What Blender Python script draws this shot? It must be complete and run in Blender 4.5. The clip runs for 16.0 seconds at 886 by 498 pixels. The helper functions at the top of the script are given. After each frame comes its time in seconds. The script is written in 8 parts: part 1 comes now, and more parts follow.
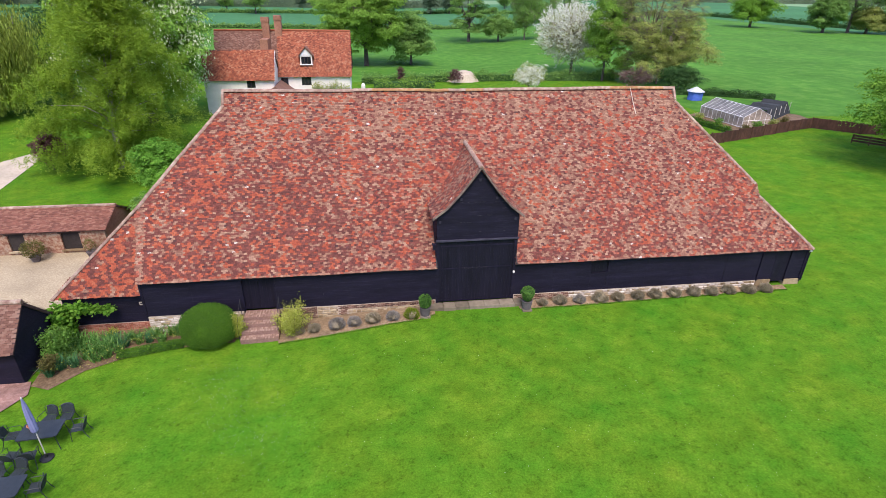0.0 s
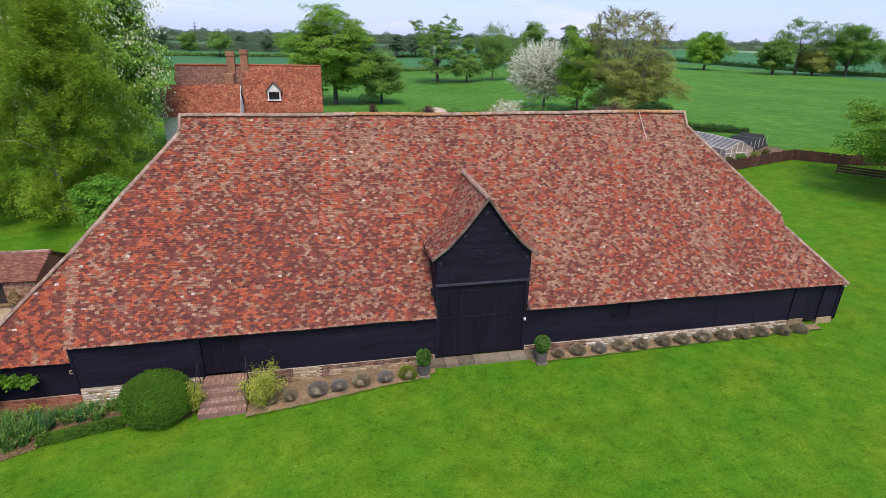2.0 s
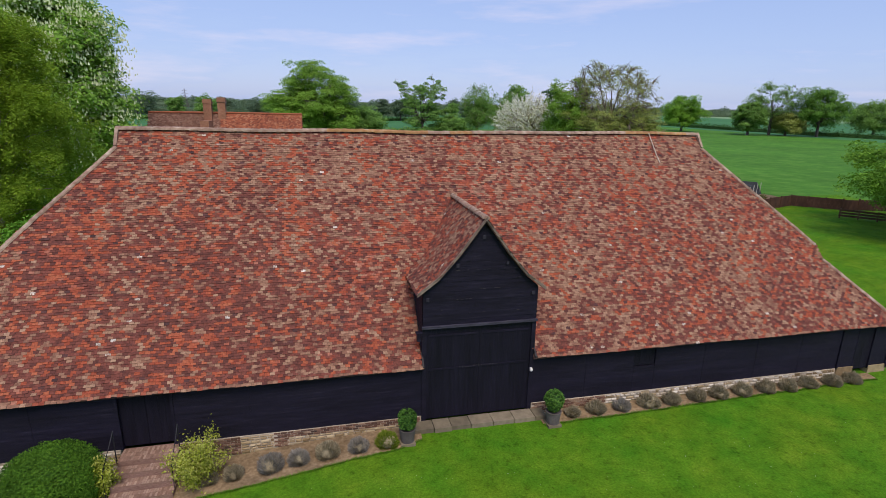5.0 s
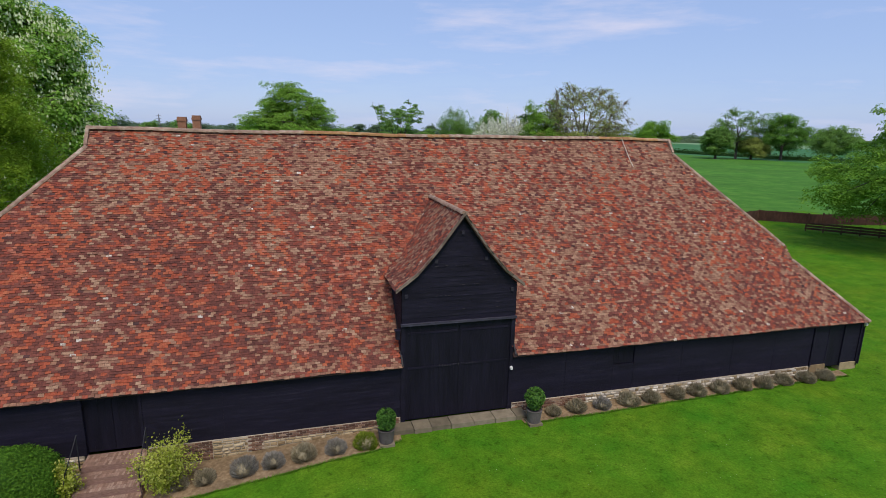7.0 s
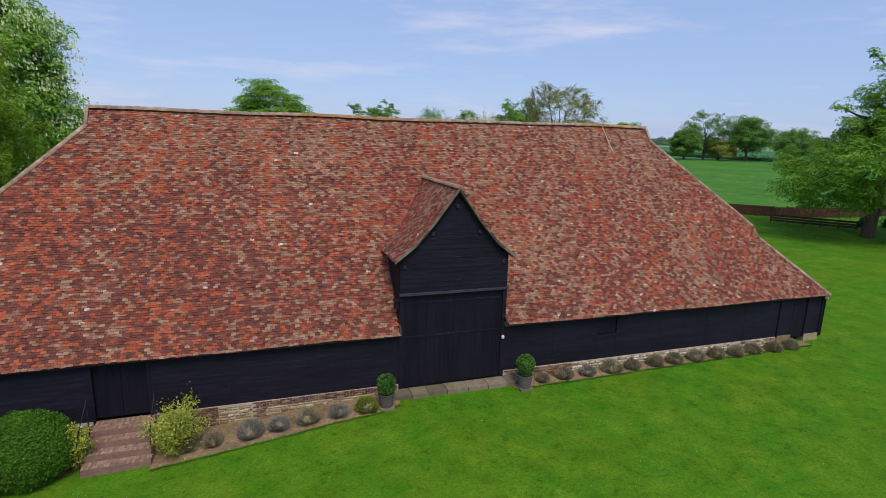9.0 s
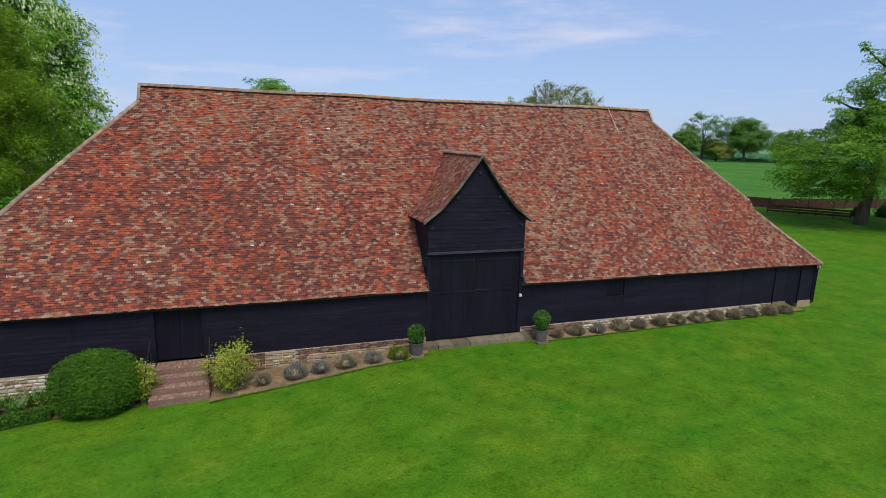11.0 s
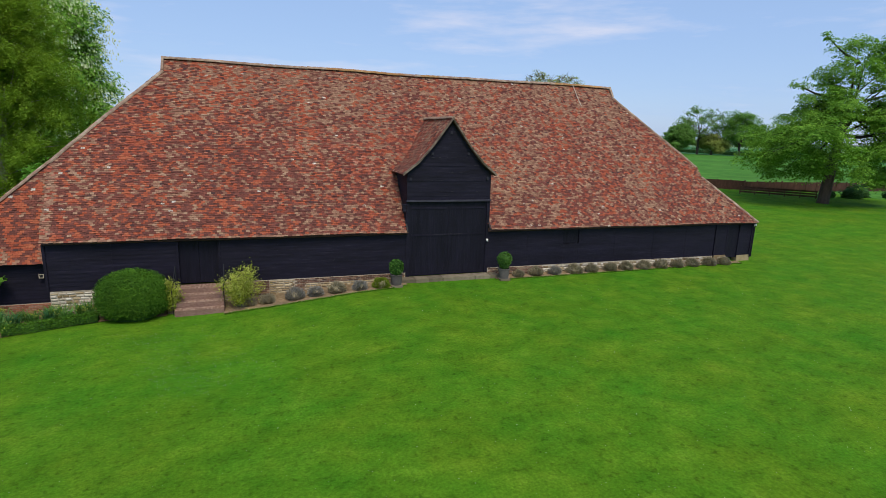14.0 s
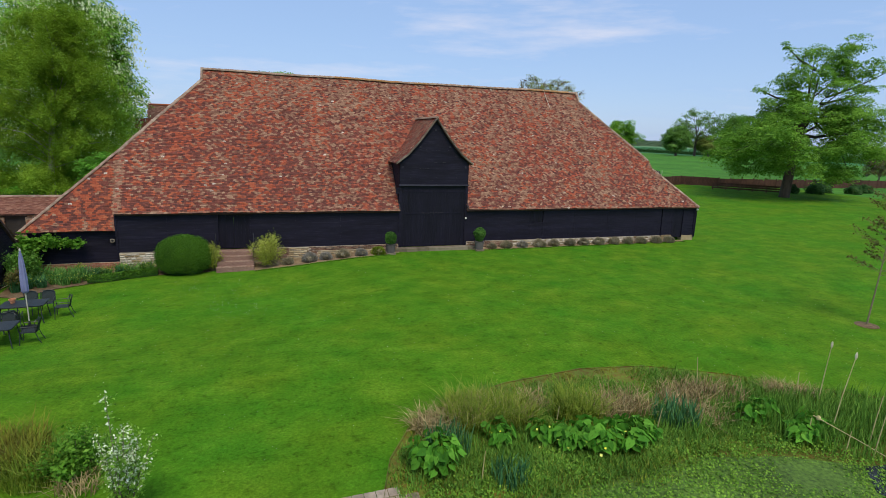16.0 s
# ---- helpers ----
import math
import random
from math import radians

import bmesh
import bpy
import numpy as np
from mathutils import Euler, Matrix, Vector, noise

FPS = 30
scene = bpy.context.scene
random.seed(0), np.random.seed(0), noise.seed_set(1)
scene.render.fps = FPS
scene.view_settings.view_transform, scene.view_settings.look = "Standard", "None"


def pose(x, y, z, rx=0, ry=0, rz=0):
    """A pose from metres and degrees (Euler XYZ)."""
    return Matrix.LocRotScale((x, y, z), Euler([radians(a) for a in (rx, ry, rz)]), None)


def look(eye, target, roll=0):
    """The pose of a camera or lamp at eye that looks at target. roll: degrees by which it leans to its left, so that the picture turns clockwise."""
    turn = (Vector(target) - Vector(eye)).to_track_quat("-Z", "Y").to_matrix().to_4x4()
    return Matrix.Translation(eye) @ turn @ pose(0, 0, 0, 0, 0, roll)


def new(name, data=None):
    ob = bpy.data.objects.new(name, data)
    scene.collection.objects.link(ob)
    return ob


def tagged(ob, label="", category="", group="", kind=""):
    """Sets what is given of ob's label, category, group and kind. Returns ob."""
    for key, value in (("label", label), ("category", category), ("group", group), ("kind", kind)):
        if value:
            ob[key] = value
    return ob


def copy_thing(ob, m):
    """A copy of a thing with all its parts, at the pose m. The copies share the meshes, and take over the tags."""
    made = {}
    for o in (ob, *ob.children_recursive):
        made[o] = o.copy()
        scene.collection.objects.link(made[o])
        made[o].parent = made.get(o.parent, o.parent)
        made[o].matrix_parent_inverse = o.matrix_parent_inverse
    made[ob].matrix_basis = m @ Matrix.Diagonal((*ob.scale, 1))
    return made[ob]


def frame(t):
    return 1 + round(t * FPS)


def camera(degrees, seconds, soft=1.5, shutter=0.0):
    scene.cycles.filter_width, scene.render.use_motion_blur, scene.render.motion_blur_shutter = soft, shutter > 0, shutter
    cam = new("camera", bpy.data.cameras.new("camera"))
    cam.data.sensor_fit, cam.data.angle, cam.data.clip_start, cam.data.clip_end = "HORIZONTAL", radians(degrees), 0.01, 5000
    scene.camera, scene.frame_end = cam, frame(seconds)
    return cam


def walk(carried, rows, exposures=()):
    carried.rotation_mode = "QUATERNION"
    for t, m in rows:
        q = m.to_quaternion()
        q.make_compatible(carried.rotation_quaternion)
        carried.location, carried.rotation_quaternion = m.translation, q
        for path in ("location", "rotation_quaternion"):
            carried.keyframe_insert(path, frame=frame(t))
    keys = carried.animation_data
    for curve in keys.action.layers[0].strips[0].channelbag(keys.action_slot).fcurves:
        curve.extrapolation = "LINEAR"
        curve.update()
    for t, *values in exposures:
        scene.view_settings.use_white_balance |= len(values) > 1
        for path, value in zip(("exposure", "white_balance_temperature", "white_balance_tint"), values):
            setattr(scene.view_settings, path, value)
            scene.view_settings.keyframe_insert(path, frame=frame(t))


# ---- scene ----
cam = camera(79.8, 16.0, soft=0.85)
PATH = [
    (0, (-5.397, -24.481, 15.526), (-5.137, -22.707, 14.64), 1.0),
    (0.5, (-5.637, -23.522, 15.105), (-5.359, -21.735, 14.252), 1.0),
    (1, (-5.928, -22.484, 14.704), (-5.629, -20.684, 13.885), 1.0),
    (1.5, (-6.17, -21.492, 14.334), (-5.844, -19.682, 13.55), 1.0),
    (2, (-6.243, -20.528, 13.93), (-5.857, -18.713, 13.183), 1.2),
    (2.5, (-6.091, -19.54, 13.519), (-5.676, -17.718, 12.806), 1.2),
    (3, (-5.887, -18.629, 13.069), (-5.465, -16.795, 12.391), 1.2),
    (3.5, (-5.715, -17.842, 12.607), (-5.284, -15.998, 11.964), 1.2),
    (4, (-5.605, -17.239, 12.196), (-5.17, -15.385, 11.586), 1.2),
    (6.5, (-5.541, -16.997, 10.56), (-5.034, -15.112, 10.125), 1.3),
    (7, (-5.602, -17.224, 10.409), (-5.067, -15.346, 9.977), 1.3),
    (7.5, (-5.719, -17.458, 10.224), (-5.155, -15.587, 9.796), 1.4),
    (8, (-5.878, -17.654, 10.032), (-5.262, -15.799, 9.609), 1.5),
    (8.5, (-6.109, -17.827, 9.842), (-5.483, -15.975, 9.419), 1.6),
    (9, (-6.663, -18.135, 9.576), (-6.036, -16.283, 9.153), 1.6),
    (11.5, (-8.358, -20.251, 8.042), (-7.725, -18.397, 7.637), 1.5),
    (12, (-8.273, -20.49, 7.814), (-7.637, -18.637, 7.408), 1.7),
    (12.5, (-8.161, -20.767, 7.592), (-7.524, -18.916, 7.183), 1.8),
    (13, (-8.157, -21.53, 7.332), (-7.522, -19.678, 6.922), 1.7),
    (13.5, (-8.338, -22.909, 7.091), (-7.705, -21.058, 6.675), 1.8),
    (14, (-8.518, -24.376, 6.948), (-7.89, -22.525, 6.524), 1.8),
    (14.5, (-8.723, -26.011, 6.834), (-8.099, -24.158, 6.413), 1.9),
    (15, (-8.958, -27.573, 6.748), (-8.337, -25.718, 6.332), 1.9),
    (15.5, (-9.189, -29.108, 6.713), (-8.571, -27.251, 6.299), 1.9),
    (16, (-9.406, -30.507, 6.67), (-8.792, -28.65, 6.254), 1.9),
]
walk(cam, [(t, look(eye, target, roll)) for t, eye, target, roll in PATH],
     exposures=[(0, 0.70, 6320, 30), (1.0, 0.50, 6350, 28), (2.0, 0.32, 6480, 26), (3.5, 0.05, 6620, 26), (6.5, -0.11, 6500, 20), (8.0, -0.16, 6500, 18),
                (12.5, -0.06, 6500, 14), (16.0, -0.04, 6480, 11)])

# ---- world and sun ----
SUN_AZ, SUN_EL = 184.0, 57.0      # compass bearing in the plan (0 is +y, clockwise) and height
world = bpy.data.worlds.new("sky")
scene.world = world
world.use_nodes = True
wn, wl = world.node_tree.nodes, world.node_tree.links
wn.clear()
w_out = wn.new("ShaderNodeOutputWorld")
w_bg = wn.new("ShaderNodeBackground")
w_sky = wn.new("ShaderNodeTexSky")
w_sky.sky_type = "NISHITA"
w_sky.sun_disc = False
w_sky.sun_elevation = radians(SUN_EL)
w_sky.sun_rotation = radians(SUN_AZ)
w_sky.air_density, w_sky.dust_density, w_sky.ozone_density = 1.0, 0.7, 2.0
# thin high cloud over the whole sky
w_tc = wn.new("ShaderNodeTexCoord")
w_map = wn.new("ShaderNodeMapping")
w_map.inputs["Scale"].default_value = (1.0, 1.0, 6.0)
w_noise = wn.new("ShaderNodeTexNoise")
w_noise.inputs["Scale"].default_value = 2.6
w_noise.inputs["Detail"].default_value = 6.0
w_noise.inputs["Roughness"].default_value = 0.6
w_ramp = wn.new("ShaderNodeValToRGB")
w_ramp.color_ramp.elements[0].position, w_ramp.color_ramp.elements[1].position = 0.45, 0.72
w_ramp.color_ramp.elements[0].color = (0.66, 0.66, 0.66, 1)
w_ramp.color_ramp.elements[1].color = (0.85, 0.85, 0.85, 1)
w_mix = wn.new("ShaderNodeMixRGB")
w_tint = wn.new("ShaderNodeValToRGB")
w_tint.color_ramp.elements[0].position, w_tint.color_ramp.elements[1].position = 0.50, 0.70
w_tint.color_ramp.elements[0].color = (0.268, 0.405, 0.660, 1)
w_tint.color_ramp.elements[1].color = (0.49, 0.535, 0.665, 1)
w_gain = wn.new("ShaderNodeVectorMath")
w_gain.operation = "SCALE"
w_gain.inputs["Scale"].default_value = 10.0
wl.new(w_noise.outputs["Fac"], w_tint.inputs["Fac"])
wl.new(w_tint.outputs["Color"], w_gain.inputs[0])
wl.new(w_gain.outputs["Vector"], w_mix.inputs["Color2"])
wl.new(w_tc.outputs["Generated"], w_map.inputs["Vector"])
wl.new(w_map.outputs["Vector"], w_noise.inputs["Vector"])
wl.new(w_noise.outputs["Fac"], w_ramp.inputs["Fac"])
wl.new(w_ramp.outputs["Color"], w_mix.inputs["Fac"])
wl.new(w_sky.outputs["Color"], w_mix.inputs["Color1"])
wl.new(w_mix.outputs["Color"], w_bg.inputs["Color"])
w_bg.inputs["Strength"].default_value = 0.14
wl.new(w_bg.outputs["Background"], w_out.inputs["Surface"])

sun_data = bpy.data.lights.new("sun", "SUN")
sun_data.energy, sun_data.angle, sun_data.color = 2.9, radians(26), (1.0, 0.92, 0.76)
sun = new("sun", sun_data)
_az, _el = radians(SUN_AZ), radians(SUN_EL)
sun.matrix_world = look((0, 0, 60), (-math.sin(_az) * math.cos(_el), -math.cos(_az) * math.cos(_el), 60 - math.sin(_el)))

# ---- materials ----
def mat(name, colours, scale=3.0, rough=0.85, bump=0.3, bscale=30.0, pick="noise", patch=0.25, pscale=0.35, metal=0.0,
        stretch=(1, 1, 1), glow=0.0, spec=0.3, own=1.0, push=None):
    """A procedural surface. colours: rows of (position, (r, g, b)), chosen by fine noise or by each piece's own random number;
    patch: how strongly a broad noise lightens and darkens it, at pscale; own and push: how much a piece's colour is its own and how
    much its neighbourhood's."""
    m = bpy.data.materials.new(name)
    m.use_nodes = True
    n, l = m.node_tree.nodes, m.node_tree.links
    n.clear()
    out = n.new("ShaderNodeOutputMaterial")
    sh = n.new("ShaderNodeBsdfPrincipled")
    sh.inputs["Roughness"].default_value = rough
    sh.inputs["Metallic"].default_value = metal
    sh.inputs["Specular IOR Level"].default_value = spec
    geo = n.new("ShaderNodeNewGeometry")
    mp = n.new("ShaderNodeMapping")
    mp.inputs["Scale"].default_value = stretch
    l.new(geo.outputs["Position"], mp.inputs["Vector"])
    fine = n.new("ShaderNodeTexNoise")
    fine.inputs["Scale"].default_value = scale
    fine.inputs["Detail"].default_value = 5.0
    fine.inputs["Roughness"].default_value = 0.62
    l.new(mp.outputs["Vector"], fine.inputs["Vector"])
    ramp = n.new("ShaderNodeValToRGB")
    while len(ramp.color_ramp.elements) < len(colours):
        ramp.color_ramp.elements.new(0.5)
    for e, (p, c) in zip(ramp.color_ramp.elements, colours):
        e.position, e.color = p, (*c, 1)
    broad = n.new("ShaderNodeTexNoise")
    broad.inputs["Scale"].default_value = pscale
    broad.inputs["Detail"].default_value = 3.0
    l.new(mp.outputs["Vector"], broad.inputs["Vector"])
    if pick == "noise":
        l.new(fine.outputs["Fac"], ramp.inputs["Fac"])
    else:
        if pick == "island":
            rnd = geo.outputs["Random Per Island"]
        else:
            rnd = n.new("ShaderNodeObjectInfo").outputs["Random"]
        # the piece's own number, pushed a little by the broad noise, so that neighbours tend to be alike
        mm = n.new("ShaderNodeMath")
        mm.operation = "MULTIPLY_ADD"
        sub = n.new("ShaderNodeMath")
        sub.operation = "SUBTRACT"
        sub.inputs[1].default_value = 0.5
        l.new(broad.outputs["Fac"], sub.inputs[0])
        l.new(sub.outputs[0], mm.inputs[0])
        mm.inputs[1].default_value = 4.0 * patch if push is None else push
        share = n.new("ShaderNodeMath")
        share.operation = "MULTIPLY_ADD"
        share.inputs[1].default_value, share.inputs[2].default_value = own, (1 - own) / 2
        l.new(rnd, share.inputs[0])
        l.new(share.outputs[0], mm.inputs[2])
        l.new(mm.outputs[0], ramp.inputs["Fac"])
    hsv = n.new("ShaderNodeHueSaturation")
    l.new(ramp.outputs["Color"], hsv.inputs["Color"])
    mr = n.new("ShaderNodeMapRange")
    mr.inputs["From Min"].default_value, mr.inputs["From Max"].default_value = 0.3, 0.7
    mr.inputs["To Min"].default_value, mr.inputs["To Max"].default_value = 1 - patch, 1 + patch
    l.new((broad if pick == "noise" else fine).outputs["Fac"], mr.inputs["Value"])
    l.new(mr.outputs["Result"], hsv.inputs["Value"])
    l.new(hsv.outputs["Color"], sh.inputs["Base Color"])
    if bump:
        bn = n.new("ShaderNodeTexNoise")
        bn.inputs["Scale"].default_value = bscale
        bn.inputs["Detail"].default_value = 4.0
        l.new(mp.outputs["Vector"], bn.inputs["Vector"])
        bp = n.new("ShaderNodeBump")
        bp.inputs["Strength"].default_value = bump
        bp.inputs["Distance"].default_value = 0.03
        l.new(bn.outputs["Fac"], bp.inputs["Height"])
        l.new(bp.outputs["Normal"], sh.inputs["Normal"])
    if glow:
        tr = n.new("ShaderNodeBsdfTranslucent")
        mx = n.new("ShaderNodeMixShader")
        mx.inputs["Fac"].default_value = glow
        l.new(hsv.outputs["Color"], tr.inputs["Color"])
        l.new(sh.outputs["BSDF"], mx.inputs[1])
        l.new(tr.outputs["BSDF"], mx.inputs[2])
        l.new(mx.outputs["Shader"], out.inputs["Surface"])
    else:
        l.new(sh.outputs["BSDF"], out.inputs["Surface"])
    return m


TILE = [(0.0, (0.135, 0.038, 0.027)), (0.25, (0.200, 0.047, 0.029)), (0.55, (0.265, 0.063, 0.035)), (0.80, (0.315, 0.092, 0.053)), (1.0, (0.36, 0.155, 0.100))]
MAROON = [(0.0, (0.095, 0.033, 0.025)), (0.5, (0.145, 0.046, 0.032)), (1.0, (0.185, 0.058, 0.040))]
BUFF = [(0.0, (0.185, 0.082, 0.055)), (0.5, (0.255, 0.130, 0.080)), (1.0, (0.345, 0.210, 0.132))]
ORANGE = [(0.0, (0.25, 0.055, 0.027)), (0.5, (0.32, 0.073, 0.034)), (1.0, (0.355, 0.105, 0.050))]


def tile_mat(name, rows, pick):
    return mat(name, rows, scale=13.0, rough=0.9, bump=0.4, bscale=26, pick=pick, patch=0.34, pscale=0.5, own=0.95, push=0.6)


M_TILE, M_MAROONTILE, M_GREYTILE, M_ORANGETILE = [tile_mat(n_, r_, "island") for n_, r_ in (("clay_tile", TILE), ("maroon_tile", MAROON), ("buff_lichen_tile", BUFF), ("orange_tile", ORANGE))]
SINGLE_TILES = [tile_mat(n_ + "_single", r_, "object") for n_, r_ in (("clay_tile", TILE), ("maroon_tile", MAROON), ("buff_lichen_tile", BUFF), ("orange_tile", ORANGE))]
M_PALETILE = mat("pale_lichen_tile", [(0.42, (0.24, 0.12, 0.08)), (0.50, (0.42, 0.36, 0.29)), (0.62, (0.62, 0.57, 0.49))], scale=11, bump=0.4)
M_DARKTILE = mat("sooty_tile", [(0.0, (0.055, 0.026, 0.024)), (1.0, (0.105, 0.042, 0.036))], scale=4, bump=0.4, pick="island", patch=0.2)
M_RIDGE = mat("ridge_tile", [(0.3, (0.20, 0.110, 0.078)), (0.52, (0.32, 0.220, 0.155)), (0.72, (0.46, 0.38, 0.29))], scale=3.5, bump=0.4, patch=0.3, pscale=0.6)
M_LICHEN = mat("lichened_ridge_tile", [(0.3, (0.22, 0.100, 0.050)), (0.52, (0.36, 0.195, 0.075)), (0.72, (0.40, 0.31, 0.21))], scale=3.5, bump=0.4, patch=0.3, pscale=0.6)
M_BATTEN = mat("roof_underlay", [(0.3, (0.07, 0.04, 0.035)), (0.7, (0.11, 0.06, 0.05))], scale=4)
M_BLACK = mat("black_weatherboard", [(0.25, (0.0070, 0.0060, 0.0140)), (0.55, (0.0105, 0.0092, 0.0200)), (0.80, (0.025, 0.022, 0.038))], scale=2.5, rough=0.62,
              bump=0.5, bscale=40, patch=0.35, pscale=0.5, stretch=(0.5, 1, 5), spec=0.2)
M_BLACKDOOR = mat("black_door_boarding", [(0.25, (0.0068, 0.0060, 0.0130)), (0.6, (0.0100, 0.0090, 0.0180)), (0.82, (0.020, 0.018, 0.030))], scale=2.5, rough=0.6,
                  bump=0.5, bscale=40, patch=0.3, pscale=0.6, stretch=(5, 1, 0.5), spec=0.2)


def lawn_material():
    """Mown grass: fine tufts, soft mottling, faint mowing streaks, and darker coarse tufts here and there."""
    m = bpy.data.materials.new("lawn_grass")
    m.use_nodes = True
    n, l = m.node_tree.nodes, m.node_tree.links
    sh = n["Principled BSDF"]
    sh.inputs["Roughness"].default_value = 0.95
    sh.inputs["Specular IOR Level"].default_value = 0.05
    geo = n.new("ShaderNodeNewGeometry")

    def noise_at(scale, detail, rough, stretch=(1, 1, 1), turn=0.0):
        mp = n.new("ShaderNodeMapping")
        mp.inputs["Scale"].default_value = stretch
        mp.inputs["Rotation"].default_value = (0, 0, turn)
        t = n.new("ShaderNodeTexNoise")
        t.inputs["Scale"].default_value = scale
        t.inputs["Detail"].default_value = detail
        t.inputs["Roughness"].default_value = rough
        l.new(geo.outputs["Position"], mp.inputs["Vector"])
        l.new(mp.outputs["Vector"], t.inputs["Vector"])
        return t.outputs["Fac"]

    def ranged(src, lo, hi, a, b):
        r = n.new("ShaderNodeMapRange")
        for k, v in (("From Min", lo), ("From Max", hi), ("To Min", a), ("To Max", b)):
            r.inputs[k].default_value = v
        l.new(src, r.inputs["Value"])
        return r.outputs["Result"]

    def times(a, b):
        q = n.new("ShaderNodeMath")
        q.operation = "MULTIPLY"
        l.new(a, q.inputs[0])
        l.new(b, q.inputs[1])
        return q.outputs[0]
    ramp = n.new("ShaderNodeValToRGB")
    rows = LAWN
    while len(ramp.color_ramp.elements) < len(rows):
        ramp.color_ramp.elements.new(0.5)
    for e, (p, c) in zip(ramp.color_ramp.elements, rows):
        e.position, e.color = p, (*c, 1)
    l.new(noise_at(0.85, 7, 0.68), ramp.inputs["Fac"])
    val = ranged(noise_at(14, 6, 0.75), 0.3, 0.7, 0.62, 1.38)
    val = times(val, ranged(noise_at(0.5, 4, 0.6, (1, 3.0, 1), 0.5), 0.3, 0.7, 0.93, 1.07))
    val = times(val, ranged(noise_at(1.9, 4, 0.6, (1, 1.4, 1), -0.25), 0.55, 0.72, 1.0, 0.78))
    val = times(val, ranged(noise_at(4.5, 4, 0.65), 0.55, 0.70, 1.0, 0.66))
    hsv = n.new("ShaderNodeHueSaturation")
    l.new(ramp.outputs["Color"], hsv.inputs["Color"])
    l.new(val, hsv.inputs["Value"])
    l.new(ranged(noise_at(0.30, 4, 0.62), 0.3, 0.7, 0.483, 0.518), hsv.inputs["Hue"])
    l.new(hsv.outputs["Color"], sh.inputs["Base Color"])
    bp = n.new("ShaderNodeBump")
    bp.inputs["Strength"].default_value = 0.6
    bp.inputs["Distance"].default_value = 0.04
    l.new(noise_at(30, 5, 0.7), bp.inputs["Height"])
    l.new(bp.outputs["Normal"], sh.inputs["Normal"])
    return m


LAWN = [(0.28, (0.045, 0.140, 0.006)), (0.44, (0.065, 0.173, 0.008)), (0.58, (0.086, 0.199, 0.010)), (0.74, (0.122, 0.236, 0.015))]
M_GRASS = lawn_material()
M_MEADOW = mat("meadow_grass", [(0.25, (0.036, 0.130, 0.014)), (0.5, (0.056, 0.178, 0.018)), (0.75, (0.098, 0.222, 0.032))],
               scale=0.45, rough=0.95, bump=0.6, bscale=6, patch=0.16, pscale=0.05, spec=0.1)
M_CROP = mat("young_wheat", [(0.3, (0.035, 0.135, 0.045)), (0.7, (0.055, 0.18, 0.065))], scale=0.25, rough=0.95, bump=0.3, bscale=4, patch=0.15, pscale=0.01, spec=0.1)
M_PALECROP = mat("pale_field", [(0.3, (0.15, 0.26, 0.12)), (0.7, (0.19, 0.30, 0.15))], scale=0.2, rough=0.95, bump=0.2, patch=0.12, pscale=0.01, spec=0.1)
M_SOIL = mat("bed_soil", [(0.25, (0.150, 0.100, 0.050)), (0.5, (0.245, 0.170, 0.092)), (0.75, (0.35, 0.262, 0.158))], scale=8, bump=1.0, bscale=30, patch=0.3, pscale=1.0)
M_GRAVEL = mat("yard_gravel", [(0.25, (0.27, 0.212, 0.122)), (0.5, (0.38, 0.312, 0.188)), (0.75, (0.51, 0.435, 0.285))], scale=9, bump=1.0, bscale=28, patch=0.16, pscale=0.5)
M_DRIVE = mat("drive_gravel", [(0.3, (0.40, 0.335, 0.235)), (0.7, (0.55, 0.48, 0.365))], scale=5, bump=0.6, bscale=20, patch=0.15, pscale=0.4)
M_BEDSOIL = mat("dark_bed_soil", [(0.25, (0.085, 0.052, 0.024)), (0.5, (0.150, 0.097, 0.048)), (0.75, (0.23, 0.162, 0.088))], scale=8, bump=1.0, bscale=30, patch=0.3, pscale=1.0)

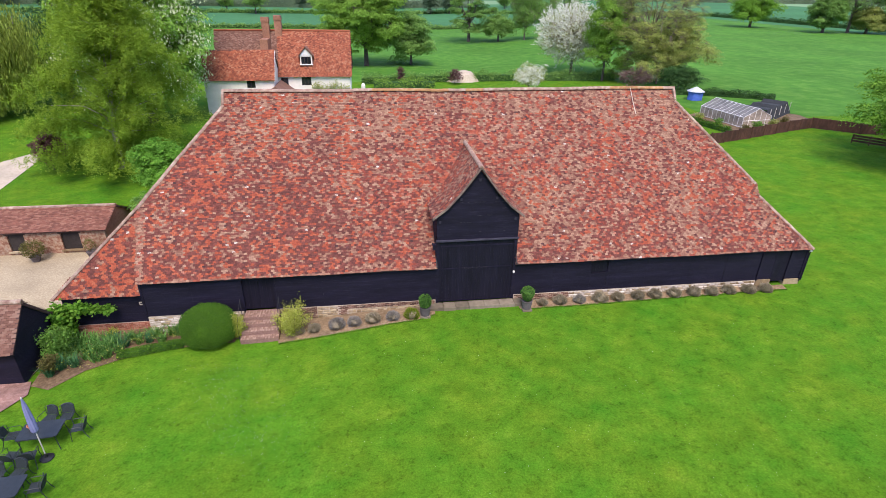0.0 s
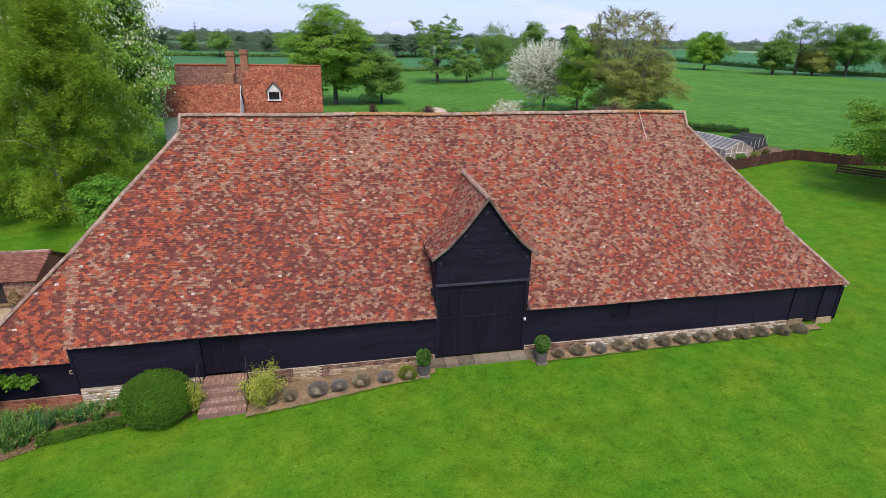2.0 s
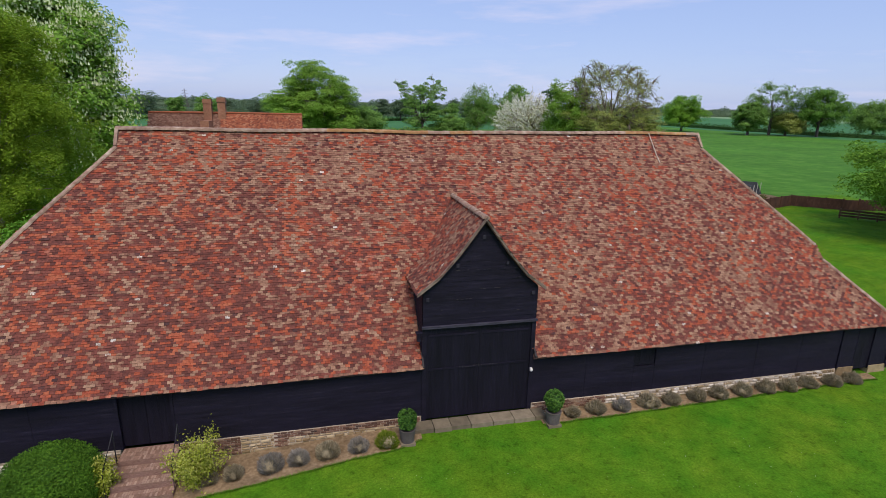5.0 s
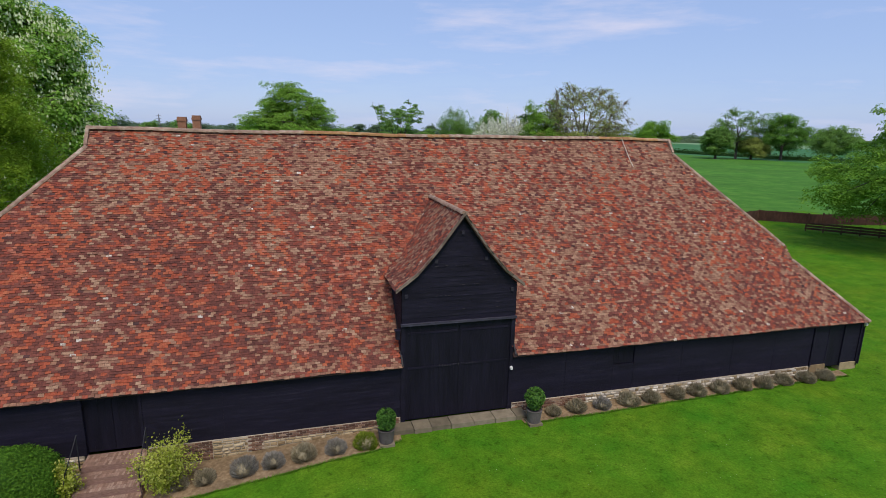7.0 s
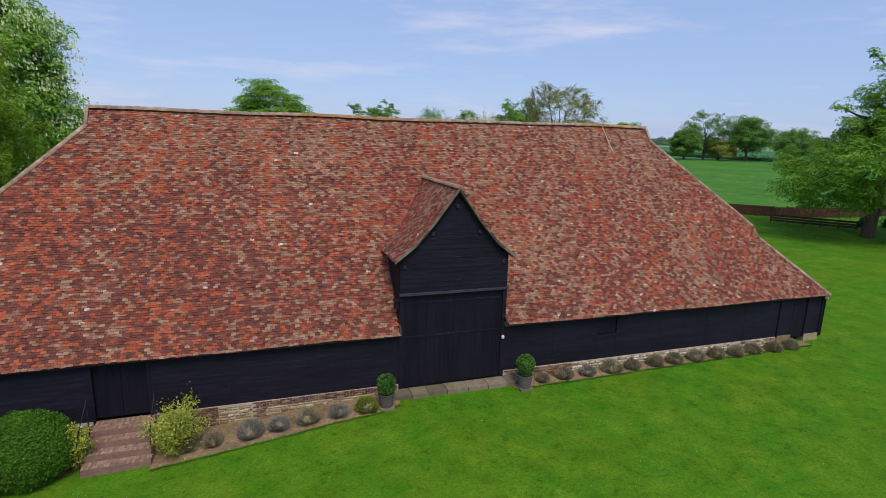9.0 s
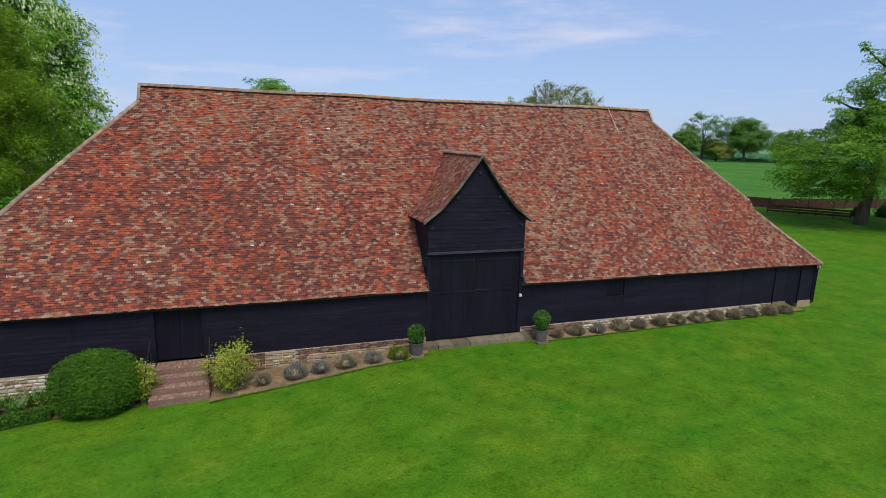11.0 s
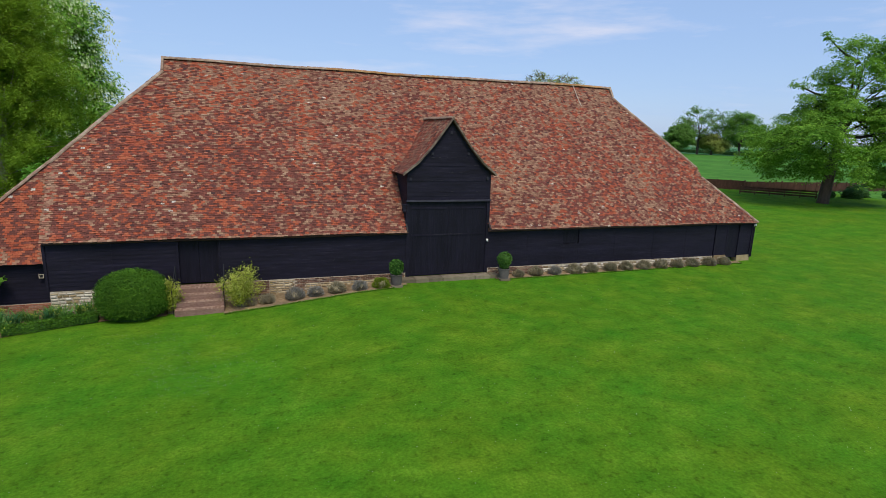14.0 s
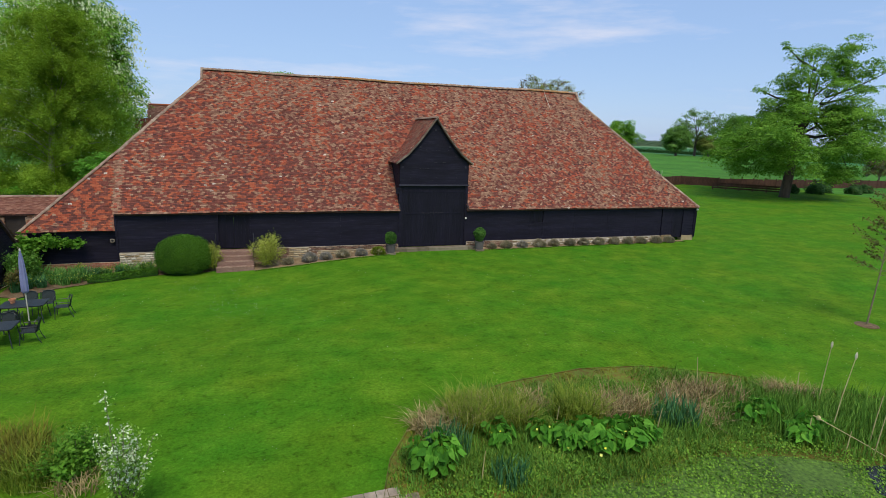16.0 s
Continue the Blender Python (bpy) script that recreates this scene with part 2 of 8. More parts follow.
# ---- builders ----
class Shape:
    """Vertices and faces of one mesh, put together piece by piece."""
    def __init__(self):
        self.v, self.f, self.s = [], [], []

    def add(self, verts, faces, slot=0):
        k = len(self.v)
        self.v += [tuple(p) for p in verts]
        self.f += [tuple(i + k for i in f) for f in faces]
        self.s += [slot] * len(faces)
        return self

    def box(self, lo, hi, m=None, slot=0):
        (a, b, c), (d, e, g) = lo, hi
        vs = [(a, b, c), (d, b, c), (d, e, c), (a, e, c), (a, b, g), (d, b, g), (d, e, g), (a, e, g)]
        if m is not None:
            vs = [m @ Vector(p) for p in vs]
        return self.add(vs, [(3, 2, 1, 0), (4, 5, 6, 7), (0, 1, 5, 4), (1, 2, 6, 5), (2, 3, 7, 6), (3, 0, 4, 7)], slot)

    def prism(self, ring, off, slot=0):
        """A flat ring pushed along off."""
        n = len(ring)
        vs = [Vector(p) for p in ring] + [Vector(p) + Vector(off) for p in ring]
        return self.add(vs, [tuple(range(n - 1, -1, -1)), tuple(range(n, 2 * n))] +
                        [(i, (i + 1) % n, n + (i + 1) % n, n + i) for i in range(n)], slot)

    def tube(self, pts, radii, sides=8, cap=True):
        """A tapered tube along points."""
        rings = []
        for i, p in enumerate(pts):
            p = Vector(p)
            d = (Vector(pts[min(i + 1, len(pts) - 1)]) - Vector(pts[max(i - 1, 0)])).normalized()
            u = d.orthogonal().normalized() if abs(d.z) < 0.99 else Vector((1, 0, 0))
            w = d.cross(u).normalized()
            u = w.cross(d)
            r = radii[i] if hasattr(radii, "__len__") else radii
            rings.append([p + u * (r * math.cos(2 * math.pi * k / sides)) + w * (r * math.sin(2 * math.pi * k / sides)) for k in range(sides)])
        vs = [q for ring in rings for q in ring]
        fs = [(i * sides + k, i * sides + (k + 1) % sides, (i + 1) * sides + (k + 1) % sides, (i + 1) * sides + k)
              for i in range(len(pts) - 1) for k in range(sides)]
        if cap:
            fs += [tuple(range(sides - 1, -1, -1)), tuple((len(pts) - 1) * sides + k for k in range(sides))]
        return self.add(vs, fs)

    def lathe(self, prof, sides=20, at=(0, 0, 0)):
        """A turned shape from (radius, height) rows."""
        vs, n = [], len(prof)
        for r, z in prof:
            for k in range(sides):
                a = 2 * math.pi * k / sides
                vs.append((at[0] + r * math.cos(a), at[1] + r * math.sin(a), at[2] + z))
        fs = [(i * sides + k, i * sides + (k + 1) % sides, (i + 1) * sides + (k + 1) % sides, (i + 1) * sides + k) for i in range(n - 1) for k in range(sides)]
        fs += [tuple(range(sides - 1, -1, -1)), tuple((n - 1) * sides + k for k in range(sides))]
        return self.add(vs, fs)

    def mesh(self, name, *mats, smooth=False):
        me = bpy.data.meshes.new(name)
        me.from_pydata(self.v, [], self.f)
        for m in mats:
            me.materials.append(m)
        if len(mats) > 1:
            me.polygons.foreach_set("material_index", self.s)
        if smooth:
            me.polygons.foreach_set("use_smooth", [True] * len(me.polygons))
        me.update()
        return me


def hold(name, x=0.0, y=0.0, z=0.0, rz=0.0):
    """An empty at a thing's base, to carry its parts."""
    ob = new(name)
    ob.empty_display_size = 0.2
    ob.matrix_world = pose(x, y, z, 0, 0, rz)
    return ob


def part(name, shape, material, parent=None, label="", smooth=False, at=None):
    """One mesh object out of a Shape or a mesh, under a thing or a part of it. Its vertices are in the parent's space."""
    me = shape.mesh(name, *(material if isinstance(material, (list, tuple)) else [material]), smooth=smooth) if isinstance(shape, Shape) else shape
    ob = new(name, me)
    if parent is not None:
        ob.parent = parent
    if at is not None:
        ob.matrix_local = at
    if label:
        ob["label"] = label
    return ob


def cards(name, verts, n, material, k=4):
    """A mesh of n separate faces of k corners each, from an array of their vertices."""
    me = bpy.data.meshes.new(name)
    me.vertices.add(n * k)
    me.vertices.foreach_set("co", np.asarray(verts, dtype=np.float32).ravel())
    me.loops.add(n * k)
    me.loops.foreach_set("vertex_index", np.arange(n * k, dtype=np.int32))
    me.polygons.add(n)
    me.polygons.foreach_set("loop_start", np.arange(0, n * k, k, dtype=np.int32))
    me.materials.append(material)
    me.update(calc_edges=True)
    me.validate()
    return me


def sstep(a, b, x):
    t = min(1.0, max(0.0, (x - a) / (b - a)))
    return t * t * (3 - 2 * t)


def ground_z(x, y):
    """The lie of the land."""
    z = -0.12
    west = 1 - sstep(-12.5, -3.0, x)
    z -= 0.50 * west * sstep(-17.0, -8.0, y) * (1 - sstep(15.0, 45.0, y))
    z -= 0.18 * west * (1 - sstep(-17.0, -8.0, y))
    z -= 0.20 * (1 - sstep(-18.0, -14.5, x)) * (1 - sstep(15.0, 45.0, y)) * sstep(-16.0, -9.0, y)
    z -= 0.10 * (1 - sstep(-19.0, -15.0, y))
    z += 1.0 * sstep(20.0, 50.0, x)
    return z

# ---- ground ----
def spread(lo, hi, step, reach):
    """Even steps from lo to hi, then ever wider ones out to reach on both sides."""
    mid = [lo + step * i for i in range(int((hi - lo) / step) + 1)]
    out, s, p = [], step, mid[-1]
    while p < reach:
        s *= 1.35
        p += s
        out.append(p)
    low, s, p = [], step, mid[0]
    while p > -reach:
        s *= 1.35
        p -= s
        low.append(p)
    return low[::-1] + mid + out


def land_slot(x, y):
    """Which crop or grass covers the land: 0 lawn, 1 meadow, 2 young wheat, 3 a pale field."""
    if y < 39 and x < 62 or (y < 76 and x < 40):
        return 0
    far = max(abs(x), abs(y))
    if far > 900:
        return (2, 1, 3)[int(abs(x) * 0.0031 + y * 0.0017) % 3]
    if x > 224:
        return 3 if x > 520 and y > 100 else 2
    if y > 330:
        return 3 if 520 < y < 680 else 2
    if y > 205 and x < 100:
        return 2
    return 1


sh = Shape()
gx, gy = spread(-50, 66, 1.0, 4200), spread(-50, 82, 1.0, 4200)
sh.v = [(x, y, ground_z(x, y)) for y in gy for x in gx]
nx = len(gx)
for j in range(len(gy) - 1):
    for i in range(nx - 1):
        sh.f.append((j * nx + i, j * nx + i + 1, (j + 1) * nx + i + 1, (j + 1) * nx + i))
        sh.s.append(land_slot((gx[i] + gx[i + 1]) / 2, (gy[j] + gy[j + 1]) / 2))
tagged(new("ground", sh.mesh("ground", M_GRASS, M_MEADOW, M_CROP, M_PALECROP, smooth=True)), "green mown lawn running out into meadow and wheat fields", "ground", kind="structure")


def sheet(name, ring, material, lift, label, category, step=0.8):
    """A patch of ground cover that follows the land, lift above it."""
    xs, ys = [p[0] for p in ring], [p[1] for p in ring]

    def inside(x, y):
        c = False
        for (x1, y1), (x2, y2) in zip(ring, ring[1:] + ring[:1]):
            if (y1 > y) != (y2 > y) and x < (x2 - x1) * (y - y1) / (y2 - y1) + x1:
                c = not c
        return c
    bm = bmesh.new()
    vs = [bm.verts.new((x, y, 0)) for x, y in ring]
    bm.faces.new(vs)
    for ax, lo, hi in ((0, min(xs), max(xs)), (1, min(ys), max(ys))):
        p = lo + step
        while p < hi:
            co, no = ((p, 0, 0), (1, 0, 0)) if ax == 0 else ((0, p, 0), (0, 1, 0))
            bmesh.ops.bisect_plane(bm, geom=bm.verts[:] + bm.edges[:] + bm.faces[:], plane_co=co, plane_no=no)
            p += step
    for v in bm.verts:
        v.co.z = ground_z(v.co.x, v.co.y) + lift
    bmesh.ops.recalc_face_normals(bm, faces=bm.faces)
    if sum(f.normal.z for f in bm.faces) < 0:
        bmesh.ops.reverse_faces(bm, faces=bm.faces)
    me = bpy.data.meshes.new(name)
    bm.to_mesh(me)
    bm.free()
    me.materials.append(material)
    return tagged(new(name, me), label, category, kind="structure")


sheet("gravel_yard", [(-46, 10.4), (-46, -4.4), (-21.3, -4.4), (-21.0, 1.0), (-21.2, 10.4)], M_GRAVEL, 0.05, "pale cream gravel yard before the stable", "gravel", 1.0)
sheet("drive", [(-38.4, 35.0), (-37.7, 32.0), (-36.9, 23.4), (-36.5, 17), (-45, 17), (-42.6, 26), (-40.8, 31)], M_DRIVE, 0.04, "pale gravel drive curving through the lawn", "drive", 2.0)
sheet("border_west", [(-10.36, -0.1), (-10.33, -2.0), (-6.8, -1.75), (-3.1, -1.3), (-2.3, -0.95), (-2.25, -0.1)], M_SOIL, 0.03, "bare brown soil border along the barn wall", "flower bed")
sheet("border_east", [(2.3, -0.1), (2.35, -0.95), (6.0, -0.92), (12.0, -0.75), (18.6, -0.62), (18.7, -0.1)], M_SOIL, 0.03, "bare brown soil border along the barn wall", "flower bed")

# ---- the barn ----
EAVE_Y, EAVE_Z, RIDGE_Y, RIDGE_Z = -0.27, 2.32, 6.72, 10.22
SLOPE = (RIDGE_Z - EAVE_Z) / (RIDGE_Y - EAVE_Y)


def sag(x, y):
    """How far the old roof has settled."""
    up = sstep(0.0, 6.0, y)
    return -0.045 * up * math.exp(-((x + 1.0) / 7.0) ** 2) - 0.010 * math.sin(x * 0.55 + 0.6) * up + 0.018 * math.sin(x * 0.9 + y * 0.8)


def front_z(y):
    return EAVE_Z + SLOPE * (y - EAVE_Y)


barn = tagged(hold("barn"), "long black weatherboarded barn under a red clay tile roof", "barn")

KW = Vector((-17.15, 2.35, front_z(2.35)))      # where the western hip meets the lower lean-to
KE = Vector((17.18, 2.47, front_z(2.47)))
KE2 = Vector((17.22, 1.95, front_z(1.95)))      # the eastern lean-to starts a step lower
HW = Vector((-13.15, 6.15, front_z(6.15)))      # foot of the gablets
HE = Vector((13.2, 6.15, front_z(6.15)))
FRONT = [Vector((-16.95, EAVE_Y, EAVE_Z)), Vector((19.82, EAVE_Y, EAVE_Z)), KE2, KE, HE, Vector((13.15, RIDGE_Y, RIDGE_Z)),
         Vector((-13.15, RIDGE_Y, RIDGE_Z)), HW, KW]
LEAN = [Vector((-21.3, 0.33, 1.33)), Vector((-16.86, 0.22, 1.40)), KW + Vector((0.15, -0.02, -0.05)), KW]


def inside2(ring, x, y):
    c = False
    for (x1, y1), (x2, y2) in zip(ring, ring[1:] + ring[:1]):
        if (y1 > y) != (y2 > y) and x < (x2 - x1) * (y - y1) / (y2 - y1) + x1:
            c = not c
    return c


def tiling(ring, out, rng, keep=None, singles=None, gauge=0.096, width=0.167, settle=True, slots=None):
    """Courses of plain tiles over a flat ring of corners, whose first edge is the eave. Each tile is a tilted plate with a lower edge."""
    o = ring[0]
    u = (ring[1] - ring[0]).normalized()
    n = Vector((0, 0, 0))
    for i in range(len(ring)):
        n += (ring[i] - o).cross(ring[(i + 1) % len(ring)] - o)
    n.normalize()
    if n.z < 0:
        n = -n
    v = n.cross(u).normalized()
    flat = [((p - o).dot(u), (p - o).dot(v)) for p in ring]
    umin, umax = min(p[0] for p in flat), max(p[0] for p in flat)
    vmax = max(p[1] for p in flat)
    row = 0
    while row * gauge < vmax:
        v0 = row * gauge - 0.03
        x = umin - (width / 2 if row % 2 else 0) + rng.uniform(-0.01, 0.01)
        wob = rng.uniform(-0.006, 0.006)
        while x < umax:
            cx, cy = x + width / 2, max(v0 + gauge / 2, 0.01)
            if inside2(flat, cx, cy):
                lift, skew, drop = 0.021 + rng.uniform(-0.008, 0.018), rng.uniform(-0.010, 0.010), rng.uniform(-0.015, 0.015) + wob + 0.022 * noise.noise(Vector((x * 0.7, row * 0.16, 2.0)))
                g = 0.004
                pts = []
                for a, b, h in ((x + g, v0 + drop + skew, lift), (x + width - g, v0 + drop - skew, lift + rng.uniform(-0.005, 0.005)),
                                (x + width - g, v0 + gauge * 1.5, 0.006), (x + g, v0 + gauge * 1.5, 0.006),
                                (x + g, v0 + drop + skew, lift - 0.021), (x + width - g, v0 + drop - skew, lift - 0.021)):
                    p = o + u * a + v * b + n * h
                    if settle:
                        p.z += sag(p.x, p.y)
                    pts.append(p)
                where = (pts[0] + pts[2]) / 2
                if keep is None or keep(where):
                    if singles is not None and singles(where):
                        yield pts
                    else:
                        out.add(pts, [(0, 1, 2, 3), (4, 5, 1, 0)], slots(where, rng) if slots else 0)
                        if slots and rng.random() < 0.22:
                            out.s[-1] = 5      # a lower edge in maroon, its own shade put into the colour
            x += width
        row += 1


def roof_sheet(ring, back=0.05):
    """The boarding under the tiles."""
    s = Shape()
    n = (ring[1] - ring[0]).cross(ring[-1] - ring[0]).normalized()
    s.prism([p - n * 0.14 for p in ring], n * 0.02)
    return s


# the porch roof's swept profile, from its ridge to its eaves
PORCH = [(0.0, 7.70), (0.95, 6.42), (1.65, 5.62), (2.38, 5.06)]


def porch_top(x):
    x = abs(x)
    for (a, za), (b, zb) in zip(PORCH, PORCH[1:]):
        if x <= b:
            return za + (zb - za) * (x - a) / (b - a)
    return 0.0


def not_under_porch(p):
    """Leaves the main tiles out where the porch rises through them."""
    return not (abs(p.x) < 2.14 and p.z < porch_top(p.x) - 0.05)


def pick_single(p):
    """The stretch of eaves left of the porch whose tiles are single pieces."""
    return -8.3 < p.x < -2.2 and p.y < 0.50


def tile_kind(p, r):
    """Old tiles laid in small lots: red, maroon, buff with lichen, orange; here and there one white with lichen or black with soot."""
    q = r.random()
    if q < 0.0034:
        return 1
    if q < 0.014:
        return 4
    drift = noise.noise(Vector((p.x * 0.55, p.y * 0.26, 3.0))) + 0.5 * noise.noise(Vector((p.x * 1.5, p.y * 0.6, 8.0)))
    grey = noise.noise(Vector((p.x * 0.45, p.y * 0.28, 11.0))) + 0.4 * noise.noise(Vector((p.x * 1.6, p.y * 0.9, 5.0)))
    if (abs(p.x + 17.0) < 0.28 and p.y < 2.3) or p.y < EAVE_Y + 0.06:
        return 3 if q < 0.7 else 0
    # like tiles gather in small uneven runs of two to five
    lot = 0.60 * noise.noise(Vector((p.x * 3.0 + p.y * 1.6, p.y * 4.4 - p.x * 0.5, 21.0))) + 0.25 * noise.noise(Vector((p.x * 5.5, p.y * 9.0, 33.0))) + r.uniform(-0.27, 0.27)
    q = 0.5 + 0.5 * math.erf(lot / 0.34)
    red = 0.09 + 0.55 * max(0.0, drift - 0.05) + (0.36 if p.x < -17 else 0.12 * sstep(-6.0, -11.0, p.x))
    buff = 0.28 + 0.45 * max(-0.3, min(0.6, grey)) + 0.10 * sstep(-3.0, 7.0, p.x) - 0.15 * sstep(-4.0, -13.0, p.x) + 0.30 * sstep(2.5, 6.5, p.y)
    dark = 0.205 - 0.18 * drift + 0.04 * sstep(0.0, 8.0, p.x) + 0.25 * sstep(1.0, -11.0, p.x) + 0.17 * sstep(3.0, 0.3, p.y) - 0.08 * sstep(3.0, 6.0, p.y)
    if q < red:
        return 2
    if q > 1 - buff:
        return 3
    return 5 if q > 1 - buff - dark else 0


rng = random.Random(11)
tiles = Shape()
single = list(tiling(FRONT, tiles, rng, keep=not_under_porch, singles=pick_single, slots=tile_kind))
list(tiling(LEAN, tiles, rng, slots=tile_kind))
part("roof_tiles", tiles, [M_TILE, M_PALETILE, M_ORANGETILE, M_GREYTILE, M_DARKTILE, M_MAROONTILE], barn, "weathered red, brown and grey-lichened clay tiles")["kind"] = "stuff"
slope = part("roof_slope", Shape(), M_BATTEN, barn, "tiled slope under weathered clay tiles")
ss = Shape()
nfront = Vector((0, -SLOPE, 1)).normalized()
for ring in ([FRONT[0], Vector((-2.12, EAVE_Y, EAVE_Z)), Vector((-2.12, 2.19, front_z(2.19))), Vector((0, 4.5, front_z(4.5))),
              Vector((0, RIDGE_Y, RIDGE_Z)), Vector((-13.15, RIDGE_Y, RIDGE_Z)), HW, KW],
             [Vector((2.12, EAVE_Y, EAVE_Z)), FRONT[1], KE2, KE, HE, Vector((13.15, RIDGE_Y, RIDGE_Z)), Vector((0, RIDGE_Y, RIDGE_Z)),
              Vector((0, 4.5, front_z(4.5))), Vector((2.12, 2.19, front_z(2.19)))]):
    ss.prism([p - nfront * 0.21 for p in ring], nfront * 0.06)
slope.data = ss.mesh("roof_slope", M_BATTEN)
part("lean_to_slope", roof_sheet(LEAN), M_BATTEN, barn)
r_kind = random.Random(12)
for pts in single[:300]:
    kind = tile_kind((pts[0] + pts[2]) / 2, r_kind)
    part("tile", Shape().add(pts, [(0, 1, 2, 3), (4, 5, 1, 0)]), SINGLE_TILES[{5: 1, 4: 1, 3: 2, 1: 2, 2: 3}.get(kind, 0)], slope)
extra = Shape()
for pts in single[300:]:
    extra.add(pts, [(0, 1, 2, 3), (4, 5, 1, 0)], {5: 1, 4: 1, 3: 2, 1: 2, 2: 3}.get(tile_kind((pts[0] + pts[2]) / 2, r_kind), 0))
if extra.v:
    part("eaves_tiles", extra, [M_TILE, M_MAROONTILE, M_GREYTILE, M_ORANGETILE], barn)["kind"] = "stuff"

# the slopes that face away: back, hipped ends and the gablets
back = Shape()
mirror = [Vector((p.x, 2 * RIDGE_Y - p.y, p.z)) for p in FRONT]
mirror[0].x = -17.0
back.prism(mirror[::-1], (0, 0.05, -0.1))
for side, k, h, ex in ((1, KE, HE, 19.85), (-1, KW, HW, -21.3)):
    kb, hb = Vector((k.x, 2 * RIDGE_Y - k.y, k.z)), Vector((h.x, 2 * RIDGE_Y - h.y, h.z))
    ez, ey = (EAVE_Z, EAVE_Y) if side > 0 else (1.33, 0.33)
    e0, e1 = Vector((ex, ey, ez)), Vector((ex, 2 * RIDGE_Y - ey, ez))
    low = KE2 if side > 0 else k
    lowb = Vector((low.x, 2 * RIDGE_Y - low.y, low.z))
    for ring in ([k, kb, hb, h], [e0, e1, lowb, low], [h, hb, Vector((h.x, RIDGE_Y, RIDGE_Z))]):
        back.prism([p - Vector((side * 0.03, 0, 0.03)) for p in (ring if side > 0 else ring[::-1])], (-side * 0.05, 0, -0.06))
part("far_slope", back, M_TILE, barn, "clay tiled back slope and hipped ends")


def capping(a, b, name, material, length=0.34, r=0.13, lift=0.03, keep_sag=True, pick=None):
    """Half-round tiles end to end from a to b, each a piece of its own."""
    d = b - a
    count = max(1, round(d.length / length))
    me = None
    ln = d.length / count
    s = Shape()
    rows = []
    for e, rr in ((-ln / 2, r), (ln / 2 + 0.02, r * 0.9)):
        rows.append([(e, rr * math.cos(t), rr * math.sin(t) * 0.85) for t in [math.pi * k / 6 for k in range(7)]])
    vs = rows[0] + rows[1]
    s.add(vs, [(k, k + 1, k + 8, k + 7) for k in range(6)] + [tuple(range(6, -1, -1)), tuple(range(7, 14))])
    me = s.mesh(name, material, smooth=False)
    ux = d.normalized()
    uy = Vector((0, 0, 1)).cross(ux).normalized()
    uz = ux.cross(uy)
    basis = Matrix((ux, uy, uz)).transposed().to_4x4()
    r2 = random.Random(int(a.x * 10) + 5)
    for i in range(count):
        p = a + d * ((i + 0.5) / count)
        if keep_sag:
            p.z += sag(p.x, p.y)
        use = me
        if pick is not None and pick(p.x):
            if len(capping.alt) == 0:
                m2 = me.copy()
                m2.materials.clear()
                m2.materials.append(M_LICHEN)
                capping.alt.append(m2)
            use = capping.alt[0]
        part(name, use, None, barn, at=Matrix.Translation(p + uz * (lift - 0.06 + r2.uniform(-0.008, 0.008))) @ basis @ pose(0, 0, 0, 0, r2.uniform(-1.2, 1.2), r2.uniform(-1.2, 1.2)))


capping.alt = []
capping(Vector((-13.2, RIDGE_Y, RIDGE_Z)), Vector((13.2, RIDGE_Y, RIDGE_Z)), "ridge_tile", M_RIDGE, r=0.16, lift=0.05, pick=lambda x: -5.2 < x < -0.6 or 0.3 < x < 1.2 or 9.3 < x < 12.5)
capping(KE, HE, "hip_tile", M_RIDGE, r=0.12)
capping(FRONT[1], KE2, "hip_tile", M_RIDGE, r=0.12)
capping(KW, HW, "hip_tile", M_RIDGE, r=0.12)
capping(LEAN[0], KW, "hip_tile", M_RIDGE, r=0.12, keep_sag=False)
part("gablet_verge", Shape().prism([HW + Vector((-0.06, -0.02, 0.06)), HW + Vector((-0.06, 0.1, 0.03)), Vector((-13.21, RIDGE_Y, RIDGE_Z + 0.03)), Vector((-13.21, RIDGE_Y - 0.1, RIDGE_Z + 0.1))], (0.12, 0, 0)), M_RIDGE, barn)
part("gablet_verge", Shape().prism([HE + Vector((-0.06, -0.02, 0.06)), HE + Vector((-0.06, 0.1, 0.03)), Vector((13.15, RIDGE_Y, RIDGE_Z + 0.03)), Vector((13.15, RIDGE_Y - 0.1, RIDGE_Z + 0.1))], (0.12, 0, 0)), M_RIDGE, barn)

# ---- barn walls, boarded ----
WALL_TOP = 2.42
PLINTH_TOP = 0.26


def wall_block(name, ring, y0, y1, label=""):
    s = Shape()
    s.prism([(x, y0, z) for x, z in ring], (0, y1 - y0, 0))
    return part(name, s, M_BLACK, barn, label)


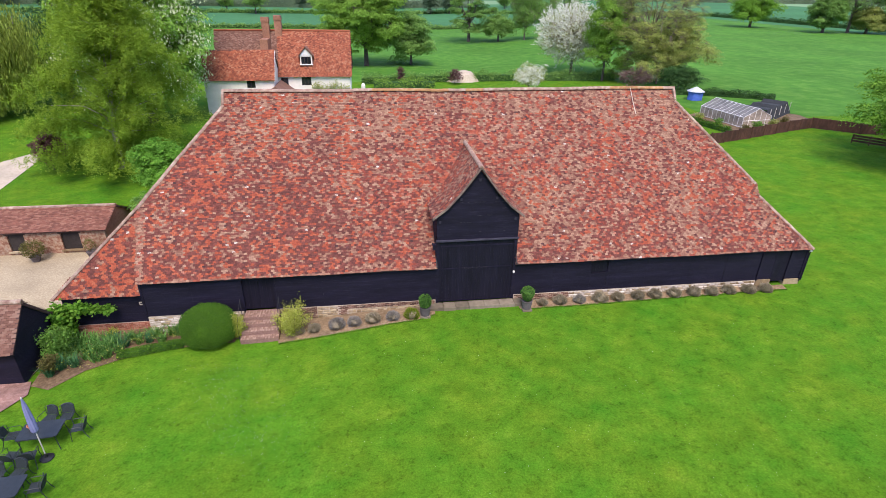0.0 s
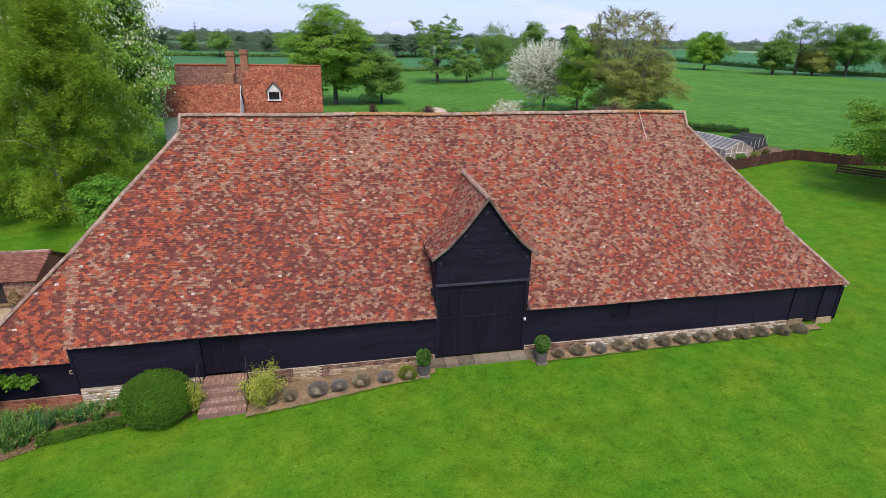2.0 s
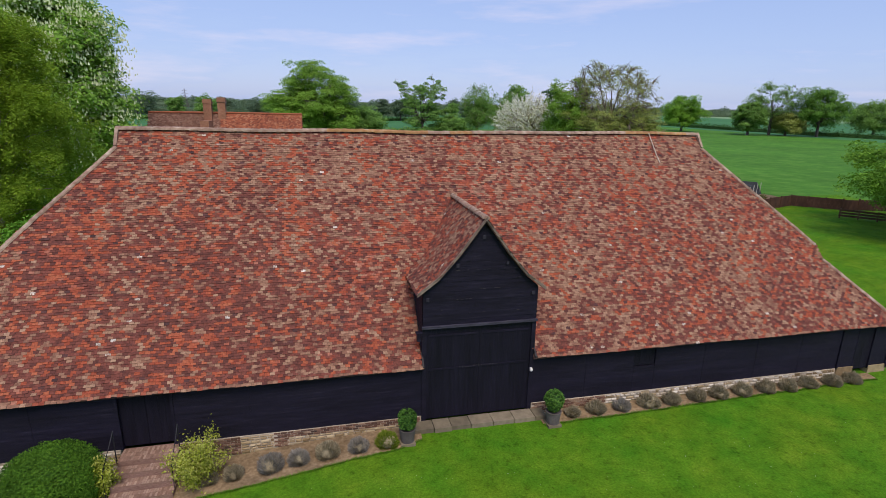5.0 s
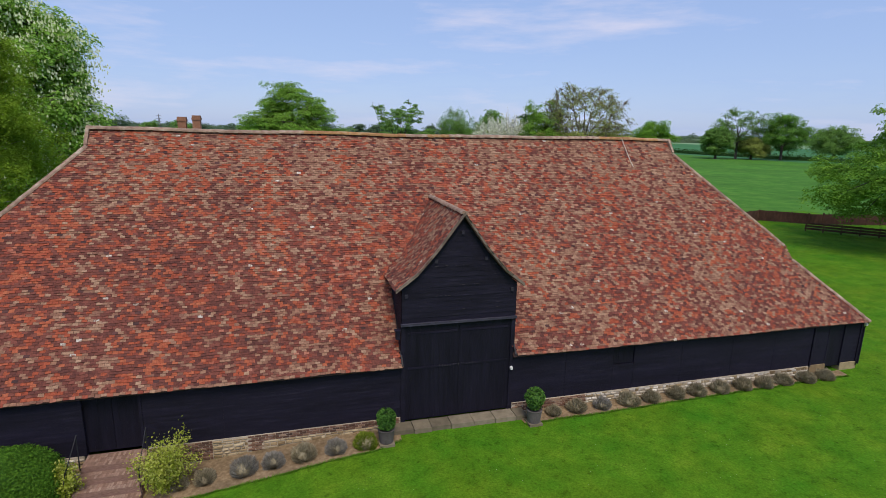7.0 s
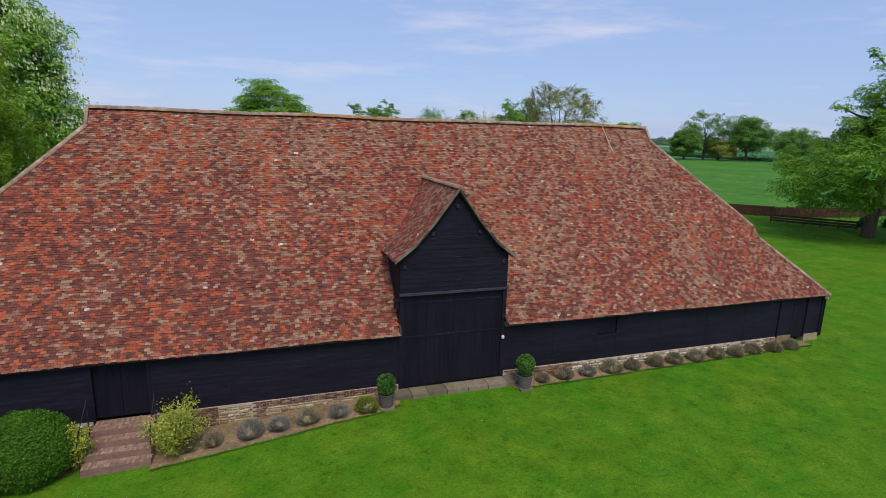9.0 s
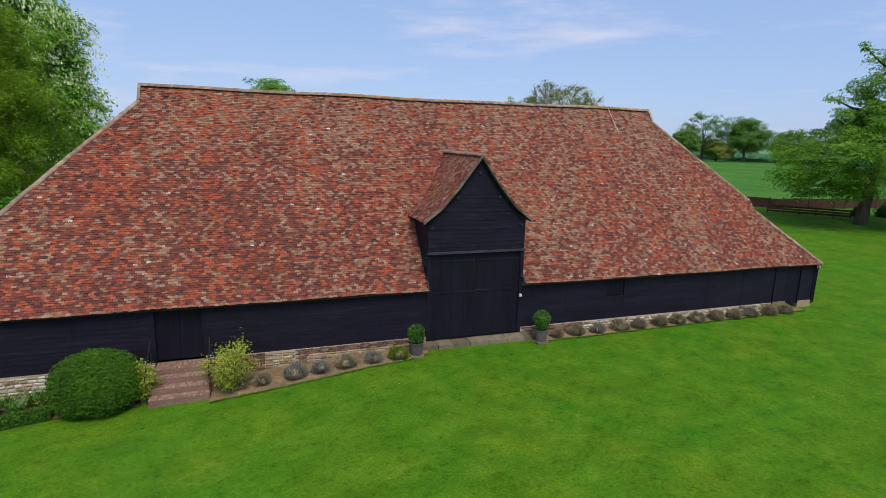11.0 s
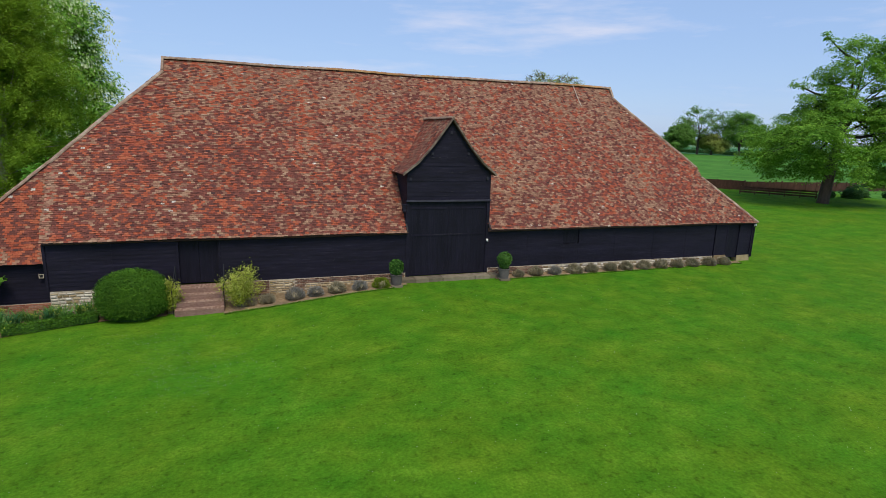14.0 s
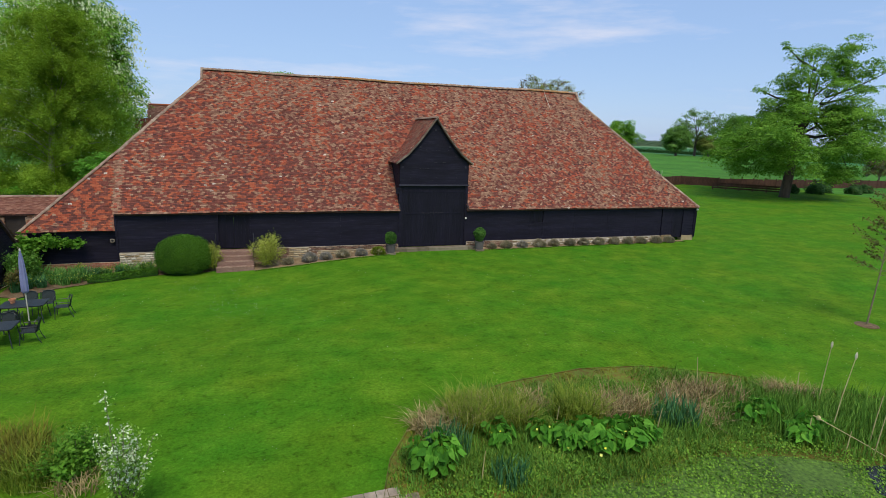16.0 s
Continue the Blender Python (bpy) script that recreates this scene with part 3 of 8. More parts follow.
def boarding(parent, x0, x1, z0, z1, y, gauge=0.175, top=None, rng=random.Random(5)):
    """Feather-edged boards, each lapping over the one below. top(z) narrows the run inside a gable."""
    z, i = z0, 0
    while z < z1 - 0.03:
        a, b = x0, x1
        h = min(gauge + 0.02, z1 - z)
        if top is not None:
            half = top(z + h)
            if half < 0.12:
                break
            half0 = top(z)
            a, b, a0, b0 = -half, half, -half0, half0
        else:
            a0, b0 = a, b
        t0, t1 = 0.019 + rng.uniform(-0.004, 0.005), 0.008
        d = rng.uniform(-0.006, 0.006)
        s = Shape()
        vs = [(a0, y - t0, z + d), (b0, y - t0, z - d), (b, y - t1, z + h), (a, y - t1, z + h), (a0, y, z + d), (b0, y, z - d), (b, y, z + h), (a, y, z + h)]
        s.add(vs, [(0, 1, 2, 3), (1, 0, 4, 5), (1, 5, 6, 2), (0, 3, 7, 4), (3, 2, 6, 7)])
        part("board", s, M_BLACK, parent)
        z += gauge
        i += 1


def wall_run(x0, x1, splits, z0=PLINTH_TOP, z1=WALL_TOP - 0.12, y=0.0):
    w = wall_block("wall", [(x0, z0), (x1, z0), (x1, z1 + 0.25), (x0, z1 + 0.25)], y, y + 0.16)
    xs = [x0] + splits + [x1]
    for a, b in zip(xs, xs[1:]):
        boarding(w, a + 0.006, b - 0.006, z0, z1, y)
    return w


wall_w = wall_run(-16.92, -12.2, [-14.6])
wall_m = wall_run(-10.5, -2.12, [-8.1, -5.6])
wall_e = wall_run(2.12, 6.53, [4.4])
wall_e2 = wall_run(7.49, 16.86, [9.8, 12.4, 14.7])
wall_sill = wall_block("wall", [(6.53, PLINTH_TOP), (7.49, PLINTH_TOP), (7.49, 1.38), (6.53, 1.38)], 0.0, 0.16)
boarding(wall_sill, 6.535, 7.485, PLINTH_TOP, 1.38, 0.0)
wall_x = wall_run(16.98, 17.8, [], z0=0.30)
wall_y = wall_run(18.78, 19.72, [], z0=0.24)
end_e = Shape().box((19.6, 0.05, 0.2), (19.74, 2 * RIDGE_Y, 2.3))
part("end_wall", end_e, M_BLACK, barn)
part("back_wall", Shape().box((-16.9, 2 * RIDGE_Y - 0.16, 0.0), (19.7, 2 * RIDGE_Y, 2.3)), M_BLACK, barn)
part("end_wall", Shape().box((-21.0, 1.0, -0.5), (-20.85, 2 * RIDGE_Y - 0.2, 1.35)), M_BLACK, barn)
# upright posts at joints and corners
for x, z0, z1, w in ((16.92, 0.22, 2.2, 0.07), (19.74, 0.05, 2.25, 0.12), (-16.95, 0.0, 2.2, 0.10)):
    part("corner_post", Shape().box((x - w / 2, -0.06, z0), (x + w / 2, 0.06, z1)), M_BLACK, barn)
# downpipe at the eastern corner
dp = Shape().tube([(19.84, -0.20, 2.2), (19.83, -0.08, 1.95), (19.83, -0.08, 0.12)], 0.035, 10)
part("downpipe", dp, M_BLACK, barn, "black downpipe at the corner")

# shutter of the small opening in the eastern wall
shut = part("shutter", Shape().box((6.55, 0.05, 1.40), (7.47, 0.09, 2.3)), M_BLACKDOOR, barn, "closed black boarded shutter")
for i in range(4):
    part("plank", Shape().box((6.56 + i * 0.228, 0.025, 1.41), (6.56 + i * 0.228 + 0.218, 0.05, 2.29)), M_BLACKDOOR, shut)


def plank_door(name, x0, x1, z0, z1, y, label, step=0.2):
    d = part(name, Shape().box((x0, y, z0), (x1, y + 0.06, z1)), M_BLACKDOOR, barn, label)
    count = max(2, round((x1 - x0) / step))
    w = (x1 - x0) / count
    r = random.Random(int(x0 * 7))
    for i in range(count):
        part("plank", Shape().box((x0 + i * w + 0.0015, y - 0.022 - r.uniform(0, 0.004), z0 + 0.01), (x0 + (i + 1) * w - 0.0015, y, z1 - 0.01)), M_BLACKDOOR, d)
    return d


side_door = plank_door("door", 17.84, 18.74, 0.10, 2.24, 0.06, "closed black boarded side door", 0.15)
for x in (17.79, 18.73):
    part("door_jamb", Shape().box((x, -0.03, 0.1), (x + 0.06, 0.1, 2.3)), M_BLACK, barn)
west_a = plank_door("door", -12.12, -11.35, 0.27, 2.3, 0.14, "closed black boarded door above the brick steps")
west_b = plank_door("door", -11.34, -10.57, 0.27, 2.3, 0.14, "closed black boarded door above the brick steps")
for x in (-12.21, -10.57):
    part("door_jamb", Shape().box((x, -0.04, 0.25), (x + 0.09, 0.16, 2.35)), M_BLACK, barn)

# great doors of the porch
door_w = plank_door("great_door", -2.0, -0.003, 0.06, 3.74, 0.05, "tall closed black boarded barn door", 0.18)
door_e = plank_door("great_door", 0.003, 2.0, 0.06, 3.74, 0.05, "tall closed black boarded barn door", 0.18)
for d, x0, x1 in ((door_w, -1.9, -0.1), (door_e, 0.1, 1.9)):
    for z in (2.05, 3.38):
        part("strap_hinge", Shape().box((x0, -0.002, z), (x1, 0.024, z + 0.07)), M_BLACK, d)
part("door_post", Shape().box((-2.16, -0.04, 0.02), (-2.0, 0.14, 3.8)), M_BLACK, barn)
part("door_post", Shape().box((2.0, -0.04, 0.02), (2.16, 0.14, 3.8)), M_BLACK, barn)

# the boarded gable over the doors
gable = part("gable", Shape().prism([(-2.14, 0.0, 3.8), (2.14, 0.0, 3.8), (2.14, 0.0, 5.05), (1.6, 0.0, 5.52), (0.92, 0.0, 6.34), (0, 0, 7.52), (-0.92, 0, 6.34), (-1.6, 0, 5.52), (-2.14, 0, 5.05)], (0, 0.12, 0)), M_BLACK, barn)


def gable_half(z):
    for (a, za), (b, zb) in zip(PORCH, PORCH[1:]):
        if zb <= z + 0.12 <= za:
            return min(2.14, a + (b - a) * (za - z - 0.12) / (za - zb))
    return 2.14 if z < 5.2 else 0.0


boarding(gable, -2.14, 2.14, 3.82, 7.6, 0.0, gauge=0.18, top=gable_half)
part("rail", Shape().box((-2.18, -0.12, 3.74), (2.18, 0.02, 3.82)), mat("weathered_rail", [(0.3, (0.020, 0.020, 0.034)), (0.7, (0.065, 0.064, 0.085))], scale=5, bump=0.4, stretch=(0.3, 1, 3)), barn, "weathered grey-black drip rail")
for side in (-1, 1):
    cheek = part("cheek", Shape().prism([(side * 2.14, 0.0, 2.2), (side * 2.14, 0.0, 5.12), (side * 2.14, 2.35, 5.12)], (-side * 0.1, 0, 0)), M_BLACK, barn)
    for i in range(16):
        z = 2.3 + i * 0.175
        y1 = EAVE_Y + (z - EAVE_Z) / SLOPE + 0.25
        if y1 > 0.1:
            x = side * 2.14
            part("board", Shape().add([(x + side * 0.034, 0, z), (x + side * 0.034, y1, z), (x + side * 0.01, y1, z + 0.19), (x + side * 0.01, 0, z + 0.19), (x, 0, z), (x, y1, z)],
                                      [(0, 1, 2, 3), (0, 4, 5, 1)]), M_BLACK, cheek)

# porch roof: three planes a side, swept out at the eaves, running back into the great roof
ptiles = Shape()
prng = random.Random(23)
for side in (-1, 1):
    for (a, za), (b, zb) in zip(PORCH, PORCH[1:]):
        y_a, y_b = EAVE_Y + (za - EAVE_Z) / SLOPE + 0.12, EAVE_Y + (zb - EAVE_Z) / SLOPE + 0.12
        lo0, lo1 = Vector((side * b, -0.2, zb)), Vector((side * b, y_b, zb))
        hi0, hi1 = Vector((side * a, -0.2, za)), Vector((side * a, y_a, za))
        ring = [lo0, lo1, hi1, hi0] if side > 0 else [lo1, lo0, hi0, hi1]
        list(tiling(ring, ptiles, prng, settle=False, slots=tile_kind))
        nn = (ring[1] - ring[0]).cross(ring[3] - ring[0]).normalized()
        part("porch_slope", Shape().prism([p - nn * 0.07 for p in ring], nn * 0.06), M_BATTEN, barn)
part("porch_tiles", ptiles, [M_TILE, M_PALETILE, M_ORANGETILE, M_GREYTILE, M_DARKTILE, M_MAROONTILE], barn, "weathered clay tiles of the porch roof")["kind"] = "stuff"
capping(Vector((0, -0.2, 7.72)), Vector((0, 4.6, 7.72)), "ridge_tile", M_RIDGE, r=0.13, lift=0.03, keep_sag=False)
for side in (-1, 1):
    vs = Shape()
    for (a, za), (b, zb) in zip(PORCH, PORCH[1:]):
        vs.prism([(side * a, -0.22, za + 0.05), (side * b, -0.22, zb + 0.05), (side * b, -0.22, zb - 0.07), (side * a, -0.22, za - 0.07)], (0, 0.06, 0))
    part("bargeboard", vs, mat("grey_bargeboard" if side < 0 else "grey_bargeboard_east", [(0.3, (0.12, 0.092, 0.070)), (0.7, (0.25, 0.195, 0.150))], scale=3), barn, "weathered grey bargeboard")

# lean-to wall at the western end, set back
lean_wall = part("wall", Shape().box((-21.0, 0.55, -0.35), (-16.9, 0.70, 1.5)), M_BLACK, barn)
boarding(lean_wall, -21.0, -16.9, -0.35, 1.45, 0.55)
part("return_wall", Shape().box((-17.0, 0.0, PLINTH_TOP - 0.3), (-16.88, 0.6, 2.3)), M_BLACK, barn)

# mortar line below the ridge, hopper on the porch corner
M_LIME = mat("lime_mortar", [(0.3, (0.40, 0.34, 0.27)), (0.7, (0.50, 0.44, 0.36))], scale=6, bump=0.4)
up_n = nfront * 0.06
part("mortar_fillet", Shape().tube([Vector((10.38, RIDGE_Y - 0.12, RIDGE_Z)) + up_n, Vector((10.44, 5.9, front_z(5.9))) + up_n, Vector((10.47, 5.55, front_z(5.55))) + up_n], 0.022, 6), M_LIME, barn, "pale mortar fillet below the ridge")
part("hopper", Shape().box((-2.35, -0.10, 3.28), (-2.2, 0.06, 3.58)).box((-2.39, -0.12, 3.58), (-2.18, 0.08, 3.62)), M_BLACK, barn, "dark rainwater hopper")
# light grazes of worn paint and a row of nail-worn holes on the boarding
rw = random.Random(47)
M_WORN = mat("worn_board", [(0.3, (0.030, 0.028, 0.034)), (0.7, (0.065, 0.061, 0.068))], scale=20, bump=0.2)
for i in range(26):
    x, z = rw.uniform(-1.6, 1.6), rw.choice([4.02, 4.2, 4.38, 4.74, 5.1, 5.46, 5.82])
    if abs(x) < gable_half(z) - 0.15:
        part("worn_patch", Shape().box((x, -0.0385, z + 0.02), (x + rw.uniform(0.03, 0.16), -0.03, z + 0.02 + rw.uniform(0.008, 0.02))), M_WORN, gable)
for i in range(14):
    part("worn_patch", Shape().box((-0.75 + i * 0.105, 0.0005, 2.09 + rw.uniform(-0.03, 0.03)), (-0.75 + i * 0.105 + rw.uniform(0.03, 0.09), 0.004 - 0.0065, 2.12 + rw.uniform(-0.02, 0.03))), M_WORN, door_w if i < 7 else door_e)

# lead along both sides of the porch, and the weathered ends of its purlins
M_LEAD = mat("dull_lead", [(0.3, (0.018, 0.015, 0.016)), (0.7, (0.038, 0.033, 0.033))], scale=4, rough=0.6, bump=0.3)
M_ENDGRAIN = mat("weathered_black_timber", [(0.3, (0.015, 0.015, 0.024)), (0.7, (0.040, 0.039, 0.052))], scale=8, bump=0.5)
for side in (-1, 1):
    x0, x1 = side * 2.12, side * 2.18
    part("flashing", Shape().prism([(x0, EAVE_Y - 0.02, EAVE_Z + 0.07), (x1, EAVE_Y - 0.02, EAVE_Z + 0.07), (x1, 2.2, front_z(2.2) + 0.07), (x0, 2.2, front_z(2.2) + 0.07)][::side], (0, 0, -0.05)), M_LEAD, barn, "dull lead flashing")
for x, z in ((0.0, 7.02), (-0.93, 6.02), (0.90, 6.05), (-1.98, 4.82), (1.95, 4.86)):
    part("purlin_end", Shape().box((x - 0.05, -0.07, z - 0.06), (x + 0.05, -0.02, z + 0.06)), M_ENDGRAIN, barn)

# ---- plants: materials and builders ----
def leafmat(name, lo, mid, hi, patch=0.25, glow=0.45, pscale=0.5, scale=1.5):
    lo, mid, hi = [tuple(min(0.85, 1.6 * v) for v in c) for c in (lo, mid, hi)]
    return mat(name, [(0.05, lo), (0.5, mid), (0.95, hi)], scale=scale, rough=0.75, bump=0, pick="island", patch=patch, pscale=pscale, glow=glow, spec=0.2)


L_OAK = leafmat("oak_leaf", (0.084, 0.190, 0.018), (0.125, 0.260, 0.026), (0.170, 0.315, 0.038))
L_OAKTREE = leafmat("great_oak_leaf", (0.068, 0.158, 0.014), (0.106, 0.226, 0.022), (0.158, 0.292, 0.034), glow=0.40)
L_BIRCH = leafmat("birch_leaf", (0.098, 0.174, 0.012), (0.140, 0.229, 0.017), (0.190, 0.286, 0.026), patch=0.2, pscale=0.35)
L_CHEST = leafmat("chestnut_leaf", (0.100, 0.205, 0.026), (0.148, 0.280, 0.040), (0.200, 0.340, 0.060))
L_LIGHT = leafmat("spring_leaf", (0.098, 0.195, 0.022), (0.135, 0.255, 0.032), (0.182, 0.312, 0.048))
L_MID = leafmat("hedge_tree_leaf", (0.084, 0.170, 0.034), (0.116, 0.225, 0.046), (0.155, 0.272, 0.062))
# leaf of far trees, with distance haze mixed into its colour
L_HAZE = leafmat("hazed_far_leaf", (0.070, 0.110, 0.060), (0.090, 0.140, 0.078), (0.115, 0.170, 0.098))
L_LIME = leafmat("lime_leaf", (0.062, 0.150, 0.020), (0.090, 0.200, 0.030), (0.130, 0.255, 0.045))
L_SAPLING = leafmat("sapling_leaf", (0.058, 0.165, 0.014), (0.088, 0.225, 0.022), (0.130, 0.285, 0.036))
# leaf of dark trees; on bush and hedge cores it paints the shade within
L_DARK = leafmat("dark_leaf_and_core_shade", (0.018, 0.052, 0.014), (0.032, 0.085, 0.020), (0.055, 0.120, 0.030))
L_OLIVE = leafmat("olive_leaf", (0.150, 0.185, 0.040), (0.210, 0.252, 0.058), (0.280, 0.315, 0.090))
L_WILLOW = leafmat("willow_leaf", (0.115, 0.160, 0.020), (0.175, 0.235, 0.034), (0.255, 0.315, 0.058))
L_PURPLE = leafmat("purple_leaf", (0.050, 0.024, 0.024), (0.085, 0.040, 0.038), (0.130, 0.066, 0.056))
L_BLOSSOM = leafmat("white_blossom", (0.50, 0.52, 0.46), (0.66, 0.67, 0.62), (0.80, 0.80, 0.77), glow=0.15)
L_CREAM = leafmat("cream_blossom", (0.34, 0.40, 0.22), (0.48, 0.52, 0.36), (0.52, 0.54, 0.44), glow=0.15)
L_SPRAY = leafmat("blossom_spray", (0.36, 0.38, 0.28), (0.47, 0.48, 0.39), (0.53, 0.53, 0.46), glow=0.15)
L_CANDLE = leafmat("chestnut_candle", (0.30, 0.36, 0.17), (0.41, 0.46, 0.26), (0.50, 0.52, 0.35), glow=0.1)
L_BOX = leafmat("clipped_bush_leaf", (0.022, 0.070, 0.004), (0.039, 0.106, 0.006), (0.066, 0.152, 0.011), glow=0.2)
L_TUBLEAF = leafmat("tub_bush_leaf", (0.024, 0.076, 0.010), (0.044, 0.118, 0.016), (0.076, 0.165, 0.026), glow=0.25)
L_VARIEG = leafmat("variegated_leaf", (0.145, 0.190, 0.014), (0.245, 0.285, 0.034), (0.39, 0.400, 0.095))
L_LAVENDER = leafmat("lavender_sprig", (0.128, 0.108, 0.066), (0.192, 0.166, 0.106), (0.268, 0.238, 0.155), glow=0.1)
L_LAVGREY = leafmat("grey_lavender_sprig", (0.105, 0.097, 0.080), (0.160, 0.150, 0.126), (0.225, 0.212, 0.180), glow=0.1)
L_DAFF = leafmat("daffodil_leaf", (0.040, 0.118, 0.020), (0.076, 0.185, 0.034), (0.160, 0.275, 0.075), glow=0.4)
L_VINE = leafmat("vine_leaf", (0.040, 0.120, 0.008), (0.072, 0.185, 0.014), (0.120, 0.245, 0.026))
L_SEDGE = leafmat("sedge_blade", (0.064, 0.105, 0.008), (0.108, 0.163, 0.013), (0.185, 0.215, 0.030), glow=0.25)
L_RUSH = leafmat("rush_blade", (0.040, 0.102, 0.011), (0.068, 0.155, 0.017), (0.108, 0.205, 0.028), glow=0.25)
L_DEAD = leafmat("dead_grass_blade", (0.105, 0.078, 0.030), (0.185, 0.140, 0.060), (0.29, 0.230, 0.112), glow=0.1)
L_RUST = leafmat("rust_moss", (0.062, 0.052, 0.006), (0.092, 0.092, 0.008), (0.118, 0.128, 0.012), patch=0.55, pscale=2.2, glow=0.1)
L_IRIS = leafmat("iris_blade", (0.020, 0.075, 0.024), (0.034, 0.105, 0.034), (0.056, 0.140, 0.048), glow=0.2)
L_BROWNBUSH = leafmat("brown_shrub_leaf", (0.060, 0.062, 0.014), (0.095, 0.090, 0.024), (0.140, 0.125, 0.040))
L_BUD = leafmat("opening_bud", (0.150, 0.180, 0.048), (0.205, 0.240, 0.066), (0.270, 0.300, 0.095))
L_DOCK = leafmat("broad_green_leaf", (0.030, 0.110, 0.008), (0.055, 0.175, 0.012), (0.095, 0.240, 0.024), glow=0.3)
L_WEED = leafmat("pond_weed", (0.042, 0.105, 0.009), (0.076, 0.165, 0.013), (0.120, 0.215, 0.022), glow=0.1)
L_YELLOW = leafmat("yellow_petal", (0.60, 0.48, 0.02), (0.75, 0.62, 0.04), (0.80, 0.72, 0.12), glow=0.1)
M_BARK = mat("bark", [(0.3, (0.06, 0.048, 0.038)), (0.7, (0.13, 0.105, 0.085))], scale=5, bump=0.8, bscale=16, stretch=(1, 1, 0.3))
M_BIRCHBARK = mat("birch_bark", [(0.3, (0.16, 0.14, 0.11)), (0.7, (0.42, 0.39, 0.33))], scale=4, bump=0.4, bscale=14)
M_TWIG = mat("twig", [(0.3, (0.13, 0.105, 0.075)), (0.7, (0.22, 0.18, 0.13))], scale=4, bump=0.3)


def unit(rs, n):
    d = rs.normal(size=(n, 3))
    return d / np.linalg.norm(d, axis=1, keepdims=True)


def leaf_faces(rs, pos, size, aspect=0.6, up=0.3, droop=0.0, out=None):
    """Leaf-shaped rhombs at pos; up tips them flat, droop hangs them."""
    n = len(pos)
    nor = unit(rs, n)
    nor[:, 2] = np.abs(nor[:, 2]) + up
    if out is not None:
        nor += out
    nor /= np.linalg.norm(nor, axis=1, keepdims=True)
    a = np.cross(nor, unit(rs, n))
    a[:, 2] -= droop * 2
    a /= np.linalg.norm(a, axis=1, keepdims=True)
    b = np.cross(nor, a)
    b /= np.linalg.norm(b, axis=1, keepdims=True) + 1e-9
    s = (size * rs.uniform(0.6, 1.35, size=(n, 1)))
    a, b = a * s, b * s * aspect
    bend = nor * s * 0.12
    return np.stack([pos - a * 0.5, pos + b * 0.5 + bend, pos + a * 0.5, pos - b * 0.5 + bend], axis=1)


def crown_clumps(rs, k, c, rx, ry, rz, size, hollow=0.5, lobes=0.16):
    """Clump centres spread through an ellipsoid with a lobed, uneven outline."""
    d = unit(rs, k)
    # the underside spreads wide before it closes
    low = d[:, 2] < 0
    side = d[:, :2] / (np.linalg.norm(d[:, :2], axis=1, keepdims=True) + 1e-6)
    d[low, :2] = (side * np.sqrt(1 - np.abs(d[:, 2:3]) ** 3.2))[low]
    ph = rs.uniform(0, 6.28, 4)
    lobe = 1 + lobes * (np.sin(d[:, 0] * 4.1 + ph[0] + d[:, 2] * 2.0) + 0.8 * np.sin(d[:, 1] * 4.7 + ph[1]) + 0.7 * np.sin(d[:, 2] * 6.3 + ph[2] + d[:, 0] * 2.7)) - lobes * 0.4
    r = hollow + (1 - hollow) * rs.uniform(0, 1, k) ** 0.6
    p = np.asarray(c) + d * (r * lobe)[:, None] * np.array([rx, ry, rz])
    return p, size * np.exp(rs.normal(0, 0.30, k))


def limbs(shape, rs, x, y, z, targets, trunk_r, fork, lean=(0, 0), sides=7, apart=None):
    """A tapered trunk up to the fork height, and limbs out to the targets; apart gathers the limbs as shapes of their own. Returns the limbs' lines."""
    top = Vector((x + lean[0], y + lean[1], z + fork))
    pts = [Vector((x, y, z - 0.25)), Vector((x, y, z + 0.12)), Vector((x + lean[0] * 0.3, y + lean[1] * 0.3, z + fork * 0.45)), top]
    shape.tube(pts, [trunk_r * 1.5, trunk_r * 1.1, trunk_r * 0.9, trunk_r * 0.7], sides + 2)
    lines = []
    for t in targets:
        t = Vector(t)
        start = pts[2].lerp(top, rs.uniform(0.35, 1.0))
        ln = (t - start).length
        q = start.lerp(t, 0.28) + Vector((rs.uniform(-0.06, 0.06) * ln, rs.uniform(-0.06, 0.06) * ln, ln * rs.uniform(-0.02, 0.09)))
        mid = start.lerp(t, 0.6) + Vector((rs.uniform(-0.07, 0.07) * ln, rs.uniform(-0.07, 0.07) * ln, ln * rs.uniform(0.0, 0.13)))
        r = trunk_r * rs.uniform(0.22, 0.42)
        into = shape
        if apart is not None:
            into = Shape()
            apart.append(into)
        into.tube([start, q, mid, t], [r, r * 0.75, r * 0.42, r * 0.12], sides, cap=False)
        lines += [q, mid, t]
    return lines


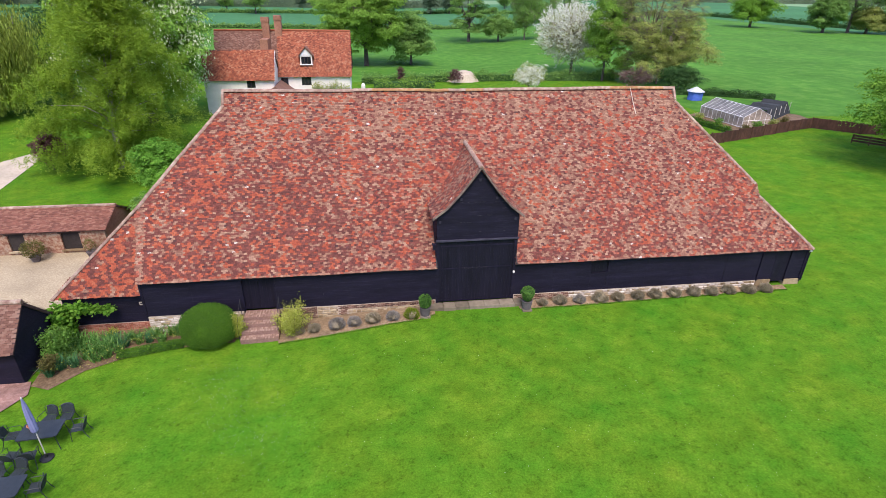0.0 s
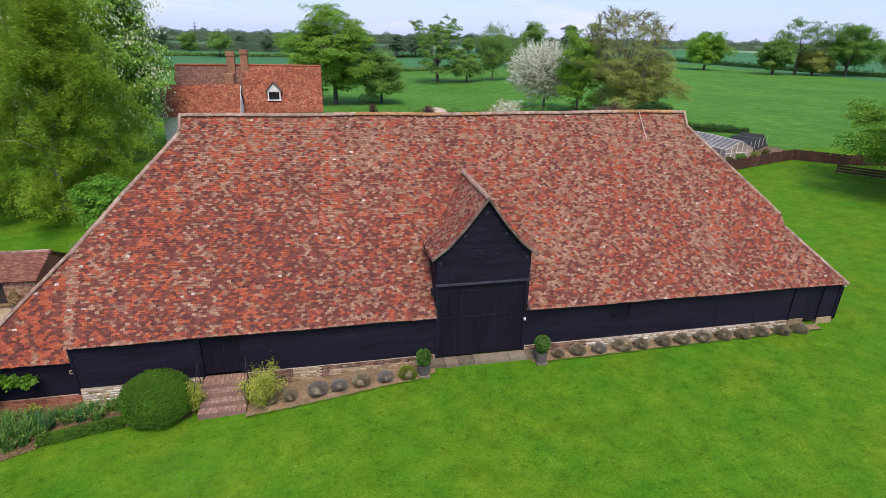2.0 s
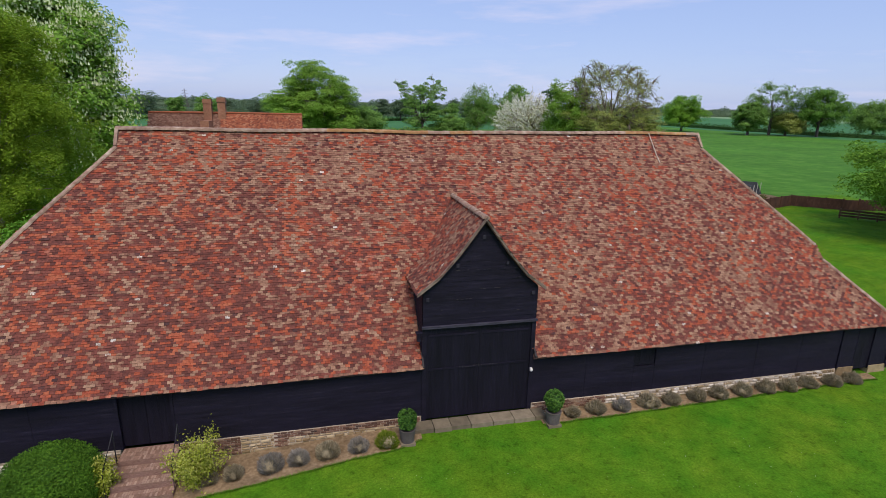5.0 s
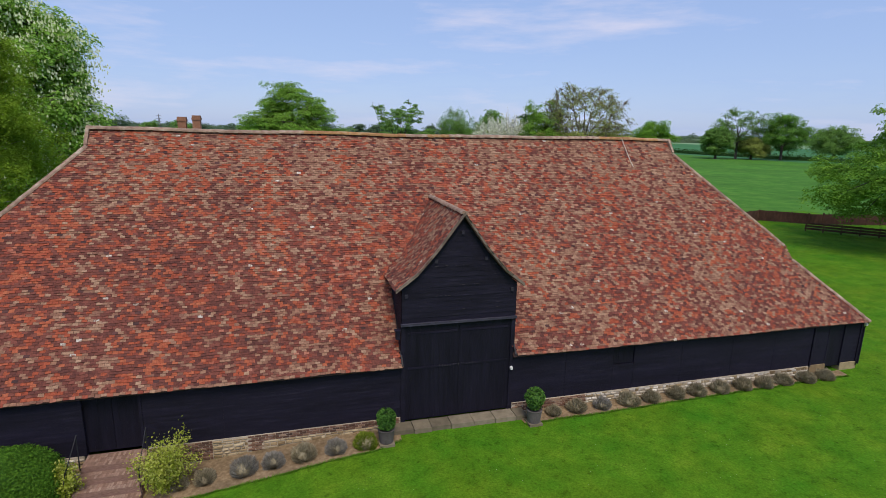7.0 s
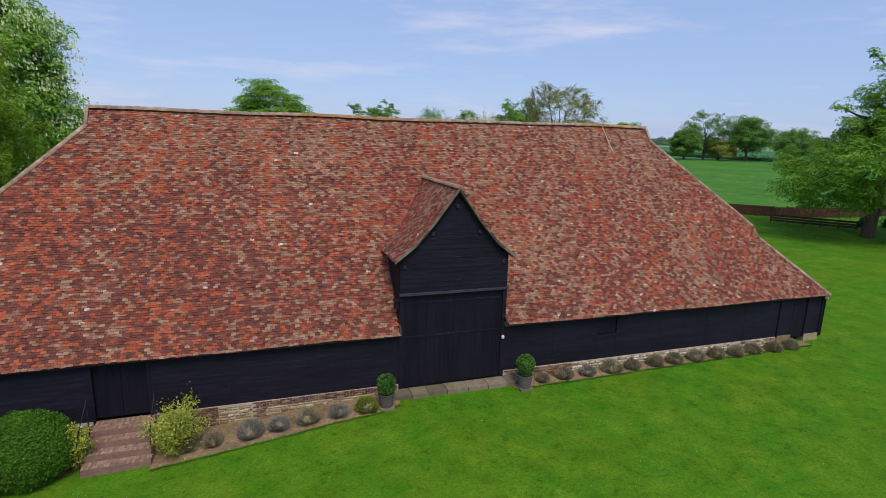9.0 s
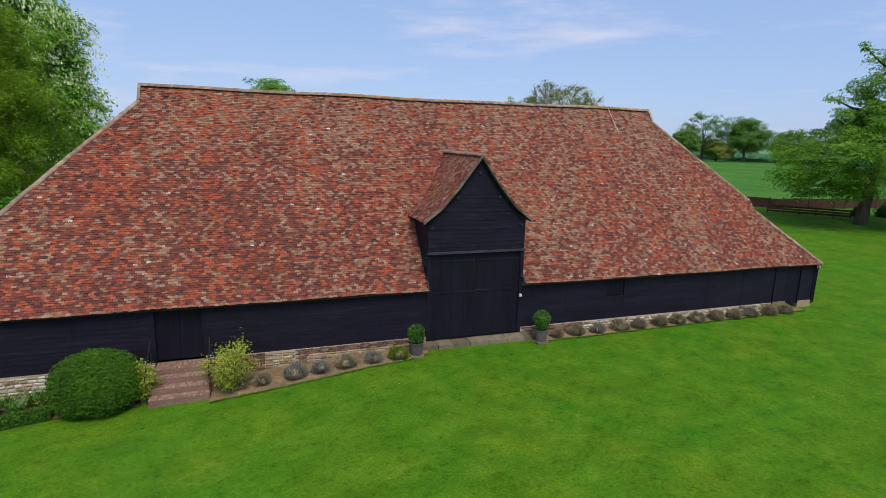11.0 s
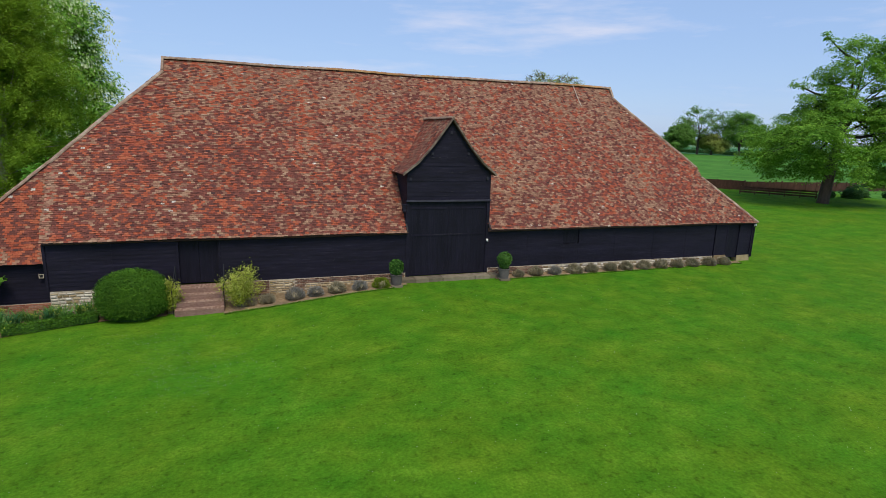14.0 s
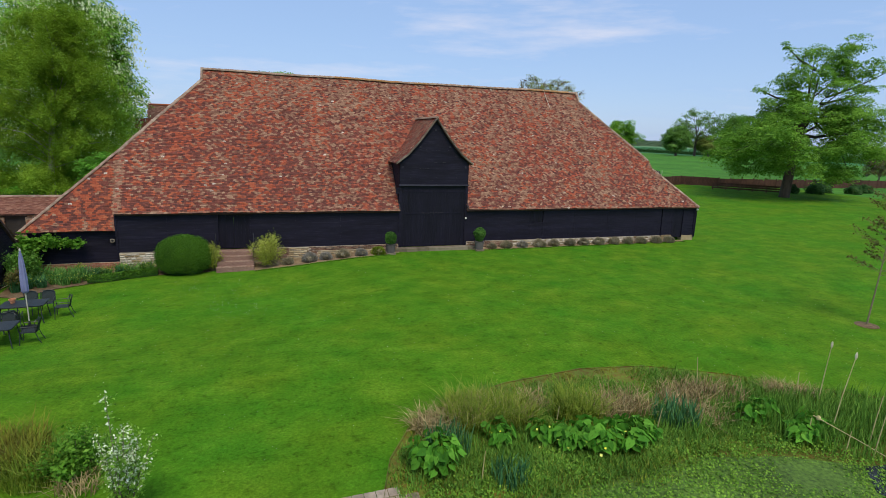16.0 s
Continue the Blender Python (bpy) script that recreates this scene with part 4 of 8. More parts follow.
def puffs(rs, centres, radii, n, squash=0.62, subs=6, loose=0.30):
    """n leaf places in uneven clumps: each clump is a handful of smaller ones, fuller on top. Also the way out of each clump."""
    k = len(centres)
    off = np.clip(rs.normal(size=(k, subs, 3)), -1.35, 1.35) * np.array([0.52, 0.52, 0.34])
    w = np.asarray(radii) ** 2
    a = rs.choice(k, size=n, p=w / w.sum())
    b = rs.randint(0, subs, n)
    d = unit(rs, n)
    d[:, 2] = np.where(rs.uniform(0, 1, n) < 0.7, np.abs(d[:, 2]), d[:, 2])
    r = 0.50 * (1 - loose * rs.uniform(0, 1, n)) + 0.10 * np.minimum(1.6, np.abs(rs.normal(size=n)))
    rel = off[a, b] + d * r[:, None] * np.array([1, 1, squash])
    out = rel + np.array([0, 0, 0.35])
    out /= np.linalg.norm(out, axis=1, keepdims=True) + 1e-6
    return np.asarray(centres)[a] + rel * np.asarray(radii)[a][:, None], out


def tree(name, label, x, y, h, rx, ry=None, base=0.25, seed=1, leaf=L_MID, n=9000, size=0.5, clumps=34, clump=None, trunk=0.35, bark=M_BARK,
         lean=(0, 0), droop=0.0, hollow=0.45, category="tree", extra=None, offset=(0, 0), limb_count=14, twigs=0, up=0.5, z=None, aspect=0.6, fill=2.3, lobes=0.13, squash=0.62, wild=0.9):
    """A tree of one trunk, with limbs that fork into branches and twigs, and a crown of many leaves gathered in uneven clumps."""
    rs = np.random.RandomState(seed)
    ry = ry or rx
    z = ground_z(x, y) if z is None else z
    top = hold(name, x, y, z)
    cz0, cz1 = z + h * base, z + h
    c = (x + lean[0] + offset[0], y + lean[1] + offset[1], (cz0 + cz1) / 2)
    rz = (cz1 - cz0) / 2
    clump = (clump or rx * 0.30) * 0.95
    clumps, n = int(clumps * 2.6), int(n * fill)
    cs, cr = crown_clumps(rs, clumps, c, rx - clump * 0.95, ry - clump * 0.95, rz - clump * 0.8, clump, hollow, lobes)
    wood, apart = Shape(), []
    order = np.argsort(-cr)[:limb_count]
    lines = np.array([list(p) for p in limbs(wood, rs, x, y, z, cs[order], trunk, h * (base + 0.22), lean, apart=apart)])
    boughs = Shape()
    for b_ in apart:
        boughs.add(b_.v, b_.f)
    # a branch from the nearest limb to each other clump, and a few twigs in the open ones
    for i, t in enumerate(cs):
        near = lines[np.argmin(np.linalg.norm(lines - t, axis=1))]
        s, e = Vector(near), Vector(t)
        ln = (e - s).length
        if ln > 0.05:
            boughs.tube([s, s.lerp(e, 0.55) + Vector((rs.uniform(-0.1, 0.1) * ln, rs.uniform(-0.1, 0.1) * ln, 0.10 * ln)), e], [trunk * 0.13, trunk * 0.09, trunk * 0.03], 4, cap=False)
        if i < twigs:
            for _ in range(5):
                g = e + (e - Vector(c)).normalized() * clump * rs.uniform(0.3, 0.8) + Vector(rs.normal(size=3)) * clump * 0.45
                boughs.tube([s.lerp(e, 0.7), e.lerp(g, 0.5) + Vector((0, 0, 0.1)), g], [0.05, 0.035, 0.012], 3, cap=False)
    inv = Matrix.Translation((-x, -y, -z))
    wood.v = [tuple(inv @ Vector(p)) for p in wood.v]
    part("trunk", wood, bark, top, smooth=True)
    boughs.v = [tuple(inv @ Vector(p)) for p in boughs.v]
    part("branchwork", boughs, bark, top, smooth=True)["kind"] = "stuff"
    pos, out = puffs(rs, cs, cr, n, squash)
    if droop:
        pos[:, 2] -= rs.uniform(0, droop, n) * clump
    keep = pos[:, 2] > z + h * base * 0.55
    pos, out = pos[keep], out[keep]
    away = (pos - np.array(c)) / np.array([rx, ry, rz])
    away /= np.linalg.norm(away, axis=1, keepdims=True) + 1e-6
    v = leaf_faces(rs, pos, size * 0.72, aspect=aspect, droop=droop, up=up, out=away * 0.35 + out * wild)
    part("crown", leaf_mesh("crown", v - np.array([x, y, z]), leaf, y > 60), None, top)
    if extra is not None:
        ename, emat, en, esize, easpect = extra
        pos, out = puffs(rs, cs, cr, en, squash, loose=0.05)
        pos = (pos + out * esize * 0.35)[pos[:, 2] > z + h * base]
        v = leaf_faces(rs, pos, esize, aspect=easpect, up=0.0, droop=0.0)
        if ename == "blossom":
            mid = v.mean(axis=1, keepdims=True)
            tall = np.array([[0, 0, -0.7], [0.42, 0.2, -0.45], [0, 0, 1], [-0.42, -0.2, -0.45]]) * esize * 0.5
            v = mid + tall[None] * rs.uniform(0.6, 1.25, (len(pos), 1, 1))
        part(ename, cards(ename, v - np.array([x, y, z]), len(pos), emat), None, top)["kind"] = "stuff"
    return tagged(top, label, category)


def leaf_mesh(name, v, material, far=False):
    """Leaves as a mesh; far ones are three-cornered."""
    if far:
        tri = np.stack([v[:, 0], v[:, 1] * 1.8 - (v[:, 0] + v[:, 2]) * 0.4, v[:, 2]], 1)
        return cards(name, tri, len(tri), material, 3)
    return cards(name, v, len(v), material)


def blade_faces(rs, base, h, w, lean=0.4, bend=0.3):
    """Narrow tapering blades from the places in base: each a four-cornered strip that leans over."""
    n = len(base)
    a = rs.uniform(0, 2 * math.pi, n)
    out = np.stack([np.cos(a), np.sin(a), np.zeros(n)], 1)
    side = np.stack([-np.sin(a), np.cos(a), np.zeros(n)], 1)
    hh = h * rs.uniform(0.55, 1.15, (n, 1))
    ln = lean * rs.uniform(0.1, 1.0, (n, 1)) * hh
    tip = base + out * ln + np.array([0, 0, 1.0]) * hh * (1 - 0.25 * rs.uniform(0, 1, (n, 1)) * lean)
    mid = base + out * ln * 0.35 + np.array([0, 0, 1.0]) * hh * 0.55
    ww = w * rs.uniform(0.6, 1.3, (n, 1))
    lower = np.stack([base - side * ww * 0.5, base + side * ww * 0.5, mid + side * ww * 0.4, mid - side * ww * 0.4], 1)
    upper = np.stack([mid - side * ww * 0.4, mid + side * ww * 0.4, tip + side * ww * 0.06, tip - side * ww * 0.06], 1)
    return np.concatenate([lower, upper])


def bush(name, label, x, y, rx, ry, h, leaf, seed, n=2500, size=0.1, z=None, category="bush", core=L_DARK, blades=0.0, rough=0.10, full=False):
    """A rounded shrub: an inner body, dark by default as painted inner shade, and a skin of many leaves, with an uneven
    outline.
    """
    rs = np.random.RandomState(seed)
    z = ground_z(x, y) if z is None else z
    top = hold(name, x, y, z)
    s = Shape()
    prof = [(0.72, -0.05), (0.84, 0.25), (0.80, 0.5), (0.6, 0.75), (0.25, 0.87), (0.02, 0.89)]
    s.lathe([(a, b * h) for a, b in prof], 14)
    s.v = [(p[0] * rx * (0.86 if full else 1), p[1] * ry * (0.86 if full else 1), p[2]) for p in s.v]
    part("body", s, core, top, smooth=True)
    d = unit(rs, n)
    d[:, 2] = np.abs(d[:, 2])
    ph = rs.uniform(0, 6.28, 6)
    wob = 1 + rough * (np.sin(d[:, 0] * 5 + ph[0]) * np.cos(d[:, 1] * 6 + ph[1]) + 0.7 * np.sin(d[:, 2] * 7 + ph[2] + d[:, 0] * 4))
    r = wob * rs.uniform(0.84, 1.04, n)
    low = np.clip(0.88 + 0.35 * d[:, 2], 0, 1)
    pos = d * r[:, None] * np.array([rx, ry, h])
    pos[:, :2] *= low[:, None]
    pos[:, 2] = np.maximum(pos[:, 2], 0.02)
    if full:
        # sides that swell out and tuck in again at the foot
        d[:, 2] = rs.uniform(-0.82, 1.0, n)
        flat = d[:, :2] / (np.linalg.norm(d[:, :2], axis=1, keepdims=True) + 1e-6)
        d[:, :2] = flat * ((1 - np.abs(d[:, 2]) ** np.where(d[:, 2] < 0, 4.0, 2.05)) ** 0.5)[:, None]
        pos = d * r[:, None] * np.array([rx, ry, h * 0.5]) + np.array([0, 0, h * 0.49])
        pos[:, 2] = np.maximum(pos[:, 2], 0.02)
    if blades:
        k = len(pos)
        dirn = d + np.array([0, 0, 0.5])
        dirn /= np.linalg.norm(dirn, axis=1, keepdims=True)
        side = np.cross(dirn, unit(rs, k))
        side /= np.linalg.norm(side, axis=1, keepdims=True)
        ln = blades * rs.uniform(0.6, 1.3, (k, 1))
        v = np.stack([pos - side * size * 0.5 - dirn * ln * 0.5, pos + side * size * 0.5 - dirn * ln * 0.5, pos + side * size * 0.2 + dirn * ln * 0.5, pos - side * size * 0.2 + dirn * ln * 0.5], 1)
    else:
        v = leaf_faces(rs, pos, size, aspect=0.4 if full else 0.6, out=d * (0.5 if full else 1.2))
    part("foliage", cards("foliage", v, len(v), leaf), None, top)
    return tagged(top, label, category)


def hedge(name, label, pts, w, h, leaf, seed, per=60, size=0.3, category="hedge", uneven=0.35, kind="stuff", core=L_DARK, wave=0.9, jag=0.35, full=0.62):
    """A run of hedge along points on the ground: a core, dark by default as painted inner shade, and a skin of leaves,
    rising and falling.
    """
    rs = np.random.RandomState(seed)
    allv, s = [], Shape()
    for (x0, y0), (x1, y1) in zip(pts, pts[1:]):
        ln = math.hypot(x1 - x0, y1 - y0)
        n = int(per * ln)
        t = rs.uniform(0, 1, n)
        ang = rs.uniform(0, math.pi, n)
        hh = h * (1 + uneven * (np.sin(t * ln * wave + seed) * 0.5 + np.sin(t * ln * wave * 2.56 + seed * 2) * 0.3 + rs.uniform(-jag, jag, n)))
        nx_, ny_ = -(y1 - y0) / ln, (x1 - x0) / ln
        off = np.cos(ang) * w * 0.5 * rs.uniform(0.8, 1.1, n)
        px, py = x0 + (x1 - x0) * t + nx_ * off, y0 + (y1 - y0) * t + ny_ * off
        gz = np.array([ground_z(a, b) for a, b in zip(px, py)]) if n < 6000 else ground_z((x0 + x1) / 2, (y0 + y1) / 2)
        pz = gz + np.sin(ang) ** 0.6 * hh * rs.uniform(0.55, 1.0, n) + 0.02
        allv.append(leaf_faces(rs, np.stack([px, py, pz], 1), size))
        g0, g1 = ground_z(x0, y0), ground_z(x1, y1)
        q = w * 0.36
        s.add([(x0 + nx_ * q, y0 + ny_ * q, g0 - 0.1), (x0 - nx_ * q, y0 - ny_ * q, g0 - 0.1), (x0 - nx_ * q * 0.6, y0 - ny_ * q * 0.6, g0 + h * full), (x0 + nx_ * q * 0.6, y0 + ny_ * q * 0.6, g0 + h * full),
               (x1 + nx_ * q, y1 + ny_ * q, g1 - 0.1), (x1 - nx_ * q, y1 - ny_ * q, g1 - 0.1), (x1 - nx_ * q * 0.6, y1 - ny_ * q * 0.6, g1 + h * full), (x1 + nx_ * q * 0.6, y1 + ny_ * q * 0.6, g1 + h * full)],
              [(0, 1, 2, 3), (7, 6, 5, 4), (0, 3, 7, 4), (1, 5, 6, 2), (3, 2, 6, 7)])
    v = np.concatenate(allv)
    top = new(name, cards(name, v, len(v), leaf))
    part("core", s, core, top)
    return tagged(top, label, category, kind=kind)

# ---- along the barn's foot ----
M_BRICK = mat("plinth_brick", [(0.0, (0.075, 0.045, 0.032)), (0.4, (0.15, 0.080, 0.052)), (0.7, (0.23, 0.13, 0.085)), (1.0, (0.32, 0.22, 0.14))], scale=6, bump=0.5, bscale=40, pick="object", patch=0.2)
M_REDBRICK = mat("red_brick", [(0.0, (0.22, 0.075, 0.045)), (0.5, (0.33, 0.12, 0.07)), (1.0, (0.42, 0.21, 0.14))], scale=6, bump=0.5, bscale=40, pick="object", patch=0.2)
M_STONE = mat("plinth_stone", [(0.0, (0.20, 0.140, 0.070)), (0.5, (0.33, 0.25, 0.135)), (1.0, (0.46, 0.375, 0.235))], scale=5, bump=0.7, bscale=18, pick="object", patch=0.2)
M_MORTAR = mat("mortar", [(0.3, (0.36, 0.30, 0.215)), (0.7, (0.50, 0.43, 0.33))], scale=6, bump=0.8, bscale=30)
M_FLAG = mat("flagstone", [(0.0, (0.125, 0.105, 0.068)), (0.6, (0.195, 0.165, 0.108)), (1.0, (0.28, 0.24, 0.17))], scale=3, bump=0.5, bscale=18, pick="object", patch=0.22)
M_STEPBRICK = mat("step_brick", [(0.0, (0.20, 0.118, 0.080)), (0.5, (0.285, 0.178, 0.126)), (1.0, (0.37, 0.26, 0.19))], scale=5, bump=0.5, bscale=35, pick="object", patch=0.25)
M_RISER = mat("brick_riser", [(0.3, (0.19, 0.105, 0.080)), (0.7, (0.32, 0.20, 0.155))], scale=9, bump=0.6, bscale=25, stretch=(1, 1, 3))
M_POT = mat("zinc_grey_planter", [(0.3, (0.085, 0.072, 0.070)), (0.7, (0.135, 0.118, 0.114))], scale=4, rough=0.7, bump=0.2)
M_WHITE = mat("white_paint", [(0.3, (0.66, 0.65, 0.61)), (0.7, (0.80, 0.79, 0.75))], scale=3, rough=0.6, bump=0.2)
M_TERRA = mat("terracotta", [(0.3, (0.42, 0.17, 0.08)), (0.7, (0.52, 0.24, 0.13))], scale=6, bump=0.3)
M_IRON = mat("black_iron", [(0.3, (0.012, 0.013, 0.015)), (0.7, (0.03, 0.032, 0.036))], scale=5, rough=0.5, bump=0.2)


def piece_mesh(w, d, h, name, material, chip=0.012, seed=0):
    """A brick or stone with worn corners: its front lower and narrower than its bed."""
    r = random.Random(seed)
    c = chip

    def j():
        return r.uniform(0, c)
    s = Shape()
    s.add([(-w / 2, 0, 0), (w / 2, 0, 0), (w / 2, 0, h), (-w / 2, 0, h),
           (-w / 2 + c + j(), -d, c + j()), (w / 2 - c - j(), -d, c + j()), (w / 2 - c - j(), -d, h - c - j()), (-w / 2 + c + j(), -d, h - c - j())],
          [(4, 5, 6, 7), (0, 1, 5, 4), (1, 2, 6, 5), (2, 3, 7, 6), (3, 0, 4, 7)])
    return s.mesh(name, material)


def plinth(x0, x1, z0, z1, y, kinds, seed):
    """A foot wall whose stretches are laid in brick or in rough stone, the pieces proud of the mortar."""
    base = part("plinth", Shape().box((x0, y, z0 - 0.3), (x1, y + 0.35, z1)), M_MORTAR, barn, "old brick and rubble stone footing")
    r = random.Random(seed)
    pale = mat("lime_washed_stone", [(0.0, (0.40, 0.34, 0.25)), (0.6, (0.54, 0.49, 0.40)), (1.0, (0.64, 0.60, 0.51))], scale=4, bump=0.6, bscale=14, pick="object", patch=0.2)
    bricks = [piece_mesh(0.215, 0.03, 0.065, "brick", M_BRICK, 0.006, i) for i in range(4)]
    for a, b, kind in kinds:
        z = z0
        row = 0
        while z < z1 - 0.04:
            h = 0.075 if kind == "brick" else r.uniform(0.07, 0.15)
            h = min(h, z1 - z)
            x = a + (0.11 if row % 2 and kind == "brick" else 0)
            while x < b - 0.06:
                w = 0.225 if kind == "brick" else r.uniform(0.12, 0.36)
                if x + w > b:
                    w = b - x
                if kind == "brick":
                    m = Matrix.Translation((x + w / 2, y + 0.004, z)) @ Matrix.Diagonal((w / 0.225, r.uniform(0.6, 1.3), h / 0.075, 1))
                    part("brick", r.choice(bricks), None, base, at=m)
                else:
                    part("stone", piece_mesh(w - 0.02, r.uniform(0.02, 0.06), h - 0.018, "stone", M_STONE if kind == "stone" or kind == "pale" and r.random() < 0.3 else pale, 0.022, r.randint(0, 9999)), None, base, at=Matrix.Translation((x + w / 2, y + 0.004, z)))
                x += w
            z += h
            row += 1
    return base


plinth(-10.4, -7.4, -0.42, PLINTH_TOP, -0.05, [(-10.4, -8.5, "brick"), (-8.5, -7.4, "stone")], 3)
plinth(-7.4, -2.18, -0.42, 0.03, -0.06, [(-7.4, -6.9, "brick"), (-6.9, -2.2, "stone")], 7)
plinth(-7.4, -2.18, 0.03, PLINTH_TOP, -0.05, [(-7.4, -2.2, "brick")], 9)
plinth(2.18, 16.86, -0.10, PLINTH_TOP + 0.02, -0.05, [(2.2, 5.4, "brick"), (5.4, 16.84, "pale")], 4)
plinth(-16.9, -12.2, -0.65, PLINTH_TOP - 0.02, -0.05, [(-16.9, -12.2, "pale")], 5)
part("plinth", Shape().box((16.9, -0.06, -0.2), (17.83, 0.3, 0.30)), M_STONE, barn, "pale stone footing beside the door")
part("plinth", Shape().box((18.75, -0.06, -0.2), (19.75, 0.3, 0.24)), M_STONE, barn, "pale stone footing at the corner")
lean_base = part("plinth", Shape().box((-21.0, 0.52, -1.2), (-16.9, 0.75, -0.35)), M_MORTAR, barn, "red brick footing of the lean-to")
r8 = random.Random(8)
rb = [piece_mesh(0.215, 0.03, 0.065, "brick", M_REDBRICK, 0.006, i) for i in range(3)]
for row in range(6):
    for i in range(18):
        part("brick", r8.choice(rb), None, lean_base, at=Matrix.Translation((-20.9 + i * 0.225 + (0.11 if row % 2 else 0), 0.524, -0.81 + row * 0.075)))

# flagstones before the great doors
flags = tagged(hold("door_apron"), "worn flagstone apron before the great doors", "paving", kind="structure")
x = -2.65
rf = random.Random(6)
while x < 2.55:
    w = rf.uniform(0.55, 0.95)
    w = min(w, 2.6 - x)
    s = Shape()
    s.box((x + 0.01, -0.62 + rf.uniform(-0.03, 0.03), -0.2), (x + w - 0.012, -0.03, 0.045 + rf.uniform(-0.012, 0.012)))
    part("flagstone", s, M_FLAG, flags)
    x += w

# brick steps up to the western door
steps = tagged(hold("brick_steps", -11.3, 0, -0.65), "worn red-brown brick steps with iron handrails", "steps")
SX0, SX1 = -12.12, -10.38
TREADS = [(-0.64, 0.0, 0.26), (-1.00, -0.64, 0.07), (-1.36, -1.00, -0.13), (-1.74, -1.36, -0.34)]
rs8 = random.Random(18)
sb = [Shape().box((-0.10, -0.0315, -0.05), (0.10, 0.0315, 0.0)).box((-0.096, -0.028, 0.0), (0.096, 0.028, 0.006)).mesh("brick", M_STEPBRICK) for i in range(2)]
for k, (ya, yb, z) in enumerate(TREADS):
    grow = 0.02 * k
    tread = part("step", Shape().box((SX0 - grow + 11.3, ya, -1.0 + 0.65), (SX1 + grow + 11.3, yb + 0.3 if k else yb + 0.05, z - 0.03 + 0.65)), M_RISER, steps)
    rows_n = max(1, round((yb - ya) / 0.215))
    d = (yb - ya) / rows_n
    cnt = round((SX1 - SX0 + 2 * grow) / 0.074)
    for q in range(rows_n):
        for i in range(cnt):
            bx = SX0 - grow + 11.3 + (i + 0.5) * (SX1 - SX0 + 2 * grow) / cnt
            part("brick", rs8.choice(sb), None, tread, at=Matrix.Translation((bx, ya + (q + 0.5) * d, z - 0.028 + 0.65 + rs8.uniform(-0.004, 0.004))) @ pose(0, 0, 0, rs8.uniform(-1, 1), rs8.uniform(-1, 1), 90 + rs8.uniform(-2, 2)) @ Matrix.Diagonal((d / 0.215, 1, 1, 1)))
for sx in (-0.95, 0.95):
    rail = Shape().tube([(sx, -0.35, 0.62), (sx, -0.35, 1.75), (sx, -0.30, 1.80), (sx * 1.02, -1.45, 1.05), (sx * 1.02, -1.45, 0.0)], 0.02, 8)
    part("handrail", rail, M_IRON, steps, "thin black iron handrail")


def planter(x, y, h, seed, label):
    """A round tapered tub on a stone slab, with a clipped bush in it."""
    z = -0.05
    pl = hold("planter", x, y, z)
    part("slab", Shape().box((-0.26, -0.26, -0.06), (0.26, 0.26, 0.03)), M_FLAG, pl, "pale square stone slab")
    part("tub", Shape().lathe([(0.235, 0.035), (0.285, 0.48), (0.30, 0.50), (0.30, 0.53), (0.265, 0.53), (0.26, 0.47), (0.01, 0.46)], 24), M_POT, pl, smooth=False)
    rs = np.random.RandomState(seed)
    # solid core in a dark colour, for the shade behind the leaves
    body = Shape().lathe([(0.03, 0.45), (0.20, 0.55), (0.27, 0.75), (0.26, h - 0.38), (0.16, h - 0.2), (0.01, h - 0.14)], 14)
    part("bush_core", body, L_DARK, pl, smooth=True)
    d = unit(rs, 1500)
    hh = (h - 0.52) / 2
    pos = d * np.array([0.34, 0.34, hh]) * rs.uniform(0.82, 1.08, (1500, 1)) + np.array([0, 0, 0.52 + hh])
    pos[:, :2] *= (1 + 0.10 * np.sin(pos[:, 2:3] * 9 + seed))
    part("foliage", cards("foliage", leaf_faces(rs, pos, 0.075), 1500, L_TUBLEAF), None, pl)
    return tagged(pl, label, "planter", "planters beside the great doors")


planter(-2.85, -1.0, 1.22, 41, "grey tub with a small clipped bush beside the doors")
planter(2.68, -0.98, 1.36, 42, "grey tub with a tall clipped bush beside the doors")

# lavender along the borders
rl = random.Random(77)
for i, (x, y) in enumerate([(-3.55, -0.95), (-4.55, -0.98), (-5.6, -1.02), (-6.55, -1.08), (-7.45, -1.15), (-8.6, -1.22), (-9.35, -1.25)]):
    r = (0.38, 0.33, 0.38, 0.33, 0.40, 0.30, 0.26)[i]
    bush("lavender", "rounded grey-green lavender cushion in the soil border", x, y, r, r, r * 1.08, L_LAVGREY if i in (1, 3, 4) else L_LAVENDER if i else L_SEDGE, 200 + i, n=3000, size=0.02, category="lavender", blades=0.17, core=L_LAVENDER)["group"] = "lavenders along the barn"
for i in range(13):
    x = 3.65 + i * 1.135 + rl.uniform(-0.1, 0.1)
    r = (0.27, 0.36, 0.33, 0.42, 0.35, 0.36, 0.37, 0.38, 0.38, 0.36, 0.38, 0.38, 0.37)[i]
    bush("lavender", "rounded brown-grey lavender cushion in the soil border", x, -0.55 + rl.uniform(-0.06, 0.06), r, r * 0.9, r * 1.08, L_LAVGREY if i == 2 else L_LAVENDER, 220 + i, n=3000, size=0.02, category="lavender", blades=0.17, core=L_LAVENDER)["group"] = "lavenders along the barn"

# the lawn's uneven edge, growing over the borders
L_LAWNBLADE = leafmat("lawn_blade", (0.040, 0.110, 0.006), (0.062, 0.150, 0.009), (0.092, 0.190, 0.014), glow=0.3)
